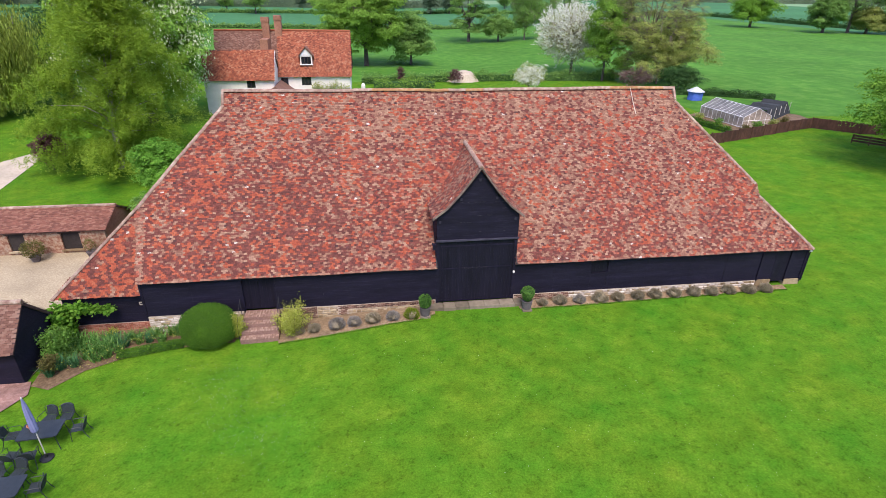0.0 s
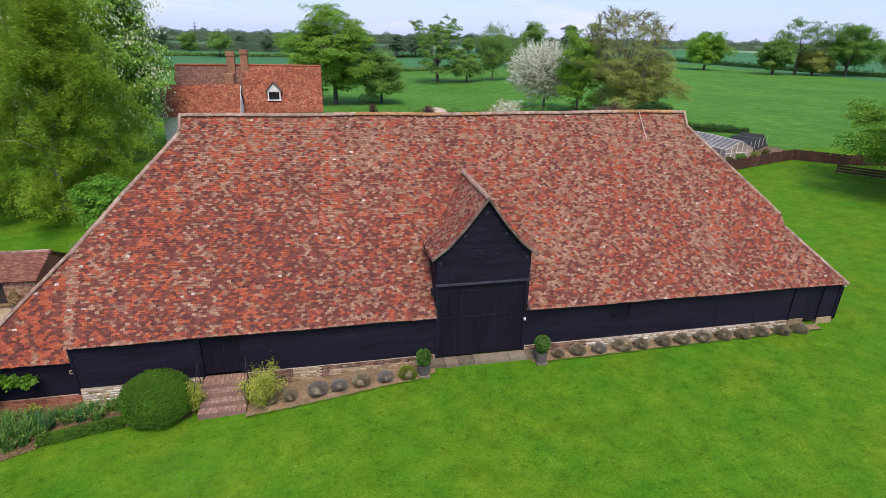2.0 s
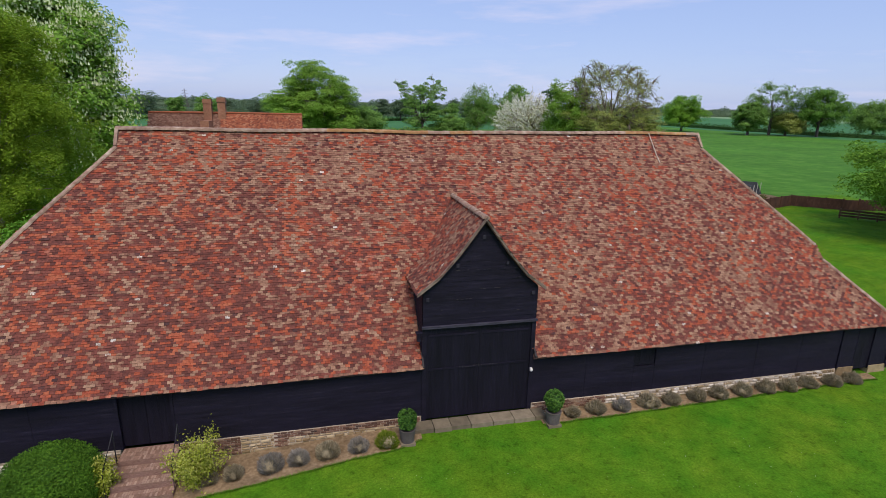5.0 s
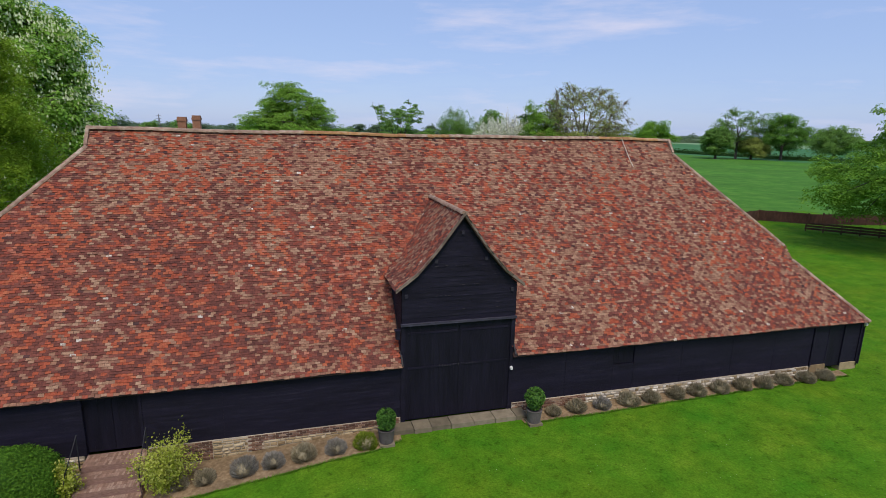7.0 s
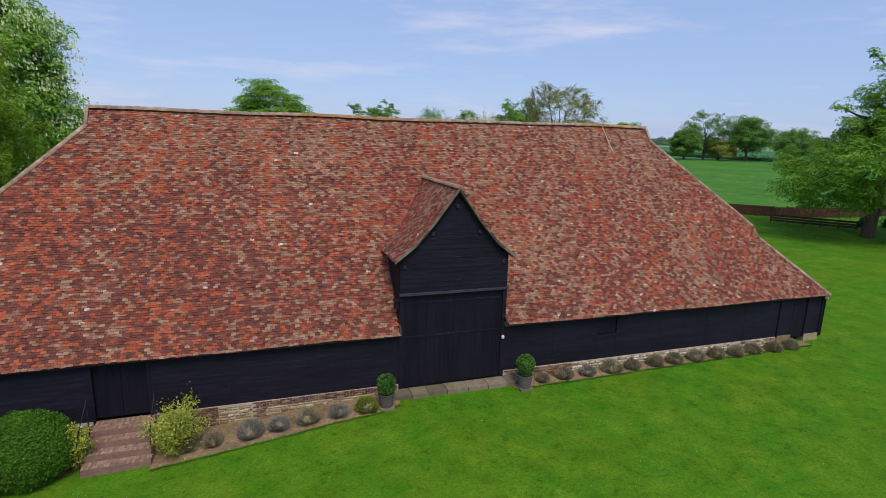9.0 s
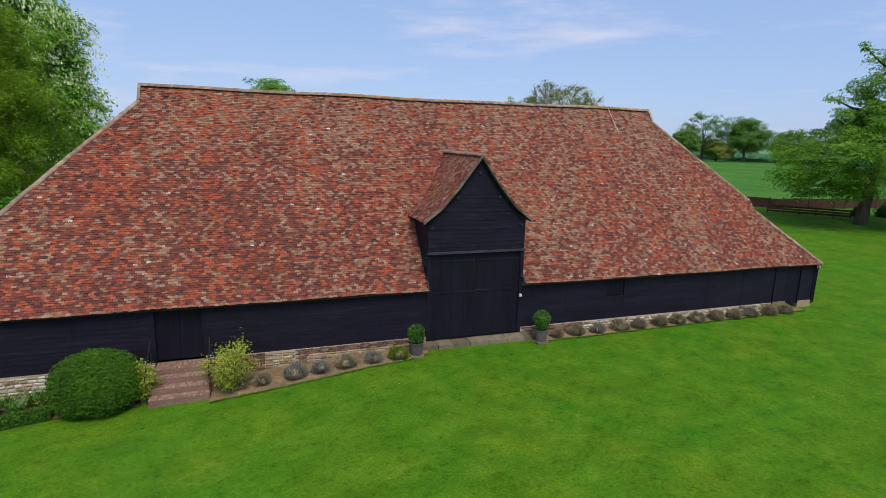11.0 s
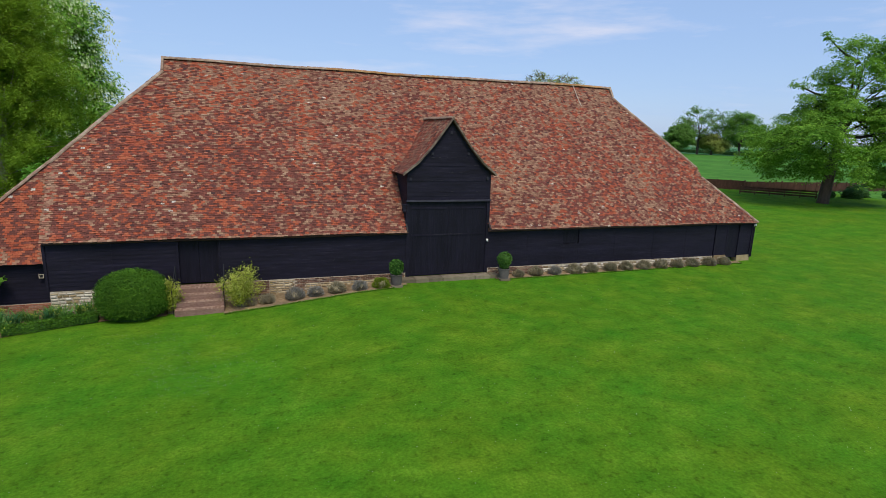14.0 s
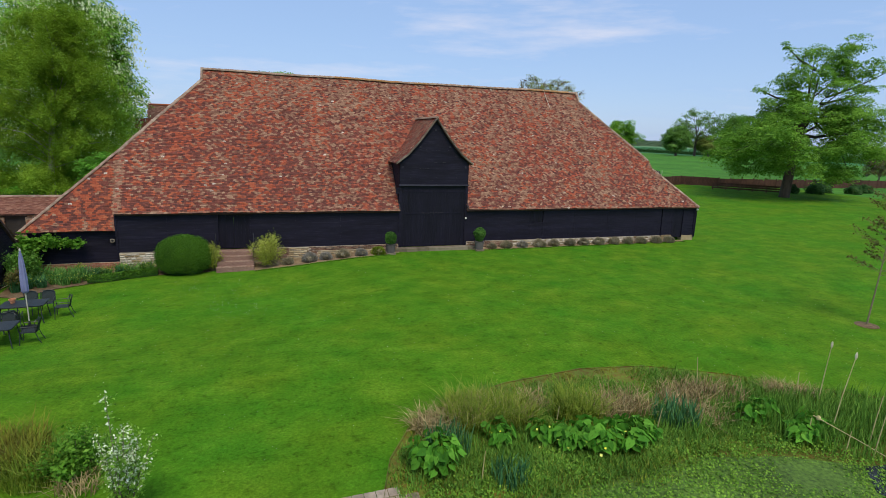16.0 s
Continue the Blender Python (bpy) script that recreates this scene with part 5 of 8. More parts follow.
rfr = np.random.RandomState(91)
fringe = []
for line in ([(-10.30, -2.02), (-6.8, -1.77), (-3.1, -1.32), (-2.3, -0.97)], [(2.35, -0.97), (6.0, -0.94), (12.0, -0.77), (18.6, -0.64)]):
    for (xa, ya), (xb, yb) in zip(line, line[1:]):
        k = int(math.hypot(xb - xa, yb - ya) * 420)
        f = rfr.uniform(0, 1, k)
        x = xa + (xb - xa) * f
        fringe.append(np.stack([x, ya + (yb - ya) * f + rfr.normal(0.0, 0.028, k) + 0.035 * np.sin(x * 2.3) * np.sin(x * 5.1 + 1), [ground_z(q, ya) for q in x]], 1))
v = blade_faces(rfr, np.concatenate(fringe), 0.075, 0.016, 0.7)
tagged(new("lawn_fringe", cards("lawn_fringe", v, len(v), L_LAWNBLADE)), "uneven green grass edge along the soil borders", "grass", kind="stuff")

# shrubs by the steps
bush("clipped_bush", "large rounded clipped green bush beside the steps", -13.70, -1.18, 1.28, 1.20, 1.90, L_BOX, 51, n=44000, size=0.07, rough=0.06, full=True)


def loose_shrub(name, label, x, y, r, h, leaf, seed, n=1300, size=0.1, z=None):
    """An open shrub of upright stems with small leaves."""
    rs = np.random.RandomState(seed)
    z = ground_z(x, y) if z is None else z
    top = hold(name, x, y, z)
    st, pos = Shape(), []
    for i in range(16):
        a, q = rs.uniform(0, 6.28), r * rs.uniform(0.1, 0.9)
        hh = h * rs.uniform(0.55, 1.0) * (1 - 0.25 * q / r)
        tip = Vector((math.cos(a) * q, math.sin(a) * q, hh))
        mid = tip * 0.5 + Vector((0, 0, hh * 0.08))
        st.tube([(tip.x * 0.2, tip.y * 0.2, -0.05), mid, tip], [0.016, 0.011, 0.004], 5, cap=False)
        for k in range(n // 16):
            t = rs.uniform(0.25, 1.03)
            p = mid.lerp(tip, (t - 0.5) * 2) if t > 0.5 else Vector((tip.x * 0.2, tip.y * 0.2, 0)).lerp(mid, t * 2)
            pos.append(np.array(p) + rs.normal(size=3) * r * 0.13)
    part("stem", st, M_TWIG, top)
    part("foliage", cards("foliage", leaf_faces(rs, np.array(pos), size), len(pos), leaf), None, top)
    return tagged(top, label, "shrub")


loose_shrub("variegated_shrub", "pale yellow-green variegated shrub beside the brick steps", -9.62, -1.25, 1.15, 1.88, L_VARIEG, 61, n=5600, size=0.075)
loose_shrub("variegated_shrub", "pale yellow-green variegated shrub beside the clipped bush", -12.42, -1.2, 0.62, 1.55, L_VARIEG, 62, n=2900, size=0.075)

# the long bed below the lean-to
sheet("border_long", [(-21.2, 0.5), (-20.9, -3.6), (-20.0, -3.95), (-19.0, -2.75), (-17.6, -2.0), (-15.9, -1.75), (-12.5, -1.55), (-12.4, -0.1), (-16.9, -0.1), (-16.9, 0.5)], M_BEDSOIL, 0.03, "brown soil bed in front of the lean-to", "flower bed")


def leafy_clump(name, label, x, y, r, h, leaf, seed, n=90, w=0.03, category="plant", lean=0.6, group="", z=None):
    """A tuft of strap leaves."""
    rs = np.random.RandomState(seed)
    z = ground_z(x, y) if z is None else z
    a, q = rs.uniform(0, 6.28, n), r * np.sqrt(rs.uniform(0, 1, n))
    base = np.stack([np.cos(a) * q, np.sin(a) * q, np.zeros(n) - 0.02], 1)
    v = blade_faces(rs, base, h, w, lean)
    ob = new(name, cards(name, v, len(v), leaf))
    ob.location = (x, y, z)
    return tagged(ob, label, category, group)


rd = random.Random(91)
DAFF = [(-20.6 + 0.52 * i + 0.2 * (j % 2), -0.45 - 0.48 * j) for i in range(12) for j in range(7)]
DAFF = [(x, y) for x, y in DAFF if y > -3.05 + 0.44 * (x + 20.6) and not (x > -17.9 and y < -1.3) and not (x > -15.4 and y < -0.9) and x < -14.95]
for i, (x, y) in enumerate(DAFF):
    x, y = x + rd.uniform(-0.16, 0.16), y + rd.uniform(-0.14, 0.14)
    leafy_clump("daffodil_clump", "clump of faded daffodils with green strap leaves", x, y, rd.uniform(0.16, 0.24), rd.uniform(0.48, 0.70), L_DAFF if i % 5 else L_IRIS, 300 + i, n=75, w=0.05, lean=0.95, group="daffodils in the long bed")
fade = np.random.RandomState(95)
px, py = fade.uniform(-20.2, -15.0, 380), fade.uniform(-2.2, -0.4, 380)
py = np.where(px < -17.5, py - 0.9, np.maximum(py, -1.15))
pp = np.stack([px, py, np.array([ground_z(a, b) for a, b in zip(px, py)]) + fade.uniform(0.38, 0.60, 380)], 1)
tagged(new("faded_flowers", cards("faded_flowers", leaf_faces(fade, pp, 0.05, aspect=0.8), 380, L_VARIEG)), "scattered faded cream daffodil heads", "flowers", kind="stuff")
hedge("low_hedge", "low clipped dark green edging hedge", [(-17.9, -1.85), (-15.7, -1.55), (-14.9, -1.5)], 0.55, 0.38, L_BOX, 97, per=1500, size=0.06, kind="", uneven=0.05)

# vine over the lean-to wall
rsv = np.random.RandomState(71)
vine = hold("climbing_vine", -20.85, 0.2, -0.8)
vp, stems = [], Shape()
for (x0, z0, x1, z1, spread_, cnt) in ((0.1, 0.1, -0.1, 1.9, 0.30, 500), (-0.1, 1.5, 1.0, 1.75, 0.30, 500), (0.9, 1.65, 2.25, 1.62, 0.22, 420), (-0.1, 0.6, -0.55, 1.5, 0.4, 500), (-0.4, 0.2, -0.7, 0.8, 0.35, 450), (-0.3, -0.1, -0.5, 0.4, 0.45, 450)):
    t = rsv.uniform(0, 1, cnt)
    base = np.stack([x0 + (x1 - x0) * t, np.zeros(cnt) - 0.15, z0 + (z1 - z0) * t], 1)
    vp.append(base + rsv.normal(size=(cnt, 3)) * spread_ * np.array([0.55, 0.5, 0.5]))
    stems.tube([(x0, -0.02, z0), ((x0 + x1) / 2, -0.06, (z0 + z1) / 2 + 0.05), (x1, -0.02, z1)], [0.03, 0.022, 0.012], 6)
for x0, y0, z0, cnt in ((-0.05, -0.55, 0.9, 420), (0.05, -0.95, 0.45, 380), (0.15, -0.75, 0.1, 300), (-0.02, -0.3, 1.35, 300)):
    vp.append(np.array([x0, y0, z0]) + rsv.normal(size=(cnt, 3)) * np.array([0.22, 0.30, 0.26]))
    stems.tube([(0.1, -0.1, 0.1), (x0, y0 * 0.6, z0 * 0.7), (x0, y0, z0)], [0.025, 0.018, 0.008], 6)
vp = np.concatenate(vp)
vp[:, 1] = np.minimum(vp[:, 1], 0.25)
part("stem", stems, M_TWIG, vine)
part("foliage", cards("foliage", leaf_faces(rsv, vp, 0.19, aspect=0.85), len(vp), L_VINE), None, vine)
tagged(vine, "bright green climbing vine trained along the lean-to wall", "vine")
loose_shrub("green_shrub", "bushy green leafy shrub beside the shed", -20.55, -1.5, 0.95, 1.75, L_LIME, 64, n=4600, size=0.10)
loose_shrub("brown_shrub", "russet-brown leafy shrub before the shed", -20.45, -2.75, 0.6, 1.05, L_BROWNBUSH, 66, n=2200, size=0.085)
loose_shrub("pale_shrub", "small pale flowering shrub against the lean-to", -18.75, -0.15, 0.32, 0.75, L_VARIEG, 65, n=500, size=0.09)

M_BRICKPATH = mat("brick_paving", [(0.25, (0.20, 0.105, 0.078)), (0.5, (0.29, 0.165, 0.125)), (0.75, (0.38, 0.25, 0.20))], scale=7, bump=0.7, bscale=22, patch=0.25, pscale=1.2)
sheet("brick_path", [(-29, -3.3), (-21.0, -3.3), (-20.7, -4.2), (-21.3, -5.3), (-23.5, -6.2), (-29, -6.6)], M_BRICKPATH, 0.058, "pinkish-brown brick paving beside the shed", "paving")
# small lamps on the walls
for x, y, z in ((2.07, -0.05, 1.76), (19.80, -0.12, 2.12)):
    lamp = hold("wall_lamp", x, y, z)
    part("bracket", Shape().box((-0.045, -0.02, -0.06), (0.045, 0.03, 0.06)), M_WHITE if x > 0 else M_IRON, lamp)
    part("lens", Shape().lathe([(0.01, -0.07), (0.05, -0.05), (0.055, 0.02), (0.03, 0.06), (0.01, 0.065)], 12, at=(0, -0.05, 0)), M_WHITE, lamp)
    tagged(lamp, "small white wall lamp on the black boarding", "lamp")
sq = hold("wall_box", -17.26, 0.42, 0.82)
part("box", Shape().box((-0.075, -0.03, -0.075), (0.075, 0.03, 0.075)), M_IRON, sq)
for a, b in (((-0.085, -0.045, 0.06), (0.085, -0.028, 0.088)), ((-0.085, -0.045, -0.088), (0.085, -0.028, -0.06)), ((-0.088, -0.045, -0.06), (-0.062, -0.028, 0.06)), ((0.062, -0.045, -0.06), (0.088, -0.028, 0.06))):
    part("rim", Shape().box(a, b), M_MORTAR, sq)
tagged(sq, "small dark square wall box with a white rim", "wall box")

# ---- garden furniture ----
M_METAL = mat("dark_green_metal", [(0.3, (0.012, 0.018, 0.020)), (0.7, (0.026, 0.034, 0.036))], scale=6, rough=0.45, bump=0.15, spec=0.5)
M_MESHSEAT = mat("woven_mesh_seat", [(0.3, (0.018, 0.026, 0.026)), (0.7, (0.034, 0.046, 0.046))], scale=30, rough=0.7, bump=0.5, bscale=120)
M_CANVAS = mat("blue_canvas", [(0.3, (0.13, 0.14, 0.26)), (0.7, (0.19, 0.20, 0.34))], scale=4, rough=0.9, bump=0.5, bscale=12)
M_POLE = mat("pale_pole", [(0.3, (0.42, 0.40, 0.32)), (0.7, (0.55, 0.52, 0.44))], scale=4, rough=0.5, bump=0.1)


def garden_chair(label):
    """A stacking metal armchair with a mesh seat and a tall rounded back. Its back is towards +x."""
    c = hold("garden_chair")
    part("seat", Shape().prism([(-0.24, -0.23, 0.43), (0.22, -0.22, 0.42), (0.22, 0.22, 0.42), (-0.24, 0.23, 0.43)], (0, 0, 0.018)), M_MESHSEAT, c)
    back = Shape()
    cols = []
    for i in range(9):
        t = i / 8
        y = -0.23 + 0.46 * t
        hgt = 0.86 - 0.10 * (2 * t - 1) ** 4
        dip = 0.03 * (1 - (2 * t - 1) ** 2)
        cols.append([(0.21 + dip, y, 0.44), (0.30 + dip, y, hgt)])
    vs = [p for col in cols for p in col] + [(p[0] + 0.014, p[1], p[2]) for col in cols for p in col]
    fs = []
    for i in range(8):
        a = 2 * i
        fs += [(a, a + 2, a + 3, a + 1), (18 + a + 1, 18 + a + 3, 18 + a + 2, 18 + a), (a + 1, a + 3, 18 + a + 3, 18 + a + 1)]
    back.add(vs, fs)
    part("backrest", back, M_MESHSEAT, c)
    part("back_frame", Shape().tube([(0.20, -0.24, 0.42)] + [(0.215 + 0.09 * min(1, i / 4) if i < 5 else 0.305 - 0.09 * max(0, (i - 6) / 4), -0.245 + 0.049 * i, 0.80 if i in (0, 10) else 0.87 - 0.02 * abs(i - 5) / 5) for i in range(11)] + [(0.20, 0.24, 0.42)], 0.013, 6), M_METAL, c)
    for s_ in (-1, 1):
        part("leg", Shape().tube([(-0.23, s_ * 0.25, 0.43), (-0.25, s_ * 0.265, 0.2), (-0.27, s_ * 0.27, 0.0)], 0.014, 6), M_METAL, c)
        part("leg", Shape().tube([(0.20, s_ * 0.24, 0.43), (0.27, s_ * 0.25, 0.18), (0.36, s_ * 0.26, 0.0)], 0.014, 6), M_METAL, c)
        part("armrest", Shape().tube([(-0.23, s_ * 0.26, 0.43), (-0.26, s_ * 0.275, 0.60), (-0.20, s_ * 0.28, 0.655), (0.10, s_ * 0.275, 0.655), (0.26, s_ * 0.25, 0.62)], 0.013, 6), M_METAL, c)
    return tagged(c, label, "chair", "chairs round the garden tables")


def garden_table(x, y, rx, ry, rz):
    """A rectangular table with rounded corners and a thin metal top."""
    z = ground_z(x, y)
    t = hold("garden_table", x, y, z, rz)

    def rounded(k, r=0.10):
        return [(sx * (rx * k - r) + r * math.cos(a), sy * (ry * k - r) + r * math.sin(a)) for sx, sy, a0 in ((1, 1, 0), (-1, 1, 90), (-1, -1, 180), (1, -1, 270))
                for a in [radians(a0 + q * 22.5) for q in range(5)]]
    ring = rounded(1.0)
    s = Shape().prism([(u, v, 0.703) for u, v in ring], (0, 0, 0.018)).prism([(u, v, 0.721) for u, v in rounded(0.985)], (0, 0, 0.006))
    part("tabletop", s, M_METAL, t)
    lip = [(u, v, 0.695) for u, v in rounded(0.97)]
    part("apron", Shape().tube(lip + lip[:1], 0.016, 6, cap=False), M_METAL, t)
    for sx in (-1, 1):
        for sy in (-1, 1):
            part("leg", Shape().tube([(sx * rx * 0.84, sy * ry * 0.80, 0.70), (sx * rx * 0.88, sy * ry * 0.85, 0.4), (sx * rx * 0.95, sy * ry * 0.94, 0.0)], 0.018, 8), M_METAL, t)
    return tagged(t, "dark metal garden table standing on the lawn", "table", "garden tables")


garden_table(-18.50, -7.20, 0.72, 0.48, 4)
garden_table(-18.47, -9.95, 0.72, 0.48, 4)
first = garden_chair("dark metal garden armchair with mesh seat, pulled out")
cz = ground_z
first.matrix_world = pose(-17.32, -6.95, cz(-17.32, -6.95), 0, 0, 10)
for x, y, rz in ((-18.72, -6.27, 80), (-18.09, -6.23, 96), (-19.65, -7.10, 185), (-19.12, -8.20, 262), (-18.49, -8.25, 283),
                 (-17.42, -9.80, 8), (-18.42, -9.05, 80), (-19.12, -9.10, 102), (-19.59, -10.00, 182)):
    ch = copy_thing(first, pose(x, y, cz(x, y), 0, 0, rz))
    ch["label"] = "dark metal garden armchair with mesh seat, tucked under"

umb = hold("closed_umbrella", -18.09, -8.01, ground_z(-18.09, -8.01))
part("base", Shape().lathe([(0.24, 0.0), (0.24, 0.05), (0.05, 0.09), (0.03, 0.28), (0.01, 0.28)], 20), M_IRON, umb)
part("pole", Shape().tube([(0, 0, 0.1), (0, 0, 1.5)], 0.022, 10), M_POLE, umb, "pale varnished pole")
can = Shape()
for i in range(8):
    a = 2 * math.pi * i / 8
    u_, w_ = Vector((math.cos(a), math.sin(a), 0)), Vector((-math.sin(a), math.cos(a), 0))
    prof = [(0.085, 1.36, 0.075), (0.13, 1.44, 0.09), (0.125, 1.94, 0.08), (0.09, 2.54, 0.055), (0.03, 2.94, 0.02)]
    vs = []
    for r_, z_, wd in prof:
        vs += [u_ * (r_ * 0.62) - w_ * wd + Vector((0, 0, z_)), u_ * r_ + Vector((0, 0, z_)), u_ * (r_ * 0.62) + w_ * wd + Vector((0, 0, z_))]
    can.add(vs, [(3 * k + j, 3 * k + j + 1, 3 * k + j + 4, 3 * k + j + 3) for k in range(4) for j in range(2)])
part("canopy", can, M_CANVAS, umb, "furled blue-grey canvas canopy")
part("finial", Shape().lathe([(0.01, 2.92), (0.03, 2.95), (0.03, 3.00), (0.01, 3.03)], 12), M_POLE, umb)
tagged(umb, "closed blue-grey garden umbrella standing beside the table", "umbrella")
tp = hold("terracotta_pot", -18.89, -7.10, ground_z(-18.50, -7.20) + 0.727)
part("pot", Shape().lathe([(0.07, 0.0), (0.105, 0.13), (0.12, 0.13), (0.12, 0.17), (0.095, 0.17), (0.09, 0.12), (0.01, 0.12)], 18), M_TERRA, tp)
tagged(tp, "small orange terracotta pot on the garden table", "pot")

# ---- buildings round the barn ----
M_ROOFA = mat("brown_red_tile", [(0.0, (0.14, 0.056, 0.036)), (0.5, (0.20, 0.080, 0.049)), (1.0, (0.26, 0.128, 0.080))], scale=1.5, bump=0.4, pick="island", patch=0.14)
M_ROOFB = mat("bright_red_tile", [(0.0, (0.16, 0.048, 0.026)), (0.35, (0.25, 0.070, 0.034)), (0.7, (0.32, 0.100, 0.046)), (1.0, (0.35, 0.155, 0.085))], scale=1.5, bump=0.4, pick="island", patch=0.2, pscale=0.8)
M_ROOFC = mat("dull_brown_tile", [(0.0, (0.125, 0.058, 0.038)), (0.5, (0.175, 0.086, 0.056)), (1.0, (0.23, 0.135, 0.092))], scale=1.5, bump=0.4, pick="island", patch=0.14)
M_RENDER = mat("cream_render", [(0.3, (0.72, 0.69, 0.60)), (0.7, (0.80, 0.77, 0.69))], scale=2, rough=0.95, bump=0.3, patch=0.06, pscale=0.6)
M_RUBBLE = mat("flint_and_brick", [(0.25, (0.15, 0.068, 0.042)), (0.42, (0.25, 0.115, 0.070)), (0.53, (0.34, 0.22, 0.14)), (0.62, (0.38, 0.29, 0.20)), (0.72, (0.22, 0.090, 0.055))], scale=4.5, bump=0.8, bscale=10, patch=0.2, pscale=0.8)
M_CHIM = mat("chimney_brick", [(0.3, (0.23, 0.105, 0.062)), (0.7, (0.35, 0.18, 0.108))], scale=5, bump=0.6, bscale=16)
M_GLASSY = mat("dark_window_glass", [(0.3, (0.012, 0.014, 0.018)), (0.7, (0.022, 0.025, 0.03))], scale=2, rough=0.12, bump=0, spec=0.6)
M_SOOT = mat("dark_timber", [(0.3, (0.02, 0.017, 0.015)), (0.7, (0.04, 0.033, 0.028))], scale=4, bump=0.3)


def tiled_slope(parent, name, ring, material, seed, gauge=0.16, width=0.24, label=""):
    """A sloping slab of roof with its courses of tiles, which are too small to pick apart."""
    s = Shape()
    list(tiling(ring, s, random.Random(seed), settle=False, gauge=gauge, width=width))
    nn = (ring[1] - ring[0]).cross(ring[-1] - ring[0]).normalized()
    if nn.z < 0:
        nn = -nn
    sl = part(name, Shape().prism([p - nn * 0.1 for p in ring], nn * 0.09), M_BATTEN, parent, label)
    part("tiles", s, material, sl)["kind"] = "stuff"
    return sl


V = Vector
# the small black shed beside the bed; its gable looks along +x
shed = tagged(hold("shed"), "small black boarded shed with a brown tiled roof", "shed")
SHX, SY0, SY1, SYR = -21.25, -3.35, -0.40, -1.88
part("gable_wall", Shape().prism([(SHX, SY0, -0.9), (SHX, SY1, -0.9), (SHX, SY1, 1.05), (SHX, SYR, 2.45), (SHX, SY0, 1.05)], (-0.12, 0, 0)), M_BLACK, shed)
part("front_wall", Shape().box((-30, SY0, -0.9), (SHX - 0.12, SY0 + 0.12, 1.1)), M_BLACK, shed)
part("rear_wall", Shape().box((-30, SY1 - 0.12, -0.9), (SHX - 0.12, SY1, 1.1)), M_BLACK, shed)
gab = shed.children[0]
for i in range(17):
    z = -0.85 + i * 0.19
    cut = max(0.0, z + 0.19 - 1.05) / (2.45 - 1.05)
    a, b = SY0 + cut * (SYR - SY0), SY1 + cut * (SYR - SY1)
    if b - a > 0.2:
        part("board", Shape().add([(SHX + 0.035, a, z), (SHX + 0.035, b, z), (SHX + 0.01, b, z + 0.2), (SHX + 0.01, a, z + 0.2), (SHX, a, z), (SHX, b, z)], [(0, 1, 2, 3), (0, 4, 5, 1)]), M_BLACK, gab)
tiled_slope(shed, "roof_slope", [V((-30, SY0 - 0.2, 0.93)), V((SHX + 0.12, SY0 - 0.2, 0.93)), V((SHX + 0.12, SYR, 2.60)), V((-30, SYR, 2.60))], M_ROOFC, 31, 0.11, 0.2)
tiled_slope(shed, "roof_slope", [V((SHX + 0.12, SY1 + 0.2, 0.93)), V((-30, SY1 + 0.2, 0.93)), V((-30, SYR, 2.60)), V((SHX + 0.12, SYR, 2.60))], M_ROOFC, 32, 0.11, 0.2)
part("ridge", Shape().tube([(-30, SYR, 2.60), (SHX + 0.14, SYR, 2.60)], 0.12, 8), M_RIDGE, shed)

# the flint and brick stable range across the yard
stable = tagged(hold("stable"), "low flint and brick stable with a red-brown tiled roof", "outbuilding")
STX, STY0, STY1, STYR, STZ, STE, STR = -23.0, 10.25, 14.6, 12.35, -1.2, 0.92, 1.74
part("wall", Shape().box((-46, STY0, STZ), (-28.95, STY0 + 0.3, STE)), M_RUBBLE, stable)
part("wall", Shape().box((-27.95, STY0, STZ), (-25.75, STY0 + 0.3, STE)), M_RUBBLE, stable)
part("wall", Shape().box((-24.6, STY0, STZ), (STX, STY0 + 0.3, STE)), M_RUBBLE, stable)
for xa, xb in ((-28.95, -27.95), (-25.75, -24.6)):
    part("wall", Shape().box((xa, STY0, 0.68), (xb, STY0 + 0.3, STE)), M_RUBBLE, stable)
    part("wall", Shape().box((xa, STY0, STZ), (xb, STY0 + 0.3, -0.55)), M_RUBBLE, stable)
    w = part("window", Shape().box((xa, STY0 + 0.12, -0.53), (xb, STY0 + 0.18, 0.68)), M_SOOT, stable, "dark shuttered opening")
    part("lintel", Shape().box((xa - 0.12, STY0 - 0.03, 0.66), (xb + 0.12, STY0 + 0.1, 0.75)), M_SOOT, w)
    part("sill", Shape().box((xa - 0.12, STY0 - 0.12, -0.61), (xb + 0.12, STY0 + 0.1, -0.53)), M_STONE, w)
part("end_wall", Shape().prism([(STX, STY0 + 0.3, STZ), (STX, STY1, STZ), (STX, STY1, STE - 0.3), (STX, STYR, STR - 0.05), (STX, STY0 + 0.3, STE)], (-0.3, 0, 0)), M_CHIM, stable)
part("rear_wall", Shape().box((-46, STY1 - 0.3, STZ), (STX - 0.3, STY1, STE - 0.3)), M_RUBBLE, stable)
tiled_slope(stable, "roof_slope", [V((-46, STY0 - 0.2, STE - 0.04)), V((STX + 0.12, STY0 - 0.2, STE - 0.04)), V((STX + 0.12, STYR, STR)), V((-46, STYR, STR))], M_ROOFA, 33, 0.12, 0.2)
tiled_slope(stable, "roof_slope", [V((STX + 0.12, STY1 + 0.2, STE - 0.4)), V((-46, STY1 + 0.2, STE - 0.4)), V((-46, STYR, STR)), V((STX + 0.12, STYR, STR))], M_ROOFA, 34, 0.2, 0.3)
part("ridge", Shape().tube([(-46, STYR, STR), (STX + 0.14, STYR, STR)], 0.12, 8), M_RIDGE, stable)
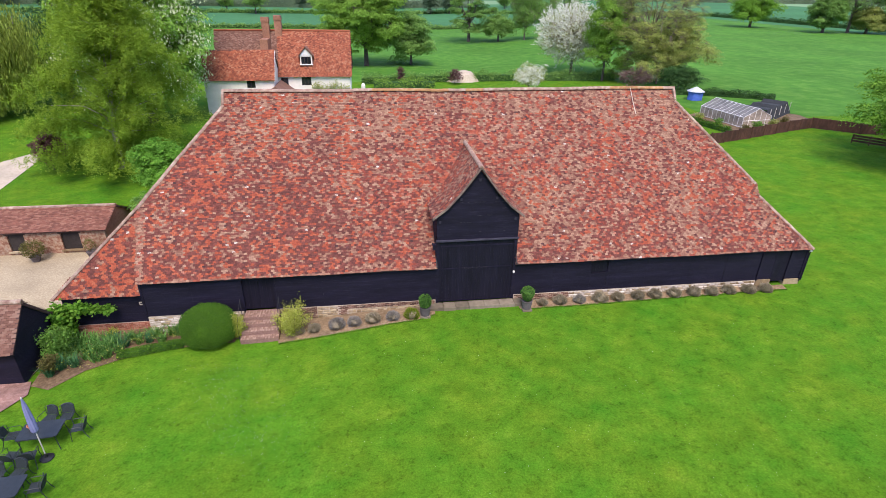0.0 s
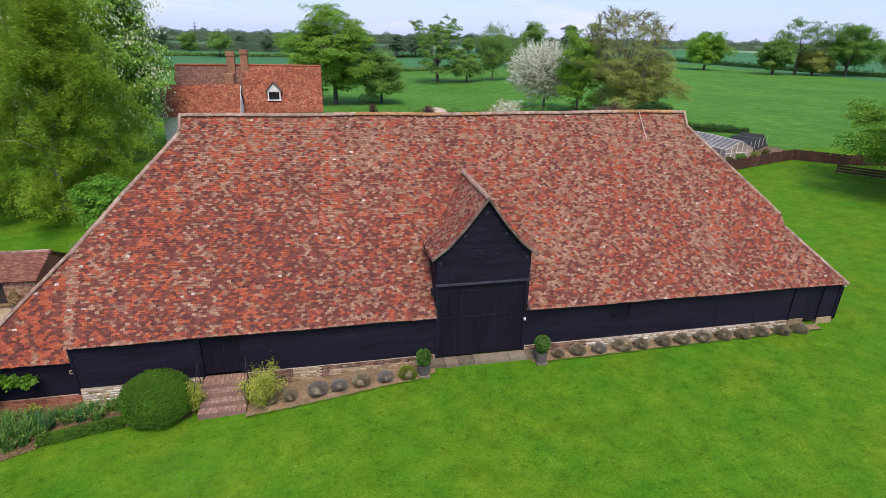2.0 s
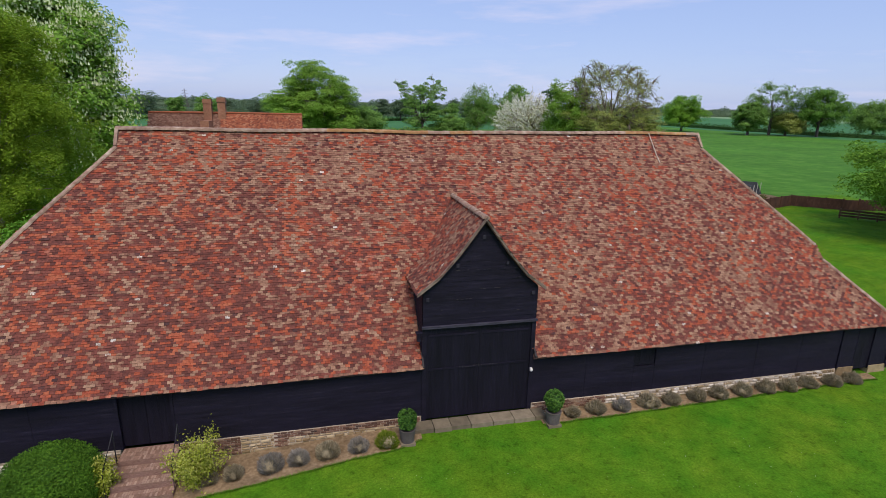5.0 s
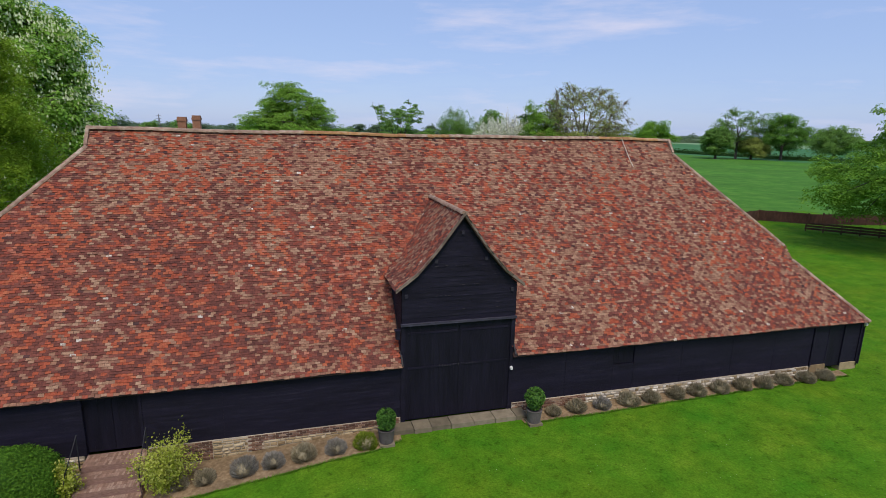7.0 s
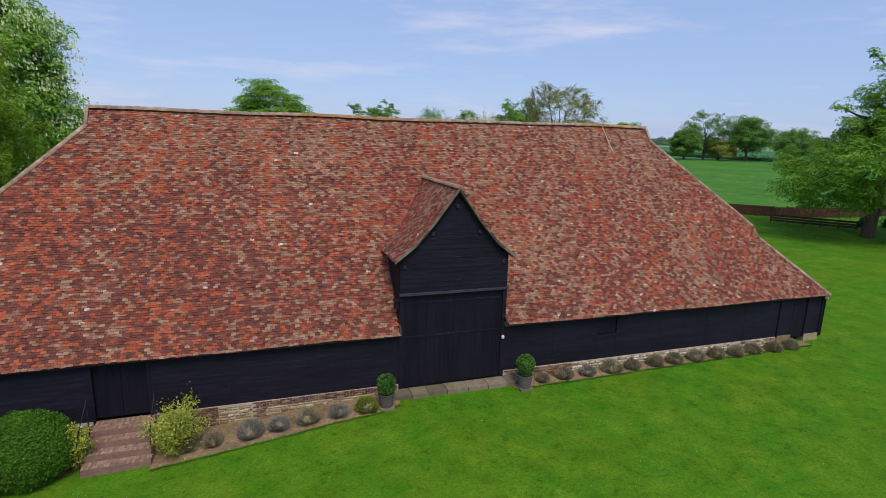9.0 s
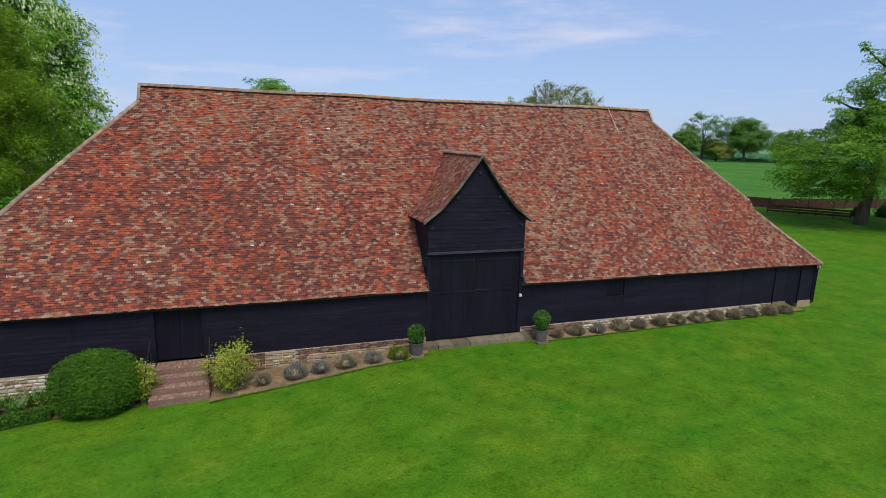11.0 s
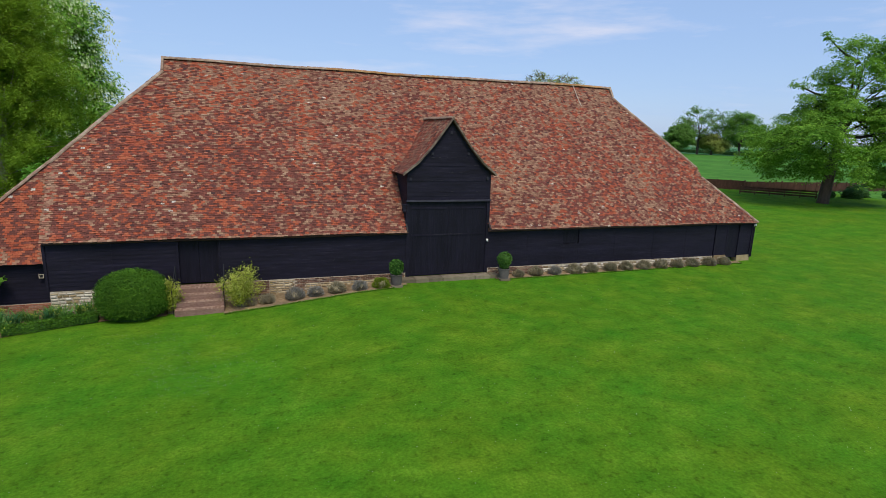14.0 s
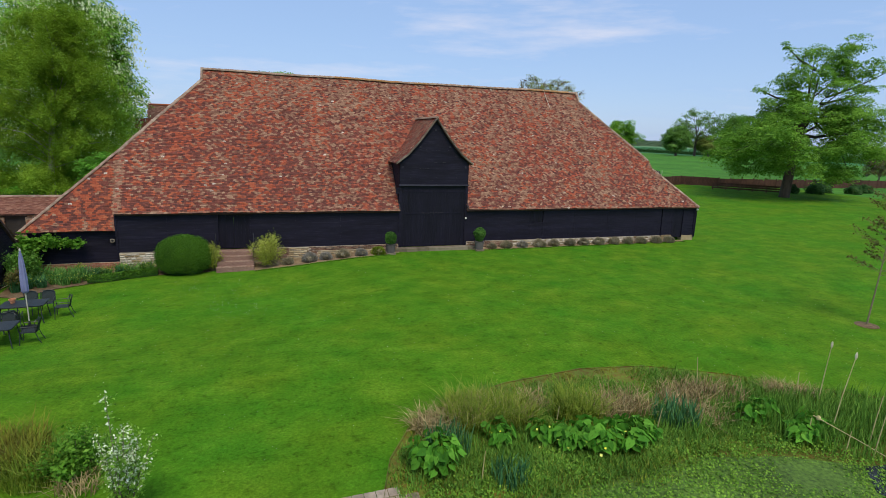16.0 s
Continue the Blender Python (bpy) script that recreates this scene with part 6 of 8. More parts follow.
pier = tagged(hold("brick_pier", -20.9, 13.6, -0.85), "square red brick gate pier behind the barn", "pier")
part("shaft", Shape().box((-0.27, -0.27, 0), (0.27, 0.27, 2.75)), M_CHIM, pier)
part("cap", Shape().box((-0.34, -0.34, 2.75), (0.34, 0.34, 2.87)), M_FLAG, pier)
for x, y, r, h, sd in ((-27.0, 9.2, 0.75, 1.15, 81), (-23.8, 9.6, 0.4, 1.0, 82)):
    tub = hold("yard_pot", x, y, ground_z(x, y))
    part("pot", Shape().lathe([(0.2, 0.0), (0.30, 0.36), (0.33, 0.36), (0.33, 0.42), (0.27, 0.42), (0.01, 0.40)], 18), M_POT, tub)
    rs_ = np.random.RandomState(sd)
    cnt = 1700 if r > 0.5 else 350
    pos = unit(rs_, cnt) * np.array([r, r, h * 0.5]) * rs_.uniform(0.55, 1.0, (cnt, 1)) + np.array([0, 0, 0.45 + h * 0.42])
    part("foliage", cards("foliage", leaf_faces(rs_, pos, 0.09), cnt, L_BROWNBUSH), None, tub)
    tagged(tub, "dark pot with an olive-brown shrub on the gravel" if r > 0.5 else "dark pot with a thin young shrub on the gravel", "potted shrub")
post = tagged(hold("gate_post", -22.6, 4.0, ground_z(-22.6, 4.0)), "thin dark iron post on the gravel", "post")
part("shaft", Shape().tube([(0, 0, 0), (-0.02, 0, 0.95)], 0.03, 8), M_IRON, post)

# ---- the farmhouse ----
house = tagged(hold("house", -16, 55, 0.3), "cream rendered farmhouse with red tiled roofs and brick chimneys", "house")
inv_h = Matrix.Translation((16, -55, -0.3))


def hpart(name, shape, material, label="", parent=None):
    shape.v = [tuple(inv_h @ Vector(p)) for p in shape.v]
    return part(name, shape, material, parent or house, label)


def hslope(ring, material, seed, label=""):
    ring = [inv_h @ p for p in ring]
    return tiled_slope(house, "roof_slope", ring, material, seed, 0.15, 0.22, label)


hpart("main_wall", Shape().box((-25.3, 53.7, 0), (-7.5, 60.6, 4.35)), M_RENDER)
hpart("gable_wall", Shape().prism([(-7.5, 53.7, 4.35), (-7.5, 60.6, 4.35), (-7.5, 57.2, 9.6)], (-0.2, 0, 0)), M_RENDER)
hpart("gable_wall", Shape().prism([(-25.1, 53.7, 4.35), (-25.1, 60.6, 4.35), (-25.1, 57.2, 9.6)], (-0.2, 0, 0)), M_RENDER)
hslope([V((-17.2, 53.35, 4.18)), V((-7.25, 53.35, 4.18)), V((-7.25, 57.2, 9.78)), V((-17.2, 57.2, 9.78))], M_ROOFB, 41, "bright red tiled slope")
hslope([V((-25.55, 53.35, 4.18)), V((-17.2, 53.35, 4.18)), V((-17.2, 57.2, 9.74)), V((-25.55, 57.2, 9.74))], M_ROOFC, 42, "dull brown tiled slope")
hslope([V((-7.25, 61.0, 4.18)), V((-25.55, 61.0, 4.18)), V((-25.55, 57.2, 9.76)), V((-7.25, 57.2, 9.76))], M_ROOFC, 43)
hpart("ridge", Shape().tube([(-25.6, 57.2, 9.78), (-16.3, 57.2, 9.84), (-7.2, 57.2, 9.78)], 0.14, 8), M_ROOFB)
hpart("low_wing", Shape().prism([(-26.0, 49.7, 0), (-26.0, 54, 0), (-26.0, 54, 5.4), (-26.0, 52, 7.5), (-26.0, 49.7, 4.45)], (8.75, 0, 0)), M_RENDER)
hslope([V((-26.3, 49.35, 4.28)), V((-17.15, 49.35, 4.32)), V((-17.15, 52.0, 7.74)), V((-26.2, 52.0, 7.74))], M_ROOFB, 44, "bright red tiled slope")
hslope([V((-17.15, 54.6, 4.6)), V((-26.2, 54.6, 4.6)), V((-26.2, 52.0, 7.74)), V((-17.15, 52.0, 7.74))], M_ROOFC, 45)
hpart("bargeboard", Shape().prism([(-17.12, 49.4, 4.30), (-17.12, 52.0, 7.70), (-17.12, 52.0, 7.45), (-17.12, 49.4, 4.05)], (0.08, 0, 0)), M_WHITE)
porch_h = hpart("porch", Shape().box((-18.4, 48.0, 0), (-15.4, 53.5, 2.6)), M_RENDER)
hpart("porch_roof", Shape().prism([(-18.6, 47.8, 2.55), (-15.2, 47.8, 2.55), (-16.9, 47.8, 3.75)], (0, 5.7, 0)), M_ROOFC, "", house)
for x0, x1, y0, y1, zt in ((-19.1, -18.15, 56.4, 57.3, 11.5), (-17.45, -16.55, 56.7, 57.7, 11.72)):
    ch_ = hpart("chimney", Shape().box((x0, y0, 6.5), (x1, y1, zt - 0.35)).box((x0 - 0.07, y0 - 0.07, zt - 0.55), (x1 + 0.07, y1 + 0.07, zt - 0.3)).box((x0 - 0.02, y0 - 0.02, zt - 0.3), (x1 + 0.02, y1 + 0.02, zt)), M_CHIM, "tall brick chimney stack")
hpart("chimney_breast", Shape().box((-19.1, 53.6, 4.0), (-18.1, 56.5, 8.9)), M_CHIM)


def hwindow(x0, x1, z0, z1, y, lights):
    w_ = hpart("window", Shape().box((x0, y - 0.03, z0), (x1, y + 0.06, z1)), M_SOOT)
    n_ = lights
    for i in range(n_):
        a = x0 + (x1 - x0) * i / n_ + 0.06
        b = x0 + (x1 - x0) * (i + 1) / n_ - 0.06
        hpart("pane", Shape().box((a, y - 0.045, z0 + 0.08), (b, y - 0.032, z1 - 0.08)), M_GLASSY, "", w_)
    return w_


hwindow(-14.15, -12.85, 3.0, 4.05, 53.7, 3)
hwindow(-16.9, -15.95, 2.8, 4.0, 53.7, 2)
hwindow(-20.7, -19.65, 3.35, 4.3, 49.7, 2)
dorm = hpart("dormer", Shape().box((-14.15, 54.15, 5.6), (-12.55, 56.0, 6.85)), M_RENDER)
hpart("pediment", Shape().prism([(-14.2, 54.12, 6.85), (-12.5, 54.12, 6.85), (-13.35, 54.12, 7.75)], (0, 2.2, 0)), M_WHITE, "white dormer pediment")
for sd in (-1, 1):
    ring = [V((-13.35 + sd * 1.05, 53.9, 6.72)), V((-13.35 + sd * 1.05, 56.2, 6.72)), V((-13.35, 56.6, 7.9)), V((-13.35, 53.9, 7.9))]
    hpart("dormer_slope", Shape().prism(ring, (0, 0, 0.08)), M_ROOFC)
hwindow(-14.0, -12.7, 5.75, 6.7, 54.15, 3)
hpart("dormer_sill", Shape().box((-14.25, 54.0, 5.6), (-12.45, 54.16, 5.72)), M_WHITE)
# climber on the house wall
rsw = np.random.RandomState(55)
wis = hold("wall_climber", -10.2, 53.5, 0.3)
t_ = rsw.uniform(-2.6, 2.6, 900)
wp = np.stack([t_, rsw.uniform(-0.25, 0.05, 900), 2.2 + rsw.normal(size=900) * 0.45 + 0.25 * np.sin(t_ * 2.5)], 1)
part("foliage", cards("foliage", leaf_faces(rsw, wp, 0.2), 900, L_OLIVE), None, wis)
part("stem", Shape().tube([(-0.5, -0.05, 0), (-0.4, -0.1, 1.4), (-2.3, -0.1, 2.4)], [0.06, 0.05, 0.02], 6).tube([(-0.4, -0.1, 1.4), (2.3, -0.1, 2.3)], [0.05, 0.02], 6), M_TWIG, wis)
tagged(wis, "sparse climber trained along the cream house wall", "climber")

# ---- trees ----
def birch(x, y, h, seed, label):
    """A weeping birch: limbs that rise and arch over, each a plume of fine hanging leaves, with dark gaps between."""
    rs = np.random.RandomState(seed)
    z = ground_z(x, y)
    top = hold("birch", x, y, z)
    wood = Shape().tube([(0, 0, -0.2), (0.15, 0, 3), (0.7, 0.1, 8), (1.3, 0, 13), (1.9, 0, h - 1.2)], [0.34, 0.27, 0.20, 0.10, 0.02], 10)
    part("trunk", wood, M_BIRCHBARK, top, smooth=True)
    mid = np.array([0.8, 0.0, 8.0])
    spots, size, ways = [], [], []
    for i in range(104):
        t = (i + rs.uniform(0, 1)) / 104
        z0 = 0.9 + (h - 2.4) * t ** 1.15
        a = i * 2.399 + rs.uniform(-0.4, 0.4)
        d = Vector((math.cos(a), math.sin(a), 0))
        reach = (8.0 * (1 - t) ** 0.58 + 1.1) * rs.uniform(0.70, 1.08) * (1.0 if t > 0.16 else 0.86)
        s0 = Vector((0.1 + 1.9 * t ** 1.15, 0, z0))
        rise = reach * (0.04 + 0.30 * sstep(0.0, 0.4, t)) * rs.uniform(0.8, 1.9)
        pts = [s0, s0 + d * reach * 0.35 + Vector((0, 0, rise * 0.8)), s0 + d * reach * 0.72 + Vector((0, 0, rise * 1.02)), s0 + d * reach + Vector((0, 0, rise * 0.55))]
        r = 0.075 * (1 - 0.6 * t)
        if i % 2 == 0 and t > 0.16:
            part("limb", Shape().tube(pts[:3], [r, r * 0.7, r * 0.25], 6, cap=False), M_BIRCHBARK, top)
        P = np.array([list(p) for p in pts])
        for u in np.linspace(0.05, 1.0, int(7 + reach * 1.6)):
            k = min(2, int(u * 3))
            f = u * 3 - k
            spots.append(P[k] * (1 - f) + P[k + 1] * f + rs.normal(size=3) * np.array([0.28, 0.28, 0.18]))
            size.append((0.45 + 0.55 * math.sin(u * 2.6)) * rs.uniform(0.7, 1.2))
    spots, size = np.array(spots), np.array(size)
    n = 250000
    k = rs.choice(len(spots), n, p=size ** 2 / (size ** 2).sum())
    strand = rs.randint(0, 9, n)
    sway = rs.normal(size=(len(spots), 9, 3)) * np.array([0.46, 0.46, 0.30])
    hang = rs.uniform(0, 1, n) ** 1.25
    pos = spots[k] + sway[k, strand] * size[k][:, None] + rs.normal(size=(n, 3)) * 0.11
    pos[:, 2] -= hang * 1.05 * size[k] * (0.4 + 0.12 * strand)
    keep = pos[:, 2] > 0.95 + 0.4 * np.sin(pos[:, 0] * 1.3)
    pos, hang = pos[keep], hang[keep]
    away = pos - mid
    away /= np.linalg.norm(away, axis=1, keepdims=True)
    part("crown", cards("crown", leaf_faces(rs, pos, 0.15, aspect=0.55, up=1.3, droop=0.1, out=away * 0.25), len(pos), L_BIRCH), None, top)
    return tagged(top, label, "tree")


birch(-28.9, 28.2, 18.3, 3, "large weeping green birch on the lawn by the drive")
tree("chestnut", "tall horse chestnut in white candle blossom", -31.7, 46.0, 24.5, 7.6, 8.4, base=0.01, seed=4, leaf=L_CHEST, n=60000, size=0.52, clumps=140, clump=2.1, trunk=0.5,
     hollow=0.6, extra=("blossom", L_CANDLE, 32000, 0.33, 0.35), lobes=0.06, limb_count=20)
tree("willow", "yellow-green weeping willow beside the drive", -52.5, 50.0, 17.0, 8.5, 8.0, base=0.08, seed=5, leaf=L_WILLOW, n=30000, size=0.7, aspect=0.2, clumps=60, clump=2.0, trunk=0.45, droop=2.4, hollow=0.45)
tree("willow", "yellow-green weeping willow beside the drive", -62.0, 62.0, 16.0, 9.0, 8.0, base=0.08, seed=6, leaf=L_WILLOW, n=16000, size=0.8, aspect=0.22, clumps=50, clump=2.2, trunk=0.45, droop=1.5, hollow=0.45)
tree("dark_tree", "dark leafy tree behind the willow", -48.0, 62.0, 14.0, 7.0, base=0.08, seed=7, leaf=L_DARK, n=9000, size=0.6, clumps=30)
tree("purple_shrub", "dark purple-leaved shrub beside the drive", -35.0, 28.4, 3.8, 1.7, base=0.12, seed=8, leaf=L_PURPLE, n=3000, size=0.22, clumps=22, clump=0.55, trunk=0.08, category="shrub")
tree("lime_sapling", "bushy bright green young tree behind the barn", -21.6, 19.0, 5.8, 2.7, 2.4, base=0.06, seed=9, leaf=L_SAPLING, n=13000, size=0.24, clumps=40, clump=0.75, trunk=0.1)
tree("elder_bush", "green bush beside the brick pier", -21.8, 14.8, 2.4, 1.5, base=0.06, seed=10, leaf=L_MID, n=2500, size=0.2, clumps=18, clump=0.5, trunk=0.06, category="bush")
tree("field_tree", "broad fresh green tree beyond the garden", -5.0, 98.0, 18.9, 10.2, 9.0, base=0.06, seed=11, leaf=L_LIGHT, n=40000, size=0.46, clumps=80, clump=1.9, trunk=0.5, hollow=0.5, limb_count=26, squash=0.5)
tree("field_tree", "dark green round tree beyond the garden", 4.9, 100.0, 11.5, 5.6, base=0.03, seed=12, leaf=L_MID, n=15000, size=0.5, clumps=44, clump=1.5, trunk=0.3)
tree("oak_in_meadow", "open-crowned oak standing in the meadow", 27.8, 154.0, 20.6, 10.0, base=0.12, seed=13, leaf=L_MID, n=14000, size=0.5, clumps=34, clump=1.35, trunk=0.5, hollow=0.55, limb_count=26, twigs=60, lobes=0.22, squash=0.5)
tree("oak_in_meadow", "low spreading green tree in the meadow", 36.5, 150.0, 9.0, 5.5, base=0.08, seed=14, leaf=L_MID, n=6000, size=0.6, clumps=28, clump=1.4, trunk=0.3)
tree("willow_clump", "upright soft green willow clump in the meadow", 45.5, 152.0, 17.5, 6.8, base=0.02, seed=15, leaf=L_MID, n=15000, size=0.5, aspect=0.3, droop=0.4, clumps=60, clump=1.3, trunk=0.25, hollow=0.25, twigs=90, limb_count=30, squash=1.6, bark=M_TWIG)
tree("willow_clump", "upright soft green willow clump in the meadow", 53.8, 154.0, 15.5, 5.4, base=0.02, seed=16, leaf=L_MID, n=6000, size=0.45, aspect=0.3, droop=0.4, clumps=40, clump=1.1, trunk=0.22, hollow=0.25, twigs=100, limb_count=30, squash=1.6, bark=M_TWIG)
tree("round_tree", "dark green round tree in the far meadow", 78.0, 205.0, 21.0, 6.0, base=0.15, seed=17, leaf=L_MID, n=6000, size=0.8, clumps=30, clump=1.8, trunk=0.4)
tree("round_tree", "dark green conifer-like tree in the far meadow", 100.0, 215.0, 20.0, 4.5, base=0.1, seed=171, leaf=L_DARK, n=4500, size=0.8, clumps=26, clump=1.6, trunk=0.4)

def blossom_tree(x, y, h, r, seed, label):
    """An oval crown of straight shoots, each set with white blossom along its length, and young leaves between them."""
    rs = np.random.RandomState(seed)
    top = hold("blossom_tree", x, y, ground_z(x, y))
    c = np.array([0, 0, h * 0.54])
    axis = np.array([r, r * 0.95, h * 0.46])
    n = 2300
    d = unit(rs, n)
    d[:, 2] += 0.10
    root = c + d * axis * rs.uniform(0.30, 0.86, (n, 1))
    way = d * np.array([1, 1, 0.7]) + np.array([0, 0, 0.45]) + rs.normal(size=(n, 3)) * 0.28
    way /= np.linalg.norm(way, axis=1, keepdims=True)
    ln = rs.uniform(1.0, 2.4, (n, 1))
    wood = Shape().tube([(0, 0, -0.2), (0.1, 0, h * 0.2), (0, 0, h * 0.55)], [0.30, 0.22, 0.10], 9)
    part("trunk", wood, M_BARK, top, smooth=True)
    shoots = Shape()
    for i in range(0, n, 3):
        a, b = Vector(root[i]), Vector(root[i] + way[i] * ln[i])
        shoots.tube([Vector(c).lerp(a, 0.3), a, b], [0.05, 0.03, 0.008], 3, cap=False)
    part("branchwork", shoots, M_TWIG, top)["kind"] = "stuff"
    per = 19
    t = rs.uniform(0.05, 1.0, (n, per, 1))
    pos = (root[:, None] + way[:, None] * ln[:, None] * t + rs.normal(size=(n, per, 3)) * 0.075).reshape(-1, 3)
    v = leaf_faces(rs, pos, 0.20, aspect=0.8, up=0.2)
    part("blossom", leaf_mesh("blossom", v, L_SPRAY, True), None, top, "white blossom along straight shoots")
    pos = c + unit(rs, 7000) * axis * rs.uniform(0.35, 0.97, (7000, 1))
    part("leaves", leaf_mesh("leaves", leaf_faces(rs, pos, 0.30, aspect=0.5), L_OLIVE, True), None, top)
    return tagged(top, label, "tree")


blossom_tree(35.4, 82.0, 12.8, 8.2, 18, "round tree covered in white blossom")
tree("spring_tree", "light green feathery tree behind the barn", 37.6, 71.5, 16.5, 5.4, base=0.04, seed=19, leaf=L_LIGHT, n=17000, size=0.36, clumps=60, clump=1.0, trunk=0.22, hollow=0.3, limb_count=24, squash=1.0)
tree("budding_tree", "tall grey-twigged tree just coming into leaf", 44.6, 69.5, 19.3, 8.6, base=0.24, seed=20, leaf=L_BUD, n=23000, size=0.22, clumps=150, clump=0.95, trunk=0.34, bark=M_TWIG, hollow=0.55, limb_count=40, twigs=330, lobes=0.08)
tree("sallow", "wide olive-brown budding thicket behind the barn", 45.5, 66.5, 11.5, 9.6, 5.5, base=0.02, seed=21, leaf=L_OLIVE, n=26000, size=0.30, clumps=120, clump=1.0, trunk=0.15, hollow=0.3, limb_count=40, twigs=200, bark=M_TWIG, lobes=0.2)
tree("red_sallow", "bare reddish budding bush in the garden hedge", 38.5, 61.0, 4.2, 3.2, base=0.03, seed=22, leaf=L_PURPLE, n=1500, size=0.22, clumps=30, clump=0.8, trunk=0.08, bark=M_TWIG, twigs=90, limb_count=24, category="bush")
tree("dark_bush", "dark evergreen bush at the garden edge", 46.0, 60.0, 4.2, 3.6, base=0.02, seed=23, leaf=L_DARK, n=6500, size=0.3, clumps=34, clump=1.0, trunk=0.1, category="bush")
tree("pear_tree", "small tree in pale blossom behind the ridge", 21.0, 62.0, 5.2, 3.0, base=0.15, seed=24, leaf=L_SPRAY, n=2500, size=0.28, clumps=30, clump=0.8, trunk=0.1, extra=("leaves", L_OLIVE, 1800, 0.3, 0.5))
tree("cypress", "small dark purple upright shrub in the garden", 0.8, 72.0, 3.6, 0.8, base=0.04, seed=25, leaf=L_PURPLE, n=1500, size=0.2, clumps=20, clump=0.4, trunk=0.06, category="shrub")
tree("purple_shrub", "round dark purple shrub in the garden", 10.5, 73.0, 2.9, 1.5, base=0.05, seed=26, leaf=L_PURPLE, n=1800, size=0.2, clumps=20, clump=0.5, trunk=0.06, category="shrub")
for i, (x, y, h, r, sd, lf, b) in enumerate(((174.0, 222.0, 18.0, 10.0, 27, L_OAK, 0.05), (196.5, 190.5, 24.5, 12.0, 28, L_MID, 0.22), (213.0, 181.0, 22.3, 11.4, 29, L_LIME, 0.12),
                                        (184.0, 189.5, 15.5, 7.8, 30, L_MID, 0.08), (202.0, 187.0, 10.5, 7.5, 31, L_OLIVE, 0.05), (243.0, 179.5, 17.0, 12.0, 32, L_MID, 0.05))):
    tree("hedgerow_tree", ("dense round green hedgerow tree", "tall open hedgerow oak just in leaf", "broad dark green hedgerow tree", "small rounded hedgerow tree", "low olive hedgerow tree", "wide green hedgerow tree")[i] + " at the field edge",
         x, y, h, r, base=b, seed=sd, leaf=lf, n=17000 if i != 1 else 6500, size=0.72 if i != 1 else 0.6, clumps=50, clump=r * (0.20 if i != 1 else 0.13), trunk=0.6, hollow=0.5, limb_count=24, twigs=120 if i == 1 else 0, squash=0.85, lobes=0.08)
# the great oak by the fence
M_OAKBARK = mat("oak_bark", [(0.3, (0.035, 0.028, 0.022)), (0.7, (0.075, 0.06, 0.048))], scale=5, bump=0.8, bscale=16, stretch=(1, 1, 0.3))


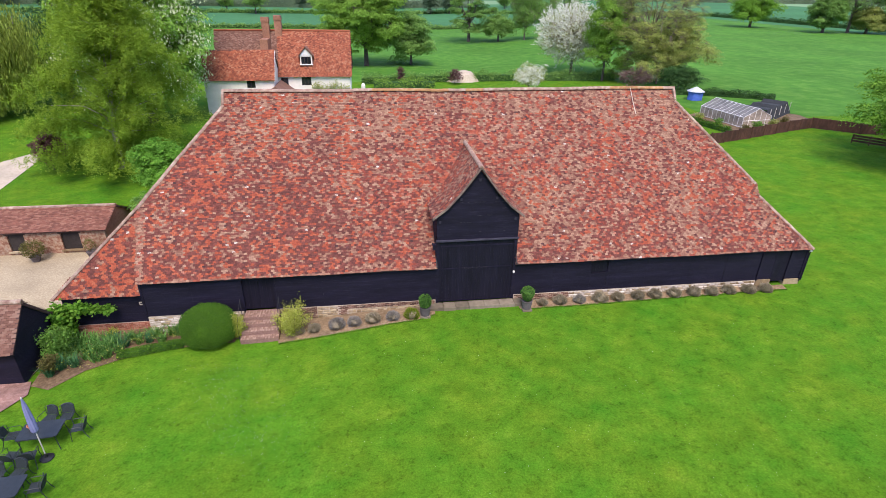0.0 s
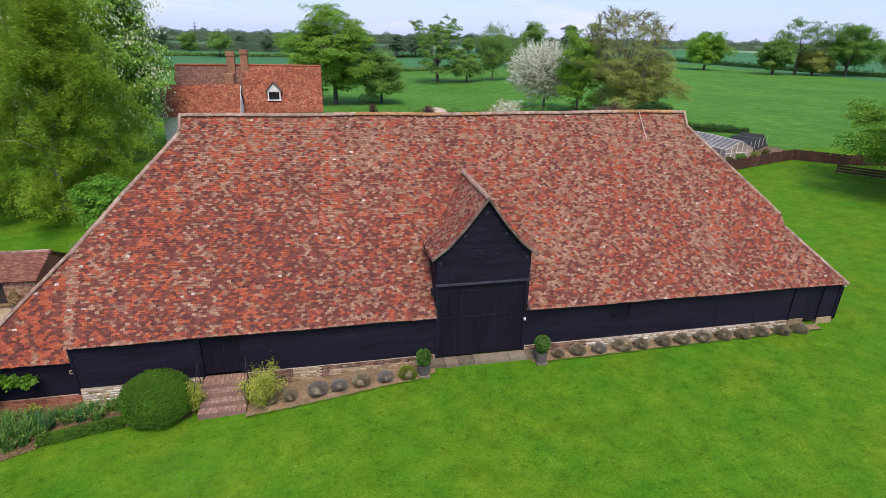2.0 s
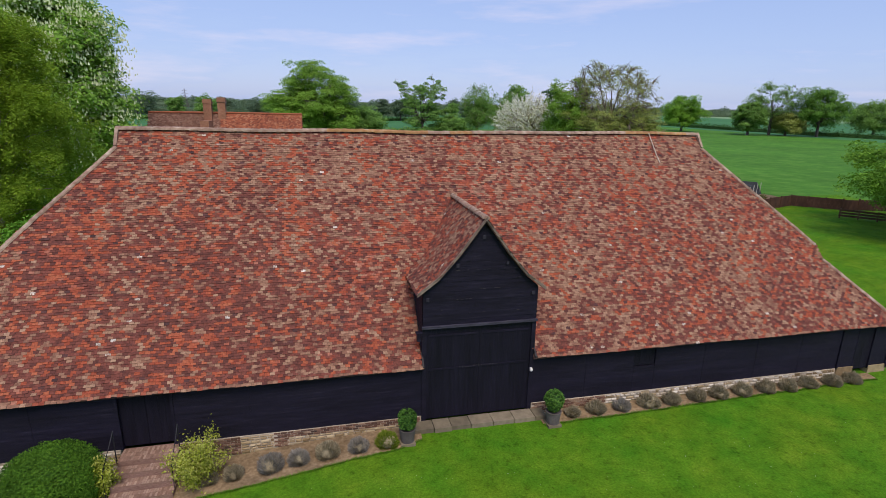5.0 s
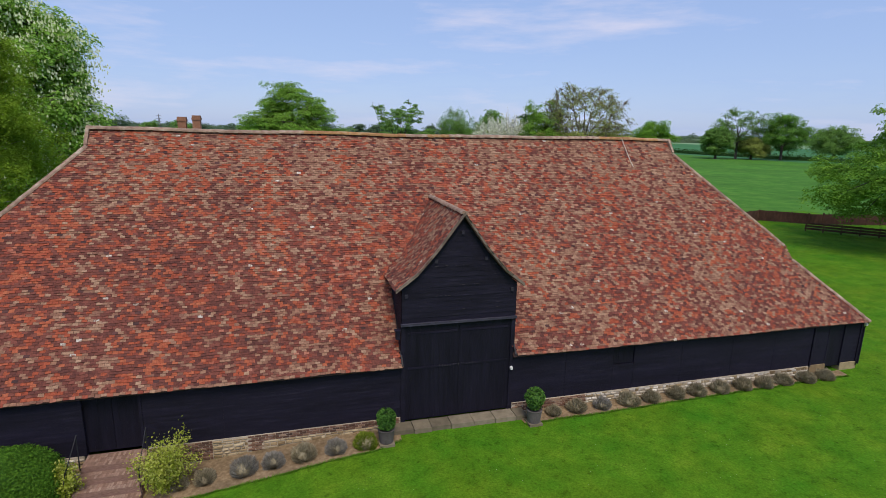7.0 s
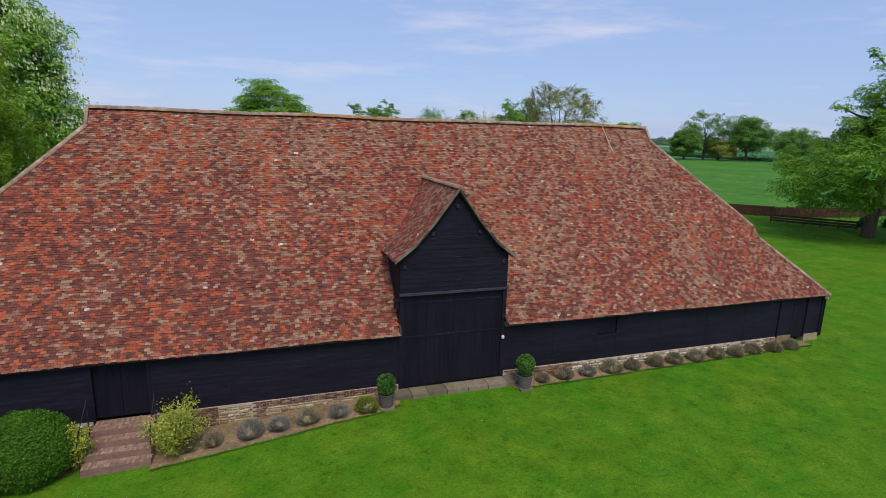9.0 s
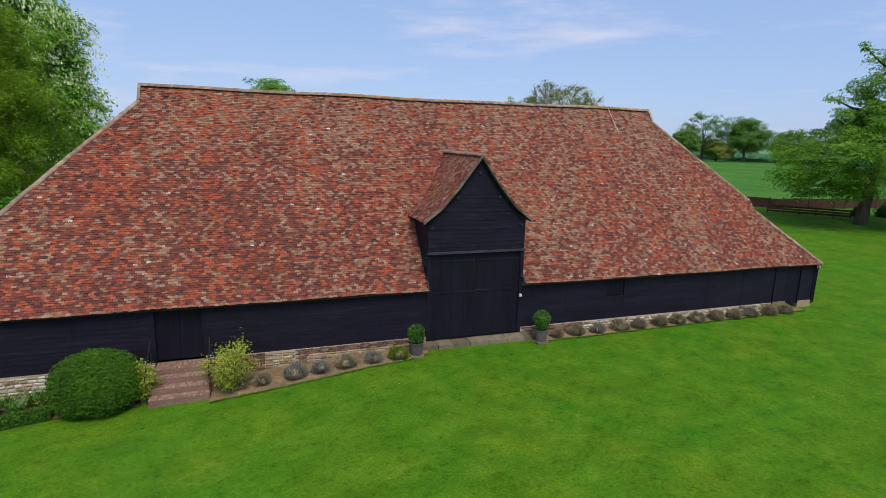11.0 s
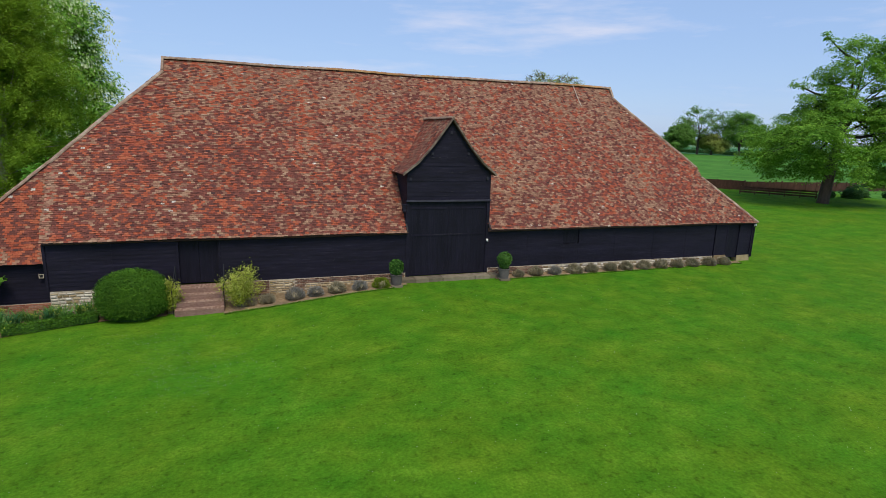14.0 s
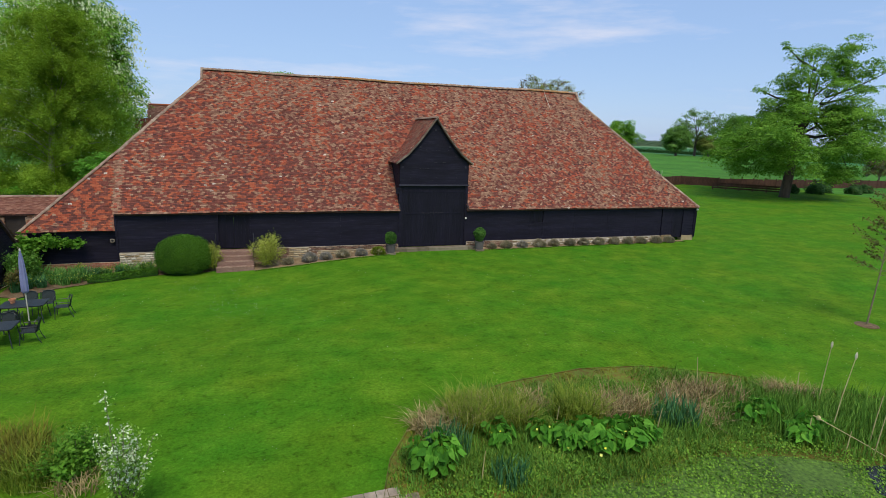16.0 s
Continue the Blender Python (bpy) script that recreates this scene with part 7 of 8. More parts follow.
def oak():
    """A broad old oak: a wide skirt of low boughs, a waist where the trunk shows, and an upper crown that leans over to one side."""
    rs = np.random.RandomState(33)
    x, y = 48.9, 17.0
    top = hold("oak", x, y, ground_z(x, y), -18.3)
    ends = []
    # low and middle boughs all round: height, reach, how many, size of their pads
    for zc, rr, cnt, cr in ((3.2, 6.4, 8, 1.6), (5.0, 8.6, 10, 1.9), (6.9, 8.4, 9, 1.9), (8.8, 7.4, 8, 1.8), (10.2, 5.2, 5, 1.5)):
        for k in range(cnt):
            a = 2 * math.pi * (k + rs.uniform(-0.3, 0.3)) / cnt + zc
            q = rr * rs.uniform(0.80, 1.06) * ((0.85 if zc < 4 else 1.0) if math.cos(a) > 0 else 0.86 if zc < 4 else 0.95 if zc < 6 else 1.08 if zc < 8 else 0.68)
            ends.append((math.cos(a) * q + 0.4, math.sin(a) * q * 0.9, zc + rs.uniform(-0.5, 0.5), cr))
    # the upper crown: across, along, height, size
    for u, v, zc, cr in ((-0.4, -2.0, 12.6, 1.2), (1.6, 1.8, 13.2, 1.3), (0.0, 1.0, 14.6, 1.3), (1.2, -2.2, 15.4, 1.4), (3.4, -2.8, 13.6, 1.3), (3.2, 2.6, 14.8, 1.4), (2.6, 0.2, 17.0, 1.4),
                         (4.6, -1.4, 16.6, 1.5), (5.4, 1.8, 17.6, 1.4), (6.6, -0.4, 18.6, 1.2), (7.2, 1.4, 16.0, 1.3), (8.6, -0.8, 16.4, 1.2), (9.6, 0.8, 15.2, 1.1), (10.8, 0.0, 13.6, 0.9), (8.0, -1.6, 13.4, 0.9)):
        ends.append((u * 0.9 - 1.3, v, zc - 1.4, cr * 1.12))
    ends += [(1.4, -3.4, 8.6, 1.7), (3.6, -2.6, 7.6, 1.7), (3.4, -3.6, 9.6, 1.5), (5.6, -1.8, 9.2, 1.5)]
    lean = (1.0, 0.0)
    wood, boughs = Shape(), []
    limbs(wood, rs, 0, 0, 0, [e[:3] for e in ends if e[2] > 12][::2] + [e[:3] for e in ends if e[2] < 12][::3], 0.52, 10.5, lean, sides=8, apart=boughs)
    for b in boughs:
        part("limb", b, M_OAKBARK, top, smooth=True)
    part("trunk", wood, M_OAKBARK, top, smooth=True)
    # pads of leaves along the outer half of every bough
    cs, cr = [], []
    for u, v, zc, r in ends:
        root = Vector((0.6, 0, min(zc - 0.6, 9.5)))
        e = Vector((u, v, zc))
        for f in (1.0, 0.74) if zc < 12 else (1.0, 0.84):
            p = root.lerp(e, f) + Vector((rs.normal(0, 0.5), rs.normal(0, 0.5), 0.5 * math.sin(f * 3.0) + rs.uniform(-0.4, 0.4)))
            cs.append(tuple(p))
            cr.append(r * rs.uniform(0.60, 1.1))
    # thin side boughs that stand out alone
    for a, b in (((-0.4, 0.3, 11.0), (-4.6, 0.6, 12.3)), ((1.2, 0.0, 14.5), (-2.4, 0.4, 17.1)), ((3.0, 0.0, 11.6), (9.6, 0.3, 14.6)), ((2.4, 0, 10.8), (7.2, -0.5, 12.6))):
        a, b = Vector(a), Vector(b)
        part("limb", Shape().tube([a, a.lerp(b, 0.5) + Vector((0, 0, -0.25)), b], [0.16, 0.10, 0.03], 6, cap=False), M_OAKBARK, top, smooth=True)
        for f, r in ((1.0, 0.65), (0.78, 0.5)):
            cs.append(tuple(a.lerp(b, f)))
            cr.append(r)
    pos, out = puffs(rs, np.array(cs), np.array(cr) * 1.02, 112000, 0.60, subs=9, loose=0.2)
    part("crown", cards("crown", leaf_faces(rs, pos, 0.22, up=0.5, out=out * 1.3), len(pos), L_OAKTREE), None, top)
    tagged(top, "large spreading oak in fresh green leaf by the fence", "tree")


oak()

tree("budding_tree", "small brown-budding tree beyond the boarded fence", 92.5, 35.0, 6.6, 3.4, base=0.05, seed=34, leaf=L_BROWNBUSH, n=3200, size=0.24, clumps=44, clump=0.75, trunk=0.14, bark=M_TWIG, hollow=0.35, limb_count=24, twigs=80)

# ---- hedges and woods ----
hedge("garden_hedge", "mixed green garden hedge behind the barn", [(-6, 74), (8, 76), (24, 77), (40, 72)], 2.0, 1.7, L_MID, 101, per=160, size=0.28)
hedge("shrub_border", "mixed shrubs and flowers along the garden edge", [(-4, 70), (2, 70.2), (6.5, 70.5)], 2.6, 1.5, L_LIGHT, 102, per=140, size=0.26, uneven=0.6)
hedge("field_hedge", "dark field hedge beyond the meadow", [(224, 330), (221, 260), (222, 200), (232, 150), (250, 80), (270, 0)], 3.0, 2.6, L_DARK, 103, per=30, size=0.6)
hedge("field_hedge", "dark field hedge across the fields", [(-120, 206), (-40, 210), (20, 208), (60, 206)], 2.5, 1.7, L_MID, 104, per=40, size=0.6)
hedge("field_hedge", "dark field hedge across the fields", [(-300, 332), (-60, 335), (100, 332), (224, 330)], 3, 2.2, L_MID, 105, per=30, size=0.8)
hedge("yard_hedge", "clipped hedge behind the summerhouse", [(40, 58), (50, 53.5), (56, 50)], 1.2, 1.1, L_DARK, 106, per=260, size=0.2)
hedge("kitchen_hedge", "low clipped hedge beside the greenhouse", [(35.5, 41.0), (37.2, 32.8)], 0.7, 0.8, L_BOX, 107, per=420, size=0.12, kind="", uneven=0.08)
rsc = random.Random(108)
for i, (x, y) in enumerate(((55.5, 21.5), (58.5, 20.5), (61.5, 21.8), (64.5, 19.8), (68.5, 21.0), (72.5, 19.5), (77.0, 20.5), (82.0, 18.5))):
    q = rsc.uniform(0.8, 1.3)
    bush("lawn_shrub", "small rounded dark green shrub by the fence", x, y, q, q, q * 1.25, L_DARK, 800 + i, n=1500, size=0.2, rough=0.15)["group"] = "shrubs along the fence"
hedge("right_wood", "belt of dark trees at the field's far side", [(300, 165), (330, 90), (340, 0)], 16, 15, L_MID, 109, per=42, size=1.3, category="wood", uneven=0.5)


def far_wood(name, label, pts, w, h, leaf, seed, per, size):
    return hedge(name, label, pts, w, h, leaf, seed, per=per, size=size, category="wood", uneven=0.6, core=leaf, wave=0.07, jag=0.12, full=0.75)


# L_HAZE gives these lines a painted haze, pale and bluish
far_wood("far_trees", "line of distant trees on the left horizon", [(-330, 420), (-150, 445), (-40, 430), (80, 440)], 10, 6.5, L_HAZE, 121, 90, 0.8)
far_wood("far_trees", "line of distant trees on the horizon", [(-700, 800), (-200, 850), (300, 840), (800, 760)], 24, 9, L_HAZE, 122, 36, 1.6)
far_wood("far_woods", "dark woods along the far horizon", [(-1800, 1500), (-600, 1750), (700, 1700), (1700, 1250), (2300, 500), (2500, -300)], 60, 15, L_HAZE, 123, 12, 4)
rt = random.Random(140)
for i in range(30):
    x = -300 + i * 15 + rt.uniform(-8, 8)
    y = 345 + rt.uniform(-30, 95) + abs(x) * 0.12
    h = rt.uniform(11, 19)
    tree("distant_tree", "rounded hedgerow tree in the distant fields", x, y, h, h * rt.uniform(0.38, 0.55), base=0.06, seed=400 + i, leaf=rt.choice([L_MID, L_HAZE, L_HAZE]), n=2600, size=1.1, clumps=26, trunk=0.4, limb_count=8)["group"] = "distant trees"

# ---- fence, greenhouse, summerhouse ----
M_FENCE = mat("red_brown_fence", [(0.25, (0.048, 0.023, 0.015)), (0.5, (0.078, 0.036, 0.023)), (0.75, (0.115, 0.056, 0.036))], scale=3, bump=0.4, patch=0.3, pscale=0.5, stretch=(1, 1, 0.4))
fence = tagged(hold("fence"), "red-brown boarded fence round the kitchen garden", "fence")
FP = [(28.5, 28.2), (38.0, 30.2), (47.8, 32.9), (51.5, 29.6), (60.0, 27.6), (92.0, 27.5)]
rfn = random.Random(160)
for (x0, y0), (x1, y1) in zip(FP, FP[1:]):
    ln = math.hypot(x1 - x0, y1 - y0)
    ang = math.degrees(math.atan2(y1 - y0, x1 - x0))
    bays = max(1, round(ln / 1.85))
    for i in range(bays):
        t0 = i / bays
        xa, ya = x0 + (x1 - x0) * t0, y0 + (y1 - y0) * t0
        za = ground_z(xa, ya)
        w = ln / bays
        m = pose(xa, ya, za, 0, 0, ang)
        part("post", Shape().box((-0.06, -0.06, -0.3), (0.06, 0.06, 1.35), m), M_FENCE, fence)
        hh = 1.22 + rfn.uniform(-0.04, 0.04)
        if i < 6 and x0 < 50:
            for k in range(4):
                part("board", Shape().box((0.05, -0.02 - 0.008 * (k % 2), 0.06 + k * hh / 4), (w - 0.05, 0.015, 0.075 + (k + 1) * hh / 4), m), M_FENCE, fence)
        else:
            part("panel", Shape().box((0.05, -0.02, 0.06), (w - 0.05, 0.015, hh), m), M_FENCE, fence)
sheet("kitchen_bed", [(35.8, 42.0), (37.6, 31.4), (47.4, 34.0), (50.5, 32.0), (52.0, 40.0), (46.0, 46.0)], M_BEDSOIL, 0.03, "dug brown soil round the greenhouse", "flower bed", 2.0)
for i, (x, y, h) in enumerate(((39.4, 33.0, 0.9), (41.2, 33.4, 1.2), (43.6, 34.2, 1.0), (45.4, 34.6, 1.3), (38.4, 37.0, 0.8), (37.6, 40.0, 0.9))):
    loose_shrub("garden_shrub", "leafy kitchen-garden plant beside the greenhouse", x, y, 0.8, h, (L_BROWNBUSH, L_LIME, L_OLIVE)[i % 3], 830 + i, n=700, size=0.16)["group"] = "kitchen-garden plants"
# timber rail by the oak
rail_f = tagged(hold("timber_rail", 47.2, 26.2, ground_z(47.2, 26.2), -50), "dark brown timber rail of wide boards beside the oak", "rail")
for i in range(6):
    part("post", Shape().box((i * 1.55 - 0.06, -0.06, -0.2), (i * 1.55 + 0.06, 0.06, 1.02)), M_FENCE, rail_f)
for z in (0.20, 0.48, 0.76):
    part("bar", Shape().box((-0.1, -0.09, z), (7.85, -0.06, z + 0.21)), M_FENCE, rail_f)

M_ROOFGLASS = mat("grimy_roof_glass", [(0.3, (0.085, 0.085, 0.072)), (0.7, (0.19, 0.18, 0.15))], scale=3, rough=0.35, bump=0.1, patch=0.3, pscale=0.7)
M_PALEGLASS = mat("whitened_glass", [(0.3, (0.20, 0.165, 0.125)), (0.7, (0.40, 0.345, 0.275))], scale=3, rough=0.3, bump=0.1, patch=0.25, pscale=0.7)
M_NET = mat("black_net", [(0.3, (0.015, 0.018, 0.017)), (0.7, (0.035, 0.038, 0.036))], scale=8, bump=0.5)
gh = tagged(hold("greenhouse", 39.9, 34.6, ground_z(39.9, 34.6), 98), "white-framed glass greenhouse with whitened panes", "greenhouse")
GL, GW, GE, GR = 7.4, 4.2, 1.30, 2.25
for i in range(11):
    u = GL * i / 10
    part("rafter", Shape().tube([(u, 0, 0), (u, 0, GE), (u, -GW / 2, GR), (u, -GW, GE), (u, -GW, 0)], 0.032, 6), M_WHITE, gh)
for y_, z_ in ((0, GE), (-GW / 2, GR), (-GW, GE), (0, 0.1), (-GW, 0.1)):
    part("purlin", Shape().tube([(0, y_, z_), (GL, y_, z_)], 0.035, 6), M_WHITE, gh)
for i in range(10):
    u0, u1 = GL * i / 10 + 0.05, GL * (i + 1) / 10 - 0.05
    for (ya, za), (yb, zb) in (((0, GE), (-GW / 2, GR)), ((-GW / 2, GR), (-GW, GE))):
        part("pane", Shape().prism([(u0, ya, za), (u1, ya, za), (u1, yb, zb), (u0, yb, zb)], (0, 0, 0.012)), M_ROOFGLASS, gh)
    part("pane", Shape().box((u0, -0.01, 0.15), (u1, 0.01, GE - 0.05)), M_PALEGLASS, gh)
    part("pane", Shape().box((u0, -GW - 0.01, 0.15), (u1, -GW + 0.01, GE - 0.05)), M_PALEGLASS, gh)
for u in (0, GL):
    part("gable", Shape().prism([(u, -0.05, 0.1), (u, -GW + 0.05, 0.1), (u, -GW + 0.05, GE), (u, -GW / 2, GR - 0.08), (u, -0.05, GE)], (0.015, 0, 0)), M_PALEGLASS, gh)
    for k in range(1, 5):
        part("mullion", Shape().tube([(u, -GW * k / 5, 0), (u, -GW * k / 5, GE + (GR - GE) * (1 - abs(k - 2.5) / 2.5))], 0.035, 6), M_WHITE, gh)
    part("mullion", Shape().tube([(u, 0, 0.85), (u, -GW, 0.85)], 0.035, 6), M_WHITE, gh)

net = tagged(hold("fruit_cage", 45.2, 36.6, ground_z(45.2, 36.6), 35), "low black netted fruit cage beside the greenhouse", "fruit cage")
ns = Shape()
for i in range(9):
    for j in range(7):
        ns.v.append((i * 1.0, j * 0.75, (1.40 + 0.12 * math.sin(i * 1.7) - 0.18 * (i % 2)) if 0 < j < 6 else 0.0))
ns.f = [(i * 7 + j, (i + 1) * 7 + j, (i + 1) * 7 + j + 1, i * 7 + j + 1) for i in range(8) for j in range(6)]
ns.s = [0] * len(ns.f)
part("net", ns, M_NET, net)
for i in range(5):
    part("stake", Shape().tube([(i * 1.9, 0.2, 0), (i * 1.9, 0.2, 1.55)], 0.035, 6), M_POLE, net)

M_BLUE = mat("blue_paint", [(0.3, (0.05, 0.11, 0.42)), (0.7, (0.08, 0.16, 0.52))], scale=3, rough=0.6, bump=0.2)
M_PALEROOF = mat("pale_felt", [(0.3, (0.36, 0.39, 0.42)), (0.7, (0.48, 0.50, 0.54))], scale=3, bump=0.2)
sm = tagged(hold("summerhouse", 44.0, 51.8, ground_z(44.0, 51.8)), "small blue octagonal summerhouse with a pale roof", "summerhouse")
part("walls", Shape().lathe([(1.08, 0.0), (1.08, 1.25), (0.05, 1.25)], 8), M_BLUE, sm)
part("roof", Shape().lathe([(1.30, 1.21), (1.33, 1.27), (0.12, 1.88), (0.01, 1.93)], 8), M_PALEROOF, sm)
for a in (200, 245, 290):
    m = pose(0, 0, 0, 0, 0, a + 22.5 - 90)
    part("window", Shape().box((-0.30, -1.04, 0.45), (0.30, -0.985, 1.1), m), M_GLASSY, sm)
# white far things
bl = tagged(hold("pale_barn", -118, 268, ground_z(-118, 268)), "small white farm building far off among trees", "building")
part("walls", Shape().box((-7, -4, 0), (7, 4, 3.4)), M_WHITE, bl)
part("roof", Shape().prism([(-7.3, -4.4, 3.3), (-7.3, 4.4, 3.3), (-7.3, 0, 6)], (14.6, 0, 0)), M_PALEROOF, bl)
pyl = tagged(hold("pylon", -157, 700, 0), "grey lattice electricity pylon on the horizon", "pylon")
for sx in (-1, 1):
    for sy in (-1, 1):
        part("leg", Shape().tube([(sx * 4, sy * 4, 0), (sx * 0.8, sy * 0.8, 14), (0, 0, 24)], [0.3, 0.22, 0.12], 5), M_POT, pyl)
for z, w in ((14, 4.5), (17.5, 3.8), (21, 3)):
    part("arm", Shape().tube([(-w, 0, z), (0, 0, z + 1.4), (w, 0, z)], [0.15, 0.3, 0.15], 5), M_POT, pyl)
for k in range(6):
    z0, z1 = k * 2.4, k * 2.4 + 2.4
    w0, w1 = 4 - 3.2 * z0 / 14.4, 4 - 3.2 * z1 / 14.4
    part("brace", Shape().tube([(-w0, -w0, z0), (w1, -w1, z1)], 0.2, 4).tube([(w0, -w0, z0), (-w1, -w1, z1)], 0.2, 4), M_POT, pyl)

# spoil heap and a stone post in the back garden
heap = Shape()
rh = np.random.RandomState(77)
for i in range(9):
    for j in range(7):
        u, v = i / 8 * 2 - 1, j / 6 * 2 - 1
        q = max(0.0, 1 - u * u - v * v)
        heap.v.append((u * 3.2, v * 1.9, 2.1 * q ** 0.7 + rh.uniform(-0.12, 0.12) * (q > 0) - 0.1))
heap.f = [(i * 7 + j, (i + 1) * 7 + j, (i + 1) * 7 + j + 1, i * 7 + j + 1) for i in range(8) for j in range(6)]
heap.s = [0] * len(heap.f)
hp = new("spoil_heap", heap.mesh("spoil_heap", M_DRIVE))
hp.location = (12.5, 76.5, ground_z(12.5, 76.5))
tagged(hp, "pale heap of stone and soil in the garden", "heap")
sp_ = tagged(hold("stone_post", -5.8, 67.0, ground_z(-5.8, 67)), "small cream stone post in the garden", "post")
part("shaft", Shape().lathe([(0.34, 0), (0.34, 0.9), (0.22, 1.15), (0.05, 1.3)], 12), M_RENDER, sp_)

# ---- the pond and its margin ----
POND = [(-7.5, -21.6), (-7.1, -20.4), (-6.4, -19.3), (-5.0, -18.45), (-3.2, -17.8), (-0.5, -17.5), (1.6, -17.8), (3.6, -18.8), (5.3, -20.1), (7.2, -21.4), (10.0, -22.9), (15.0, -25.0), (20, -30),
        (18, -44), (2, -46), (-6.5, -40), (-7.2, -30)]
M_POND = mat("duckweed_pond", [(0.28, (0.036, 0.064, 0.010)), (0.45, (0.074, 0.142, 0.017)), (0.60, (0.112, 0.205, 0.026)), (0.8, (0.155, 0.255, 0.042))], scale=13, rough=0.75, bump=0.8, bscale=25, patch=0.35, pscale=0.7)
M_MUD = mat("turf_bank", [(0.30, (0.130, 0.056, 0.010)), (0.40, (0.130, 0.092, 0.012)), (0.50, (0.115, 0.135, 0.012)), (0.72, (0.125, 0.190, 0.018))], scale=8, bump=1.0, bscale=24, patch=0.35, pscale=1.2)
M_WATER = mat("dark_water", [(0.3, (0.020, 0.024, 0.022)), (0.7, (0.034, 0.038, 0.034))], scale=3, rough=0.25, bump=0.05, spec=0.35)


def pond_inset(k):
    cx, cy = 3.0, -29.0
    return [(cx + (x - cx) * k, cy + (y - cy) * k) for x, y in POND]


sheet("pond_bank", POND, M_MUD, 0.025, "rough turf bank cut round the pond", "bank")
WATER = [(-6.9, -23.2), (-5.5, -22.5), (-3.0, -22.4), (-0.5, -22.2), (1.5, -22.7), (2.8, -23.4), (4.2, -24.2), (7, -26), (12, -30), (12, -42), (2, -44), (-6, -40), (-6.8, -30)]
sheet("pond", WATER, M_POND, 0.045, "pond covered in pale green duckweed", "pond")
sheet("open_water", [(2.2, -24.2), (2.9, -23.5), (4.2, -23.7), (6.0, -25.0), (6.0, -27.5), (3.0, -27.0)], M_WATER, 0.055, "dark patch of open water", "water")
# turf edge, cut a hand deep
edge = Shape()
for (x0, y0), (x1, y1) in zip(POND[:12], POND[1:12]):
    n_ = 5
    for i in range(n_):
        xa, ya = x0 + (x1 - x0) * i / n_, y0 + (y1 - y0) * i / n_
        xb, yb = x0 + (x1 - x0) * (i + 1) / n_, y0 + (y1 - y0) * (i + 1) / n_
        za, zb = ground_z(xa, ya), ground_z(xb, yb)
        edge.add([(xa, ya, za - 0.02), (xb, yb, zb - 0.02), (xb, yb, zb + 0.05), (xa, ya, za + 0.05), (xa, ya + 0.12, za + 0.005), (xb, yb + 0.12, zb + 0.005)], [(0, 1, 2, 3), (3, 2, 5, 4)])
tagged(new("turf_edge", edge.mesh("turf_edge", M_MUD)), "brown cut turf edge round the pond", "edging", kind="structure")


def margin(name, label, spots, r, h, leaf, w, per, seed, lean=0.6):
    rs = np.random.RandomState(seed)
    out = []
    for (x, y, k) in spots:
        n = int(per * k)
        a, q = rs.uniform(0, 6.28, n), r * k * np.sqrt(rs.uniform(0, 1, n))
        base = np.stack([x + np.cos(a) * q, y + np.sin(a) * q, np.full(n, ground_z(x, y) - 0.02)], 1)
        out.append(blade_faces(rs, base, h * (0.7 + 0.3 * k), w, lean))
    v = np.concatenate(out)
    return tagged(new(name, cards(name, v, len(v), leaf)), label, "grass", kind="stuff")


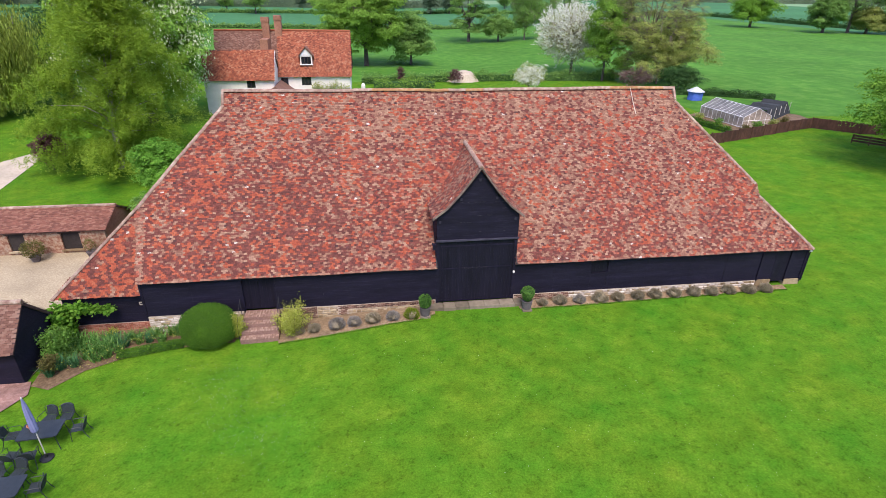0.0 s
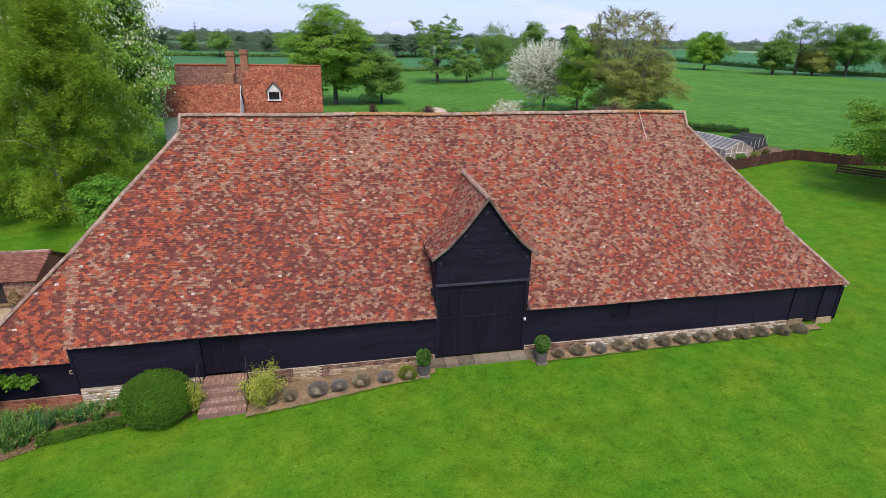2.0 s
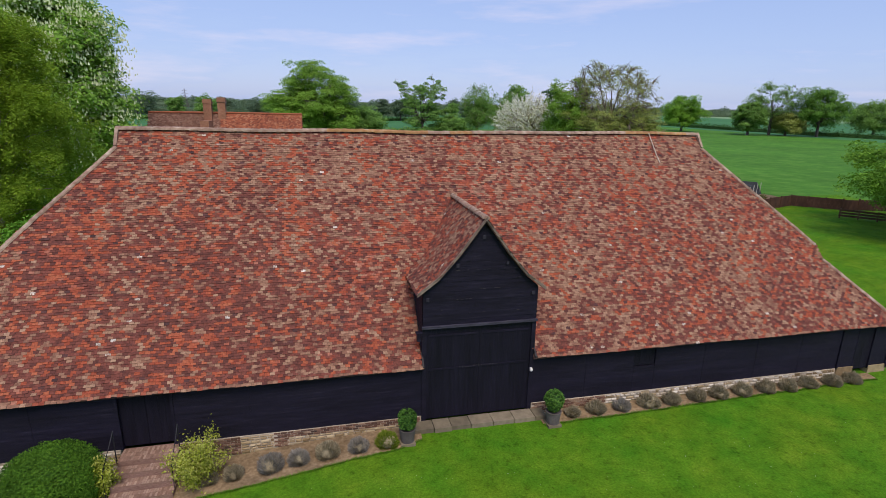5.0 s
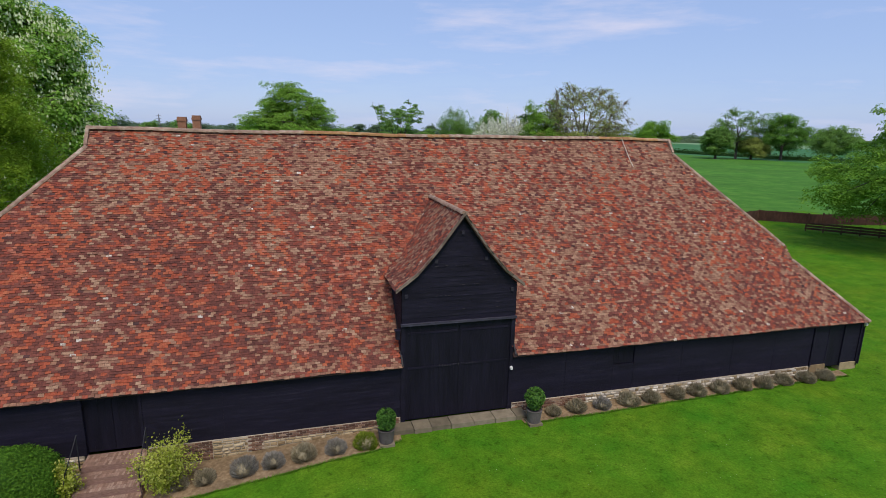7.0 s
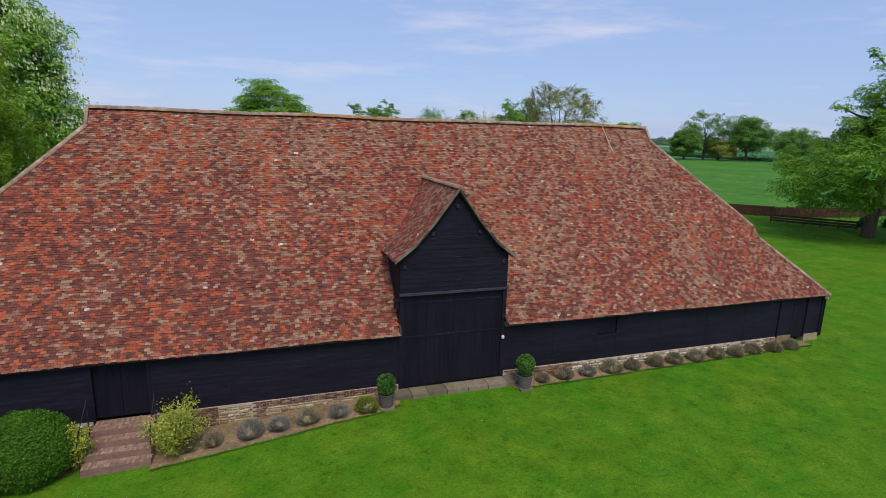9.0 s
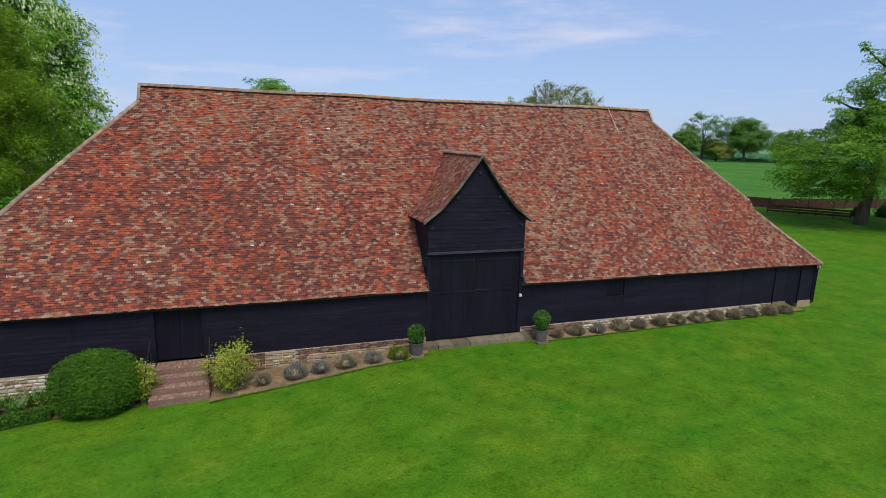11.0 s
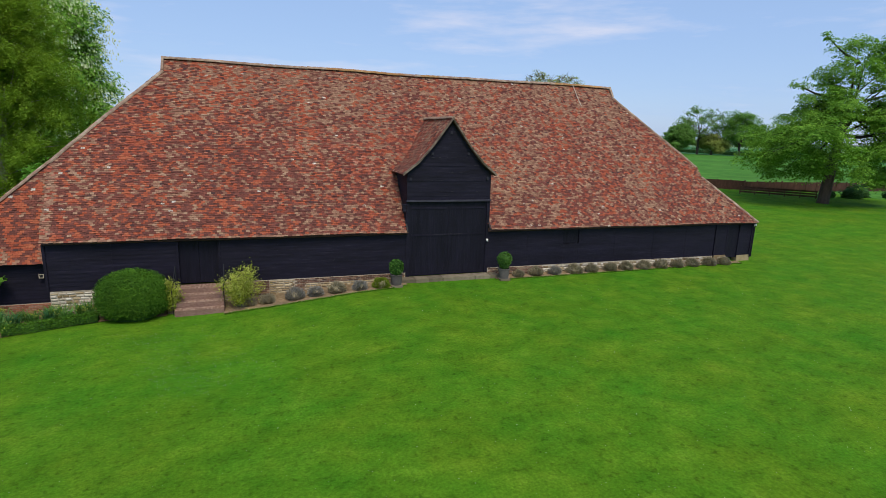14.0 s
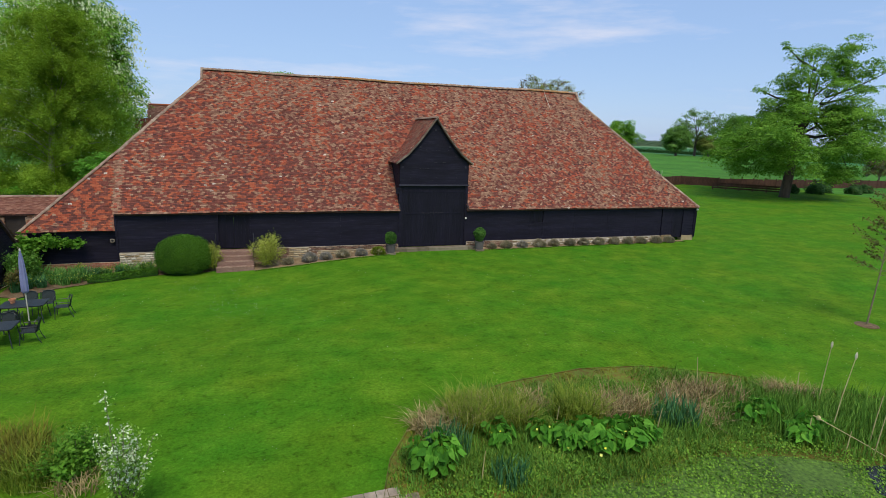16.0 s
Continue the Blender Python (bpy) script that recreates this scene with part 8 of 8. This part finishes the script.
rp = random.Random(170)
tus = [("sedge_tussock", "arching green and straw sedge tussock", -4.75, -19.35, 0.78, 0.72, L_SEDGE, 2100, 0.017, 1.25), ("sedge_tussock", "arching green and straw sedge tussock", -3.85, -19.55, 0.65, 0.6, L_SEDGE, 1300, 0.017, 1.25),
       ("sedge_tussock", "green arching sedge tussock", -2.2, -19.9, 0.6, 0.75, L_SEDGE, 1000, 0.02, 1.1), ("dead_tussock", "flattened straw-coloured dead grass tussock", -5.85, -19.45, 0.5, 0.55, L_DEAD, 420, 0.02, 1.6),
       ("dead_tussock", "straw-coloured dead grass tussock", -3.0, -19.1, 0.35, 0.45, L_DEAD, 260, 0.02, 1.5), ("dead_tussock", "russet dead grass tussock on the bank", 1.0, -19.9, 0.6, 0.6, L_DEAD, 312, 0.02, 1.0),
       ("dead_tussock", "russet dead grass tussock on the bank", 1.75, -19.75, 0.55, 0.55, L_DEAD, 252, 0.02, 1.1), ("dead_tussock", "pale dead grass tussock on the bank", -0.5, -20.0, 0.5, 0.6, L_DEAD, 216, 0.02, 1.2),
       ("dead_tussock", "flattened russet dead grass on the bank", 1.0, -20.7, 0.6, 0.40, L_DEAD, 500, 0.02, 2.2), ("dead_tussock", "pale dead grass tussock on the bank", 4.1, -20.2, 0.32, 0.45, L_DEAD, 260, 0.02, 1.5),
       ("dead_tussock", "small dead grass tussock on the bank", 4.8, -20.5, 0.3, 0.4, L_DEAD, 200, 0.02, 1.4), ("dead_tussock", "small dead grass tussock on the bank", -1.3, -20.1, 0.45, 0.6, L_DEAD, 260, 0.02, 1.3),
       ("sedge_tussock", "brown and green sedge tussock", -14.9, -18.3, 0.85, 0.74, L_RUST, 1500, 0.018, 1.0), ("sedge_tussock", "brown and green sedge tussock", -14.1, -18.9, 0.6, 0.70, L_SEDGE, 900, 0.018, 1.0),
       ("dead_tussock", "straw blades standing through the sedge", -4.8, -19.4, 0.65, 0.66, L_DEAD, 420, 0.015, 1.2), ("dead_tussock", "straw blades standing through the sedge", -3.7, -19.6, 0.5, 0.6, L_DEAD, 200, 0.015, 1.1),
       ("dead_tussock", "tall pale dead stems on the bank", -0.9, -19.8, 0.6, 0.65, L_DEAD, 192, 0.016, 0.9), ("dead_tussock", "tall pale dead stems on the bank", 2.3, -20.2, 0.6, 0.65, L_DEAD, 192, 0.016, 0.9),
       ("iris_clump", "dark blue-green iris leaves in the margin", -5.85, -20.55, 0.5, 0.7, L_IRIS, 200, 0.045, 0.5), ("iris_clump", "dark blue-green iris leaves in the margin", 0.1, -20.8, 0.55, 0.65, L_IRIS, 220, 0.045, 0.5), ("iris_clump", "dark blue-green iris leaves in the margin", -4.9, -21.8, 0.4, 0.55, L_IRIS, 120, 0.045, 0.5),
       ("rush_clump", "green upright rush clump", -13.3, -18.7, 0.6, 0.65, L_RUSH, 420, 0.03, 0.7), ("dead_tussock", "pale dead grass tussock", -13.2, -19.6, 0.4, 0.4, L_DEAD, 120, 0.02, 1.6)]
for i, (nm, lab, x, y, r, h, lf, n, w, ln) in enumerate(tus):
    leafy_clump(nm, lab, x, y, r, h, lf, 500 + i, n=n, w=w, category="grass tussock", lean=ln, group="tussocks round the pond")
iris = [(1.6, -21.3, 0.8), (2.2, -21.0, 0.9), (2.8, -21.2, 1.0), (3.4, -21.0, 1.0), (4.0, -21.3, 1.1), (4.6, -21.4, 1.1), (5.2, -21.6, 1.1), (3.0, -21.9, 1.0), (3.7, -22.1, 1.0), (4.4, -22.3, 1.1), (2.5, -22.1, 0.8), (5.9, -21.6, 1.1),
        (6.6, -22.2, 1.2), (5.2, -22.6, 1.1), (3.2, -22.8, 0.9), (4.2, -23.1, 1.0), (0.3, -21.0, 0.8), (-0.2, -21.3, 0.7), (-5.6, -20.6, 0.7), (-4.4, -21.0, 0.6), (7.4, -23.0, 1.1), (8.2, -23.6, 1.1)]
margin("reed_bed", "dense dark green reeds at the pond's edge", iris, 0.75, 0.52, L_RUSH, 0.022, 260, 601, lean=0.5)
bankspots = [(rp.uniform(-6.6, 6.0), rp.uniform(-22.1, -18.3), rp.uniform(0.5, 1.0)) for _ in range(120)]
bankspots = [(x, y, k) for x, y, k in bankspots if inside2([(a, b) for a, b in POND], x, y - 0.0) and inside2(pond_inset(0.97), x, y)]
margin("rough_grass", "rough green grass over the pond bank", bankspots, 0.75, 0.28, L_RUSH, 0.018, 380, 602, lean=0.9)
margin("rough_grass", "rough dark grass over the pond bank", [(x + 0.4, y - 0.3, k) for x, y, k in bankspots], 0.75, 0.24, L_SEDGE, 0.018, 130, 603, lean=0.9)
turf = [(rp.uniform(-7.5, 6.5), rp.uniform(-22.6, -17.5), rp.uniform(0.5, 0.8)) for _ in range(600)]
turf = [(x, y, k) for x, y, k in turf if inside2(pond_inset(0.99), x, y)]
margin("short_grass", "short green grass on the pond bank", [q for q in turf if inside2(pond_inset(0.975), q[0], q[1])], 0.50, 0.16, L_WEED, 0.026, 170, 605, lean=1.0)
margin("mossy_grass", "short russet grass and moss on the pond bank", [(x, y, k) for x, y, k in turf if not inside2(pond_inset(0.97), x, y) or math.sin(x * 1.7) + math.sin(y * 2.9 + x) > 1.1], 0.36, 0.12, L_RUST, 0.028, 120, 604, lean=1.0)
rsw2 = np.random.RandomState(610)
wn_ = 52000
wp2 = np.stack([rsw2.uniform(-6.8, 7, wn_), rsw2.uniform(-27, -21.2, wn_), np.zeros(wn_)], 1)
wp2[:, 2] = np.array([ground_z(a, b) for a, b in wp2[:, :2]]) + 0.05 + 0.16 * rsw2.uniform(0, 1, wn_) ** 2
keep = np.array([inside2(pond_inset(0.93), a, b) and (math.sin(a * 2.1 + b) + math.sin(b * 2.7 - a * 0.8) + rsw2.uniform(-1, 1) > -0.35) for a, b in wp2[:, :2]])
wp2 = wp2[keep]
tagged(new("pond_weed", cards("pond_weed", leaf_faces(rsw2, wp2, 0.055, aspect=0.7, up=0.8), len(wp2), L_WEED)), "low leafy weed floating over the pond", "pond weed", kind="stuff")


def broad_plant(label, x, y, r, h, n, seed, flowers=0):
    """A clump of broad rounded leaves on stalks."""
    rs = np.random.RandomState(seed)
    z = ground_z(x, y)
    top = hold("marsh_plant", x, y, z)
    st = Shape()
    lf = Shape()
    for i in range(n):
        a, q = rs.uniform(0, 6.28), r * math.sqrt(rs.uniform(0, 1))
        hh = h * rs.uniform(0.45, 1.0)
        tip = Vector((math.cos(a) * q, math.sin(a) * q, hh))
        st.tube([(tip.x * 0.5, tip.y * 0.5, -0.02), tip], [0.010, 0.006], 4, cap=False)
        s_ = rs.uniform(0.11, 0.24)
        m = Matrix.Translation(tip) @ pose(0, 0, 0, rs.uniform(-85, 5), rs.uniform(-45, 45), math.degrees(a) - 90 + rs.uniform(-40, 40))
        ring = [(0, -0.42), (0.26, -0.55), (0.44, -0.2), (0.33, 0.22), (0, 0.75), (-0.33, 0.22), (-0.44, -0.2), (-0.26, -0.55)]
        vs = [m @ Vector((0, 0, -0.03 * s_))] + [m @ Vector((u * s_, v * s_, 0.14 * s_ * abs(u) * 2 - 0.12 * s_ * max(0, v))) for k, (u, v) in enumerate(ring)]
        lf.add(vs, [(0, k + 1, (k + 1) % 8 + 1) for k in range(8)])
    part("stalk", st, L_SEDGE, top)
    part("leaves", lf, L_DOCK, top)
    if flowers:
        pos = np.stack([rs.uniform(-r, r, flowers), rs.uniform(-r, r, flowers) - r * 0.5, rs.uniform(h * 0.4, h * 1.1, flowers)], 1)
        part("flowers", cards("flowers", leaf_faces(rs, pos, 0.07, aspect=0.9), flowers, L_YELLOW), None, top, "small yellow flowers")["kind"] = "stuff"
    return tagged(top, label, "marsh plant", "marsh plants in the pond")


for i, (x, y, r, h, n, fl) in enumerate(((-6.25, -20.95, 0.50, 0.55, 60, 0), (-3.6, -20.7, 0.30, 0.42, 18, 6), (-3.0, -21.1, 0.40, 0.52, 40, 9), (-2.5, -21.35, 0.42, 0.58, 50, 6), (-1.9, -21.45, 0.42, 0.52, 50, 0), (-1.35, -21.3, 0.36, 0.48, 36, 0),
                                         (1.9, -21.35, 0.28, 0.45, 14, 0), (2.45, -22.35, 0.32, 0.4, 14, 0), (-4.6, -20.5, 0.3, 0.45, 18, 3), (2.7, -22.0, 0.25, 0.35, 9, 0), (2.75, -21.1, 0.3, 0.4, 14, 0), (3.2, -22.0, 0.3, 0.4, 16, 0))):
    broad_plant("clump of broad bright green leaves at the pond's edge" if not fl else "clump of broad bright green leaves with yellow flowers", x, y, r * 1.2, h * 1.1, int(n * 3.3), 620 + i, fl)
M_STRAW = mat("dry_stalk", [(0.3, (0.36, 0.30, 0.12)), (0.7, (0.50, 0.43, 0.21))], scale=6, bump=0.2)
M_FLUFF = mat("seed_fluff", [(0.3, (0.50, 0.44, 0.28)), (0.7, (0.66, 0.60, 0.43))], scale=20, bump=0.8, bscale=60)
for i, (x, y, h, dx, head) in enumerate(((4.6, -21.1, 1.75, 0.12, 1), (3.55, -22.25, 2.0, 0.35, 1), (4.45, -20.6, 0.8, -0.05, 0), (3.9, -22.9, 1.3, 0.15, 0), (3.46, -23.3, 1.1, 0.12, 0), (2.7, -22.3, 0.6, 0.02, 0), (0.5, -21.2, 0.9, 0.12, 0),
                                         (-0.9, -21.3, 0.8, 0.1, 0), (-5.5, -21.7, 0.75, 0.05, 0), (-3.2, -20.6, 0.8, 0.06, 0), (1.9, -19.6, 1.1, -0.12, 0), (3.0, -23.0, 0.6, 0.05, 0))):
    c_ = hold("dry_reed", x, y, ground_z(x, y))
    part("stalk", Shape().tube([(0, 0, -0.05), (dx * 0.4, 0, h * 0.5), (dx, 0, h)], [0.014, 0.012, 0.008], 6), M_STRAW, c_)
    if head:
        part("seed_head", Shape().lathe([(0.01, -0.02), (0.025, 0.03), (0.032, 0.08), (0.022, 0.14), (0.008, 0.17)], 10, at=(dx, 0, h - 0.04)), M_FLUFF, c_, "pale burst seed head")
    tagged(c_, "dry straw-coloured reed stalk with fluffy seed head" if head else "dry straw-coloured broken reed stalk", "reed", "dry reeds in the pond")
rope = tagged(hold("rope"), "pale rope stretched down to the water", "rope")
part("line", Shape().tube([(3.05, -22.1, 0.29), (3.1, -22.2, 0.26), (3.35, -23.0, 0.10), (3.6, -24.6, -0.14)], 0.012, 6), M_STRAW, rope)
part("knot", Shape().lathe([(0.01, -0.05), (0.05, -0.03), (0.055, 0.02), (0.03, 0.06), (0.01, 0.07)], 10, at=(3.1, -22.2, 0.26)), M_STRAW, rope)

# paving at the pond's corner
M_PAVER = mat("worn_paver", [(0.0, (0.20, 0.155, 0.105)), (0.5, (0.29, 0.225, 0.16)), (1.0, (0.38, 0.305, 0.225))], scale=6, bump=0.6, bscale=25, pick="object", patch=0.25)
pav = tagged(hold("pond_paving"), "small patch of worn grey-pink brick paving", "paving", kind="structure")
for i in range(7):
    for j in range(5):
        x, y = -8.55 + i * 0.235 + (0.11 if j % 2 else 0), -22.6 + j * 0.26
        if j == 4 and i in (0, 6):
            continue
        z = ground_z(x, y)
        part("paver", Shape().box((x, y, z - 0.05), (x + 0.222, y + 0.245, z + 0.035 + 0.006 * ((i * 3 + j) % 3))), M_PAVER, pav)

loose_shrub("green_shrub", "low leafy green shrub among the sedge", -13.35, -19.0, 0.8, 0.95, L_VINE, 644, n=3600, size=0.08)
# white flowering shrub
ws = hold("white_shrub", -12.1, -20.9, ground_z(-12.1, -20.9))
rs_w = np.random.RandomState(640)
st_, lp, fp = Shape(), [], []
for i in range(20):
    a, q = rs_w.uniform(0, 6.28), rs_w.uniform(0.15, 0.62)
    hh = rs_w.uniform(1.0, 2.1) if i else 2.6
    if i == 0:
        q = 0.1
    tip = Vector((math.cos(a) * q, math.sin(a) * q, hh))
    st_.tube([(0, 0, -0.05), tip * 0.5 + Vector((0, 0, 0.1)), tip], [0.016, 0.01, 0.004], 5, cap=False)
    for k in range(110):
        t = rs_w.uniform(0.25, 1.0)
        lp.append(np.array(tip * t) + rs_w.normal(size=3) * 0.075)
    for k in range(75 if i % 3 else 30):
        t = rs_w.uniform(0.55, 1.02)
        fp.append(np.array(tip * t) + rs_w.normal(size=3) * 0.04)
part("stem", st_, M_TWIG, ws)
part("foliage", cards("foliage", leaf_faces(rs_w, np.array(lp), 0.07), len(lp), L_LIGHT), None, ws)
part("blossom", cards("blossom", leaf_faces(rs_w, np.array(fp), 0.06, aspect=0.5, up=0.1), len(fp), L_CREAM), None, ws)
tagged(ws, "young shrub with white blossom on upright stems", "shrub")

# sapling in a soil ring
sp = hold("sapling", 13.05, -16.7, ground_z(13.35, -16.75))
rs_s = np.random.RandomState(650)
part("soil_ring", Shape().lathe([(0.42, 0.0), (0.40, 0.03), (0.2, 0.05), (0.01, 0.055)], 20), M_BEDSOIL, sp, "bare soil ring")
tr = Shape().tube([(0, 0, 0), (0.07, 0, 1.0), (0.16, 0, 2.2), (0.24, 0, 4.0), (0.27, 0, 5.8)], [0.035, 0.03, 0.024, 0.015, 0.006], 8)
lp = []
for i in range(40):
    z0 = rs_s.uniform(1.9, 5.3)
    a = rs_s.uniform(0, 6.28)
    ln = rs_s.uniform(0.7, 1.5) * (1.0 if z0 < 3.8 else 0.65)
    s0 = Vector((0.20 + max(0.0, z0 - 2.2) * 0.03, 0, z0))
    e = s0 + Vector((math.cos(a) * ln, math.sin(a) * ln, ln * 0.45))
    tr.tube([s0, s0.lerp(e, 0.5) + Vector((0, 0, 0.04)), e], [0.010, 0.007, 0.003], 5, cap=False)
    for k in range(44):
        lp.append(np.array(s0.lerp(e, rs_s.uniform(0.25, 1.05))) + rs_s.normal(size=3) * 0.05)
part("trunk", tr, mat("sapling_bark", [(0.3, (0.17, 0.135, 0.080)), (0.7, (0.28, 0.225, 0.145))], scale=8, bump=0.3), sp)
part("crown", cards("crown", leaf_faces(rs_s, np.array(lp), 0.10), len(lp), L_BROWNBUSH), None, sp)
tagged(sp, "slim leaning sapling planted in the lawn", "tree")
# daisies in the lawn
rs_d = np.random.RandomState(660)
dn = 2200
dp_ = np.stack([rs_d.uniform(-16, 14, dn), rs_d.uniform(-20, -2.5, dn), np.zeros(dn)], 1)
hot = rs_d.uniform(size=dn) < 0.5
run = rs_d.uniform(0, 1, hot.sum())
dp_[hot, 0] = -13.0 + 3.2 * run + rs_d.normal(0, 0.9, hot.sum())
dp_[hot, 1] = -3.4 - 5.4 * run + rs_d.normal(0, 0.9, hot.sum())
dp_[:, 2] = np.array([ground_z(a, b) for a, b in dp_[:, :2]]) + 0.03
keep = np.array([not inside2(POND, a, b) and b < -2.2 for a, b in dp_[:, :2]])
dp_ = dp_[keep]
tagged(new("daisies", cards("daisies", leaf_faces(rs_d, dp_, 0.012, aspect=0.9, up=2.0), len(dp_), L_BLOSSOM)), "scattered white daisies in the lawn", "flowers", kind="stuff")
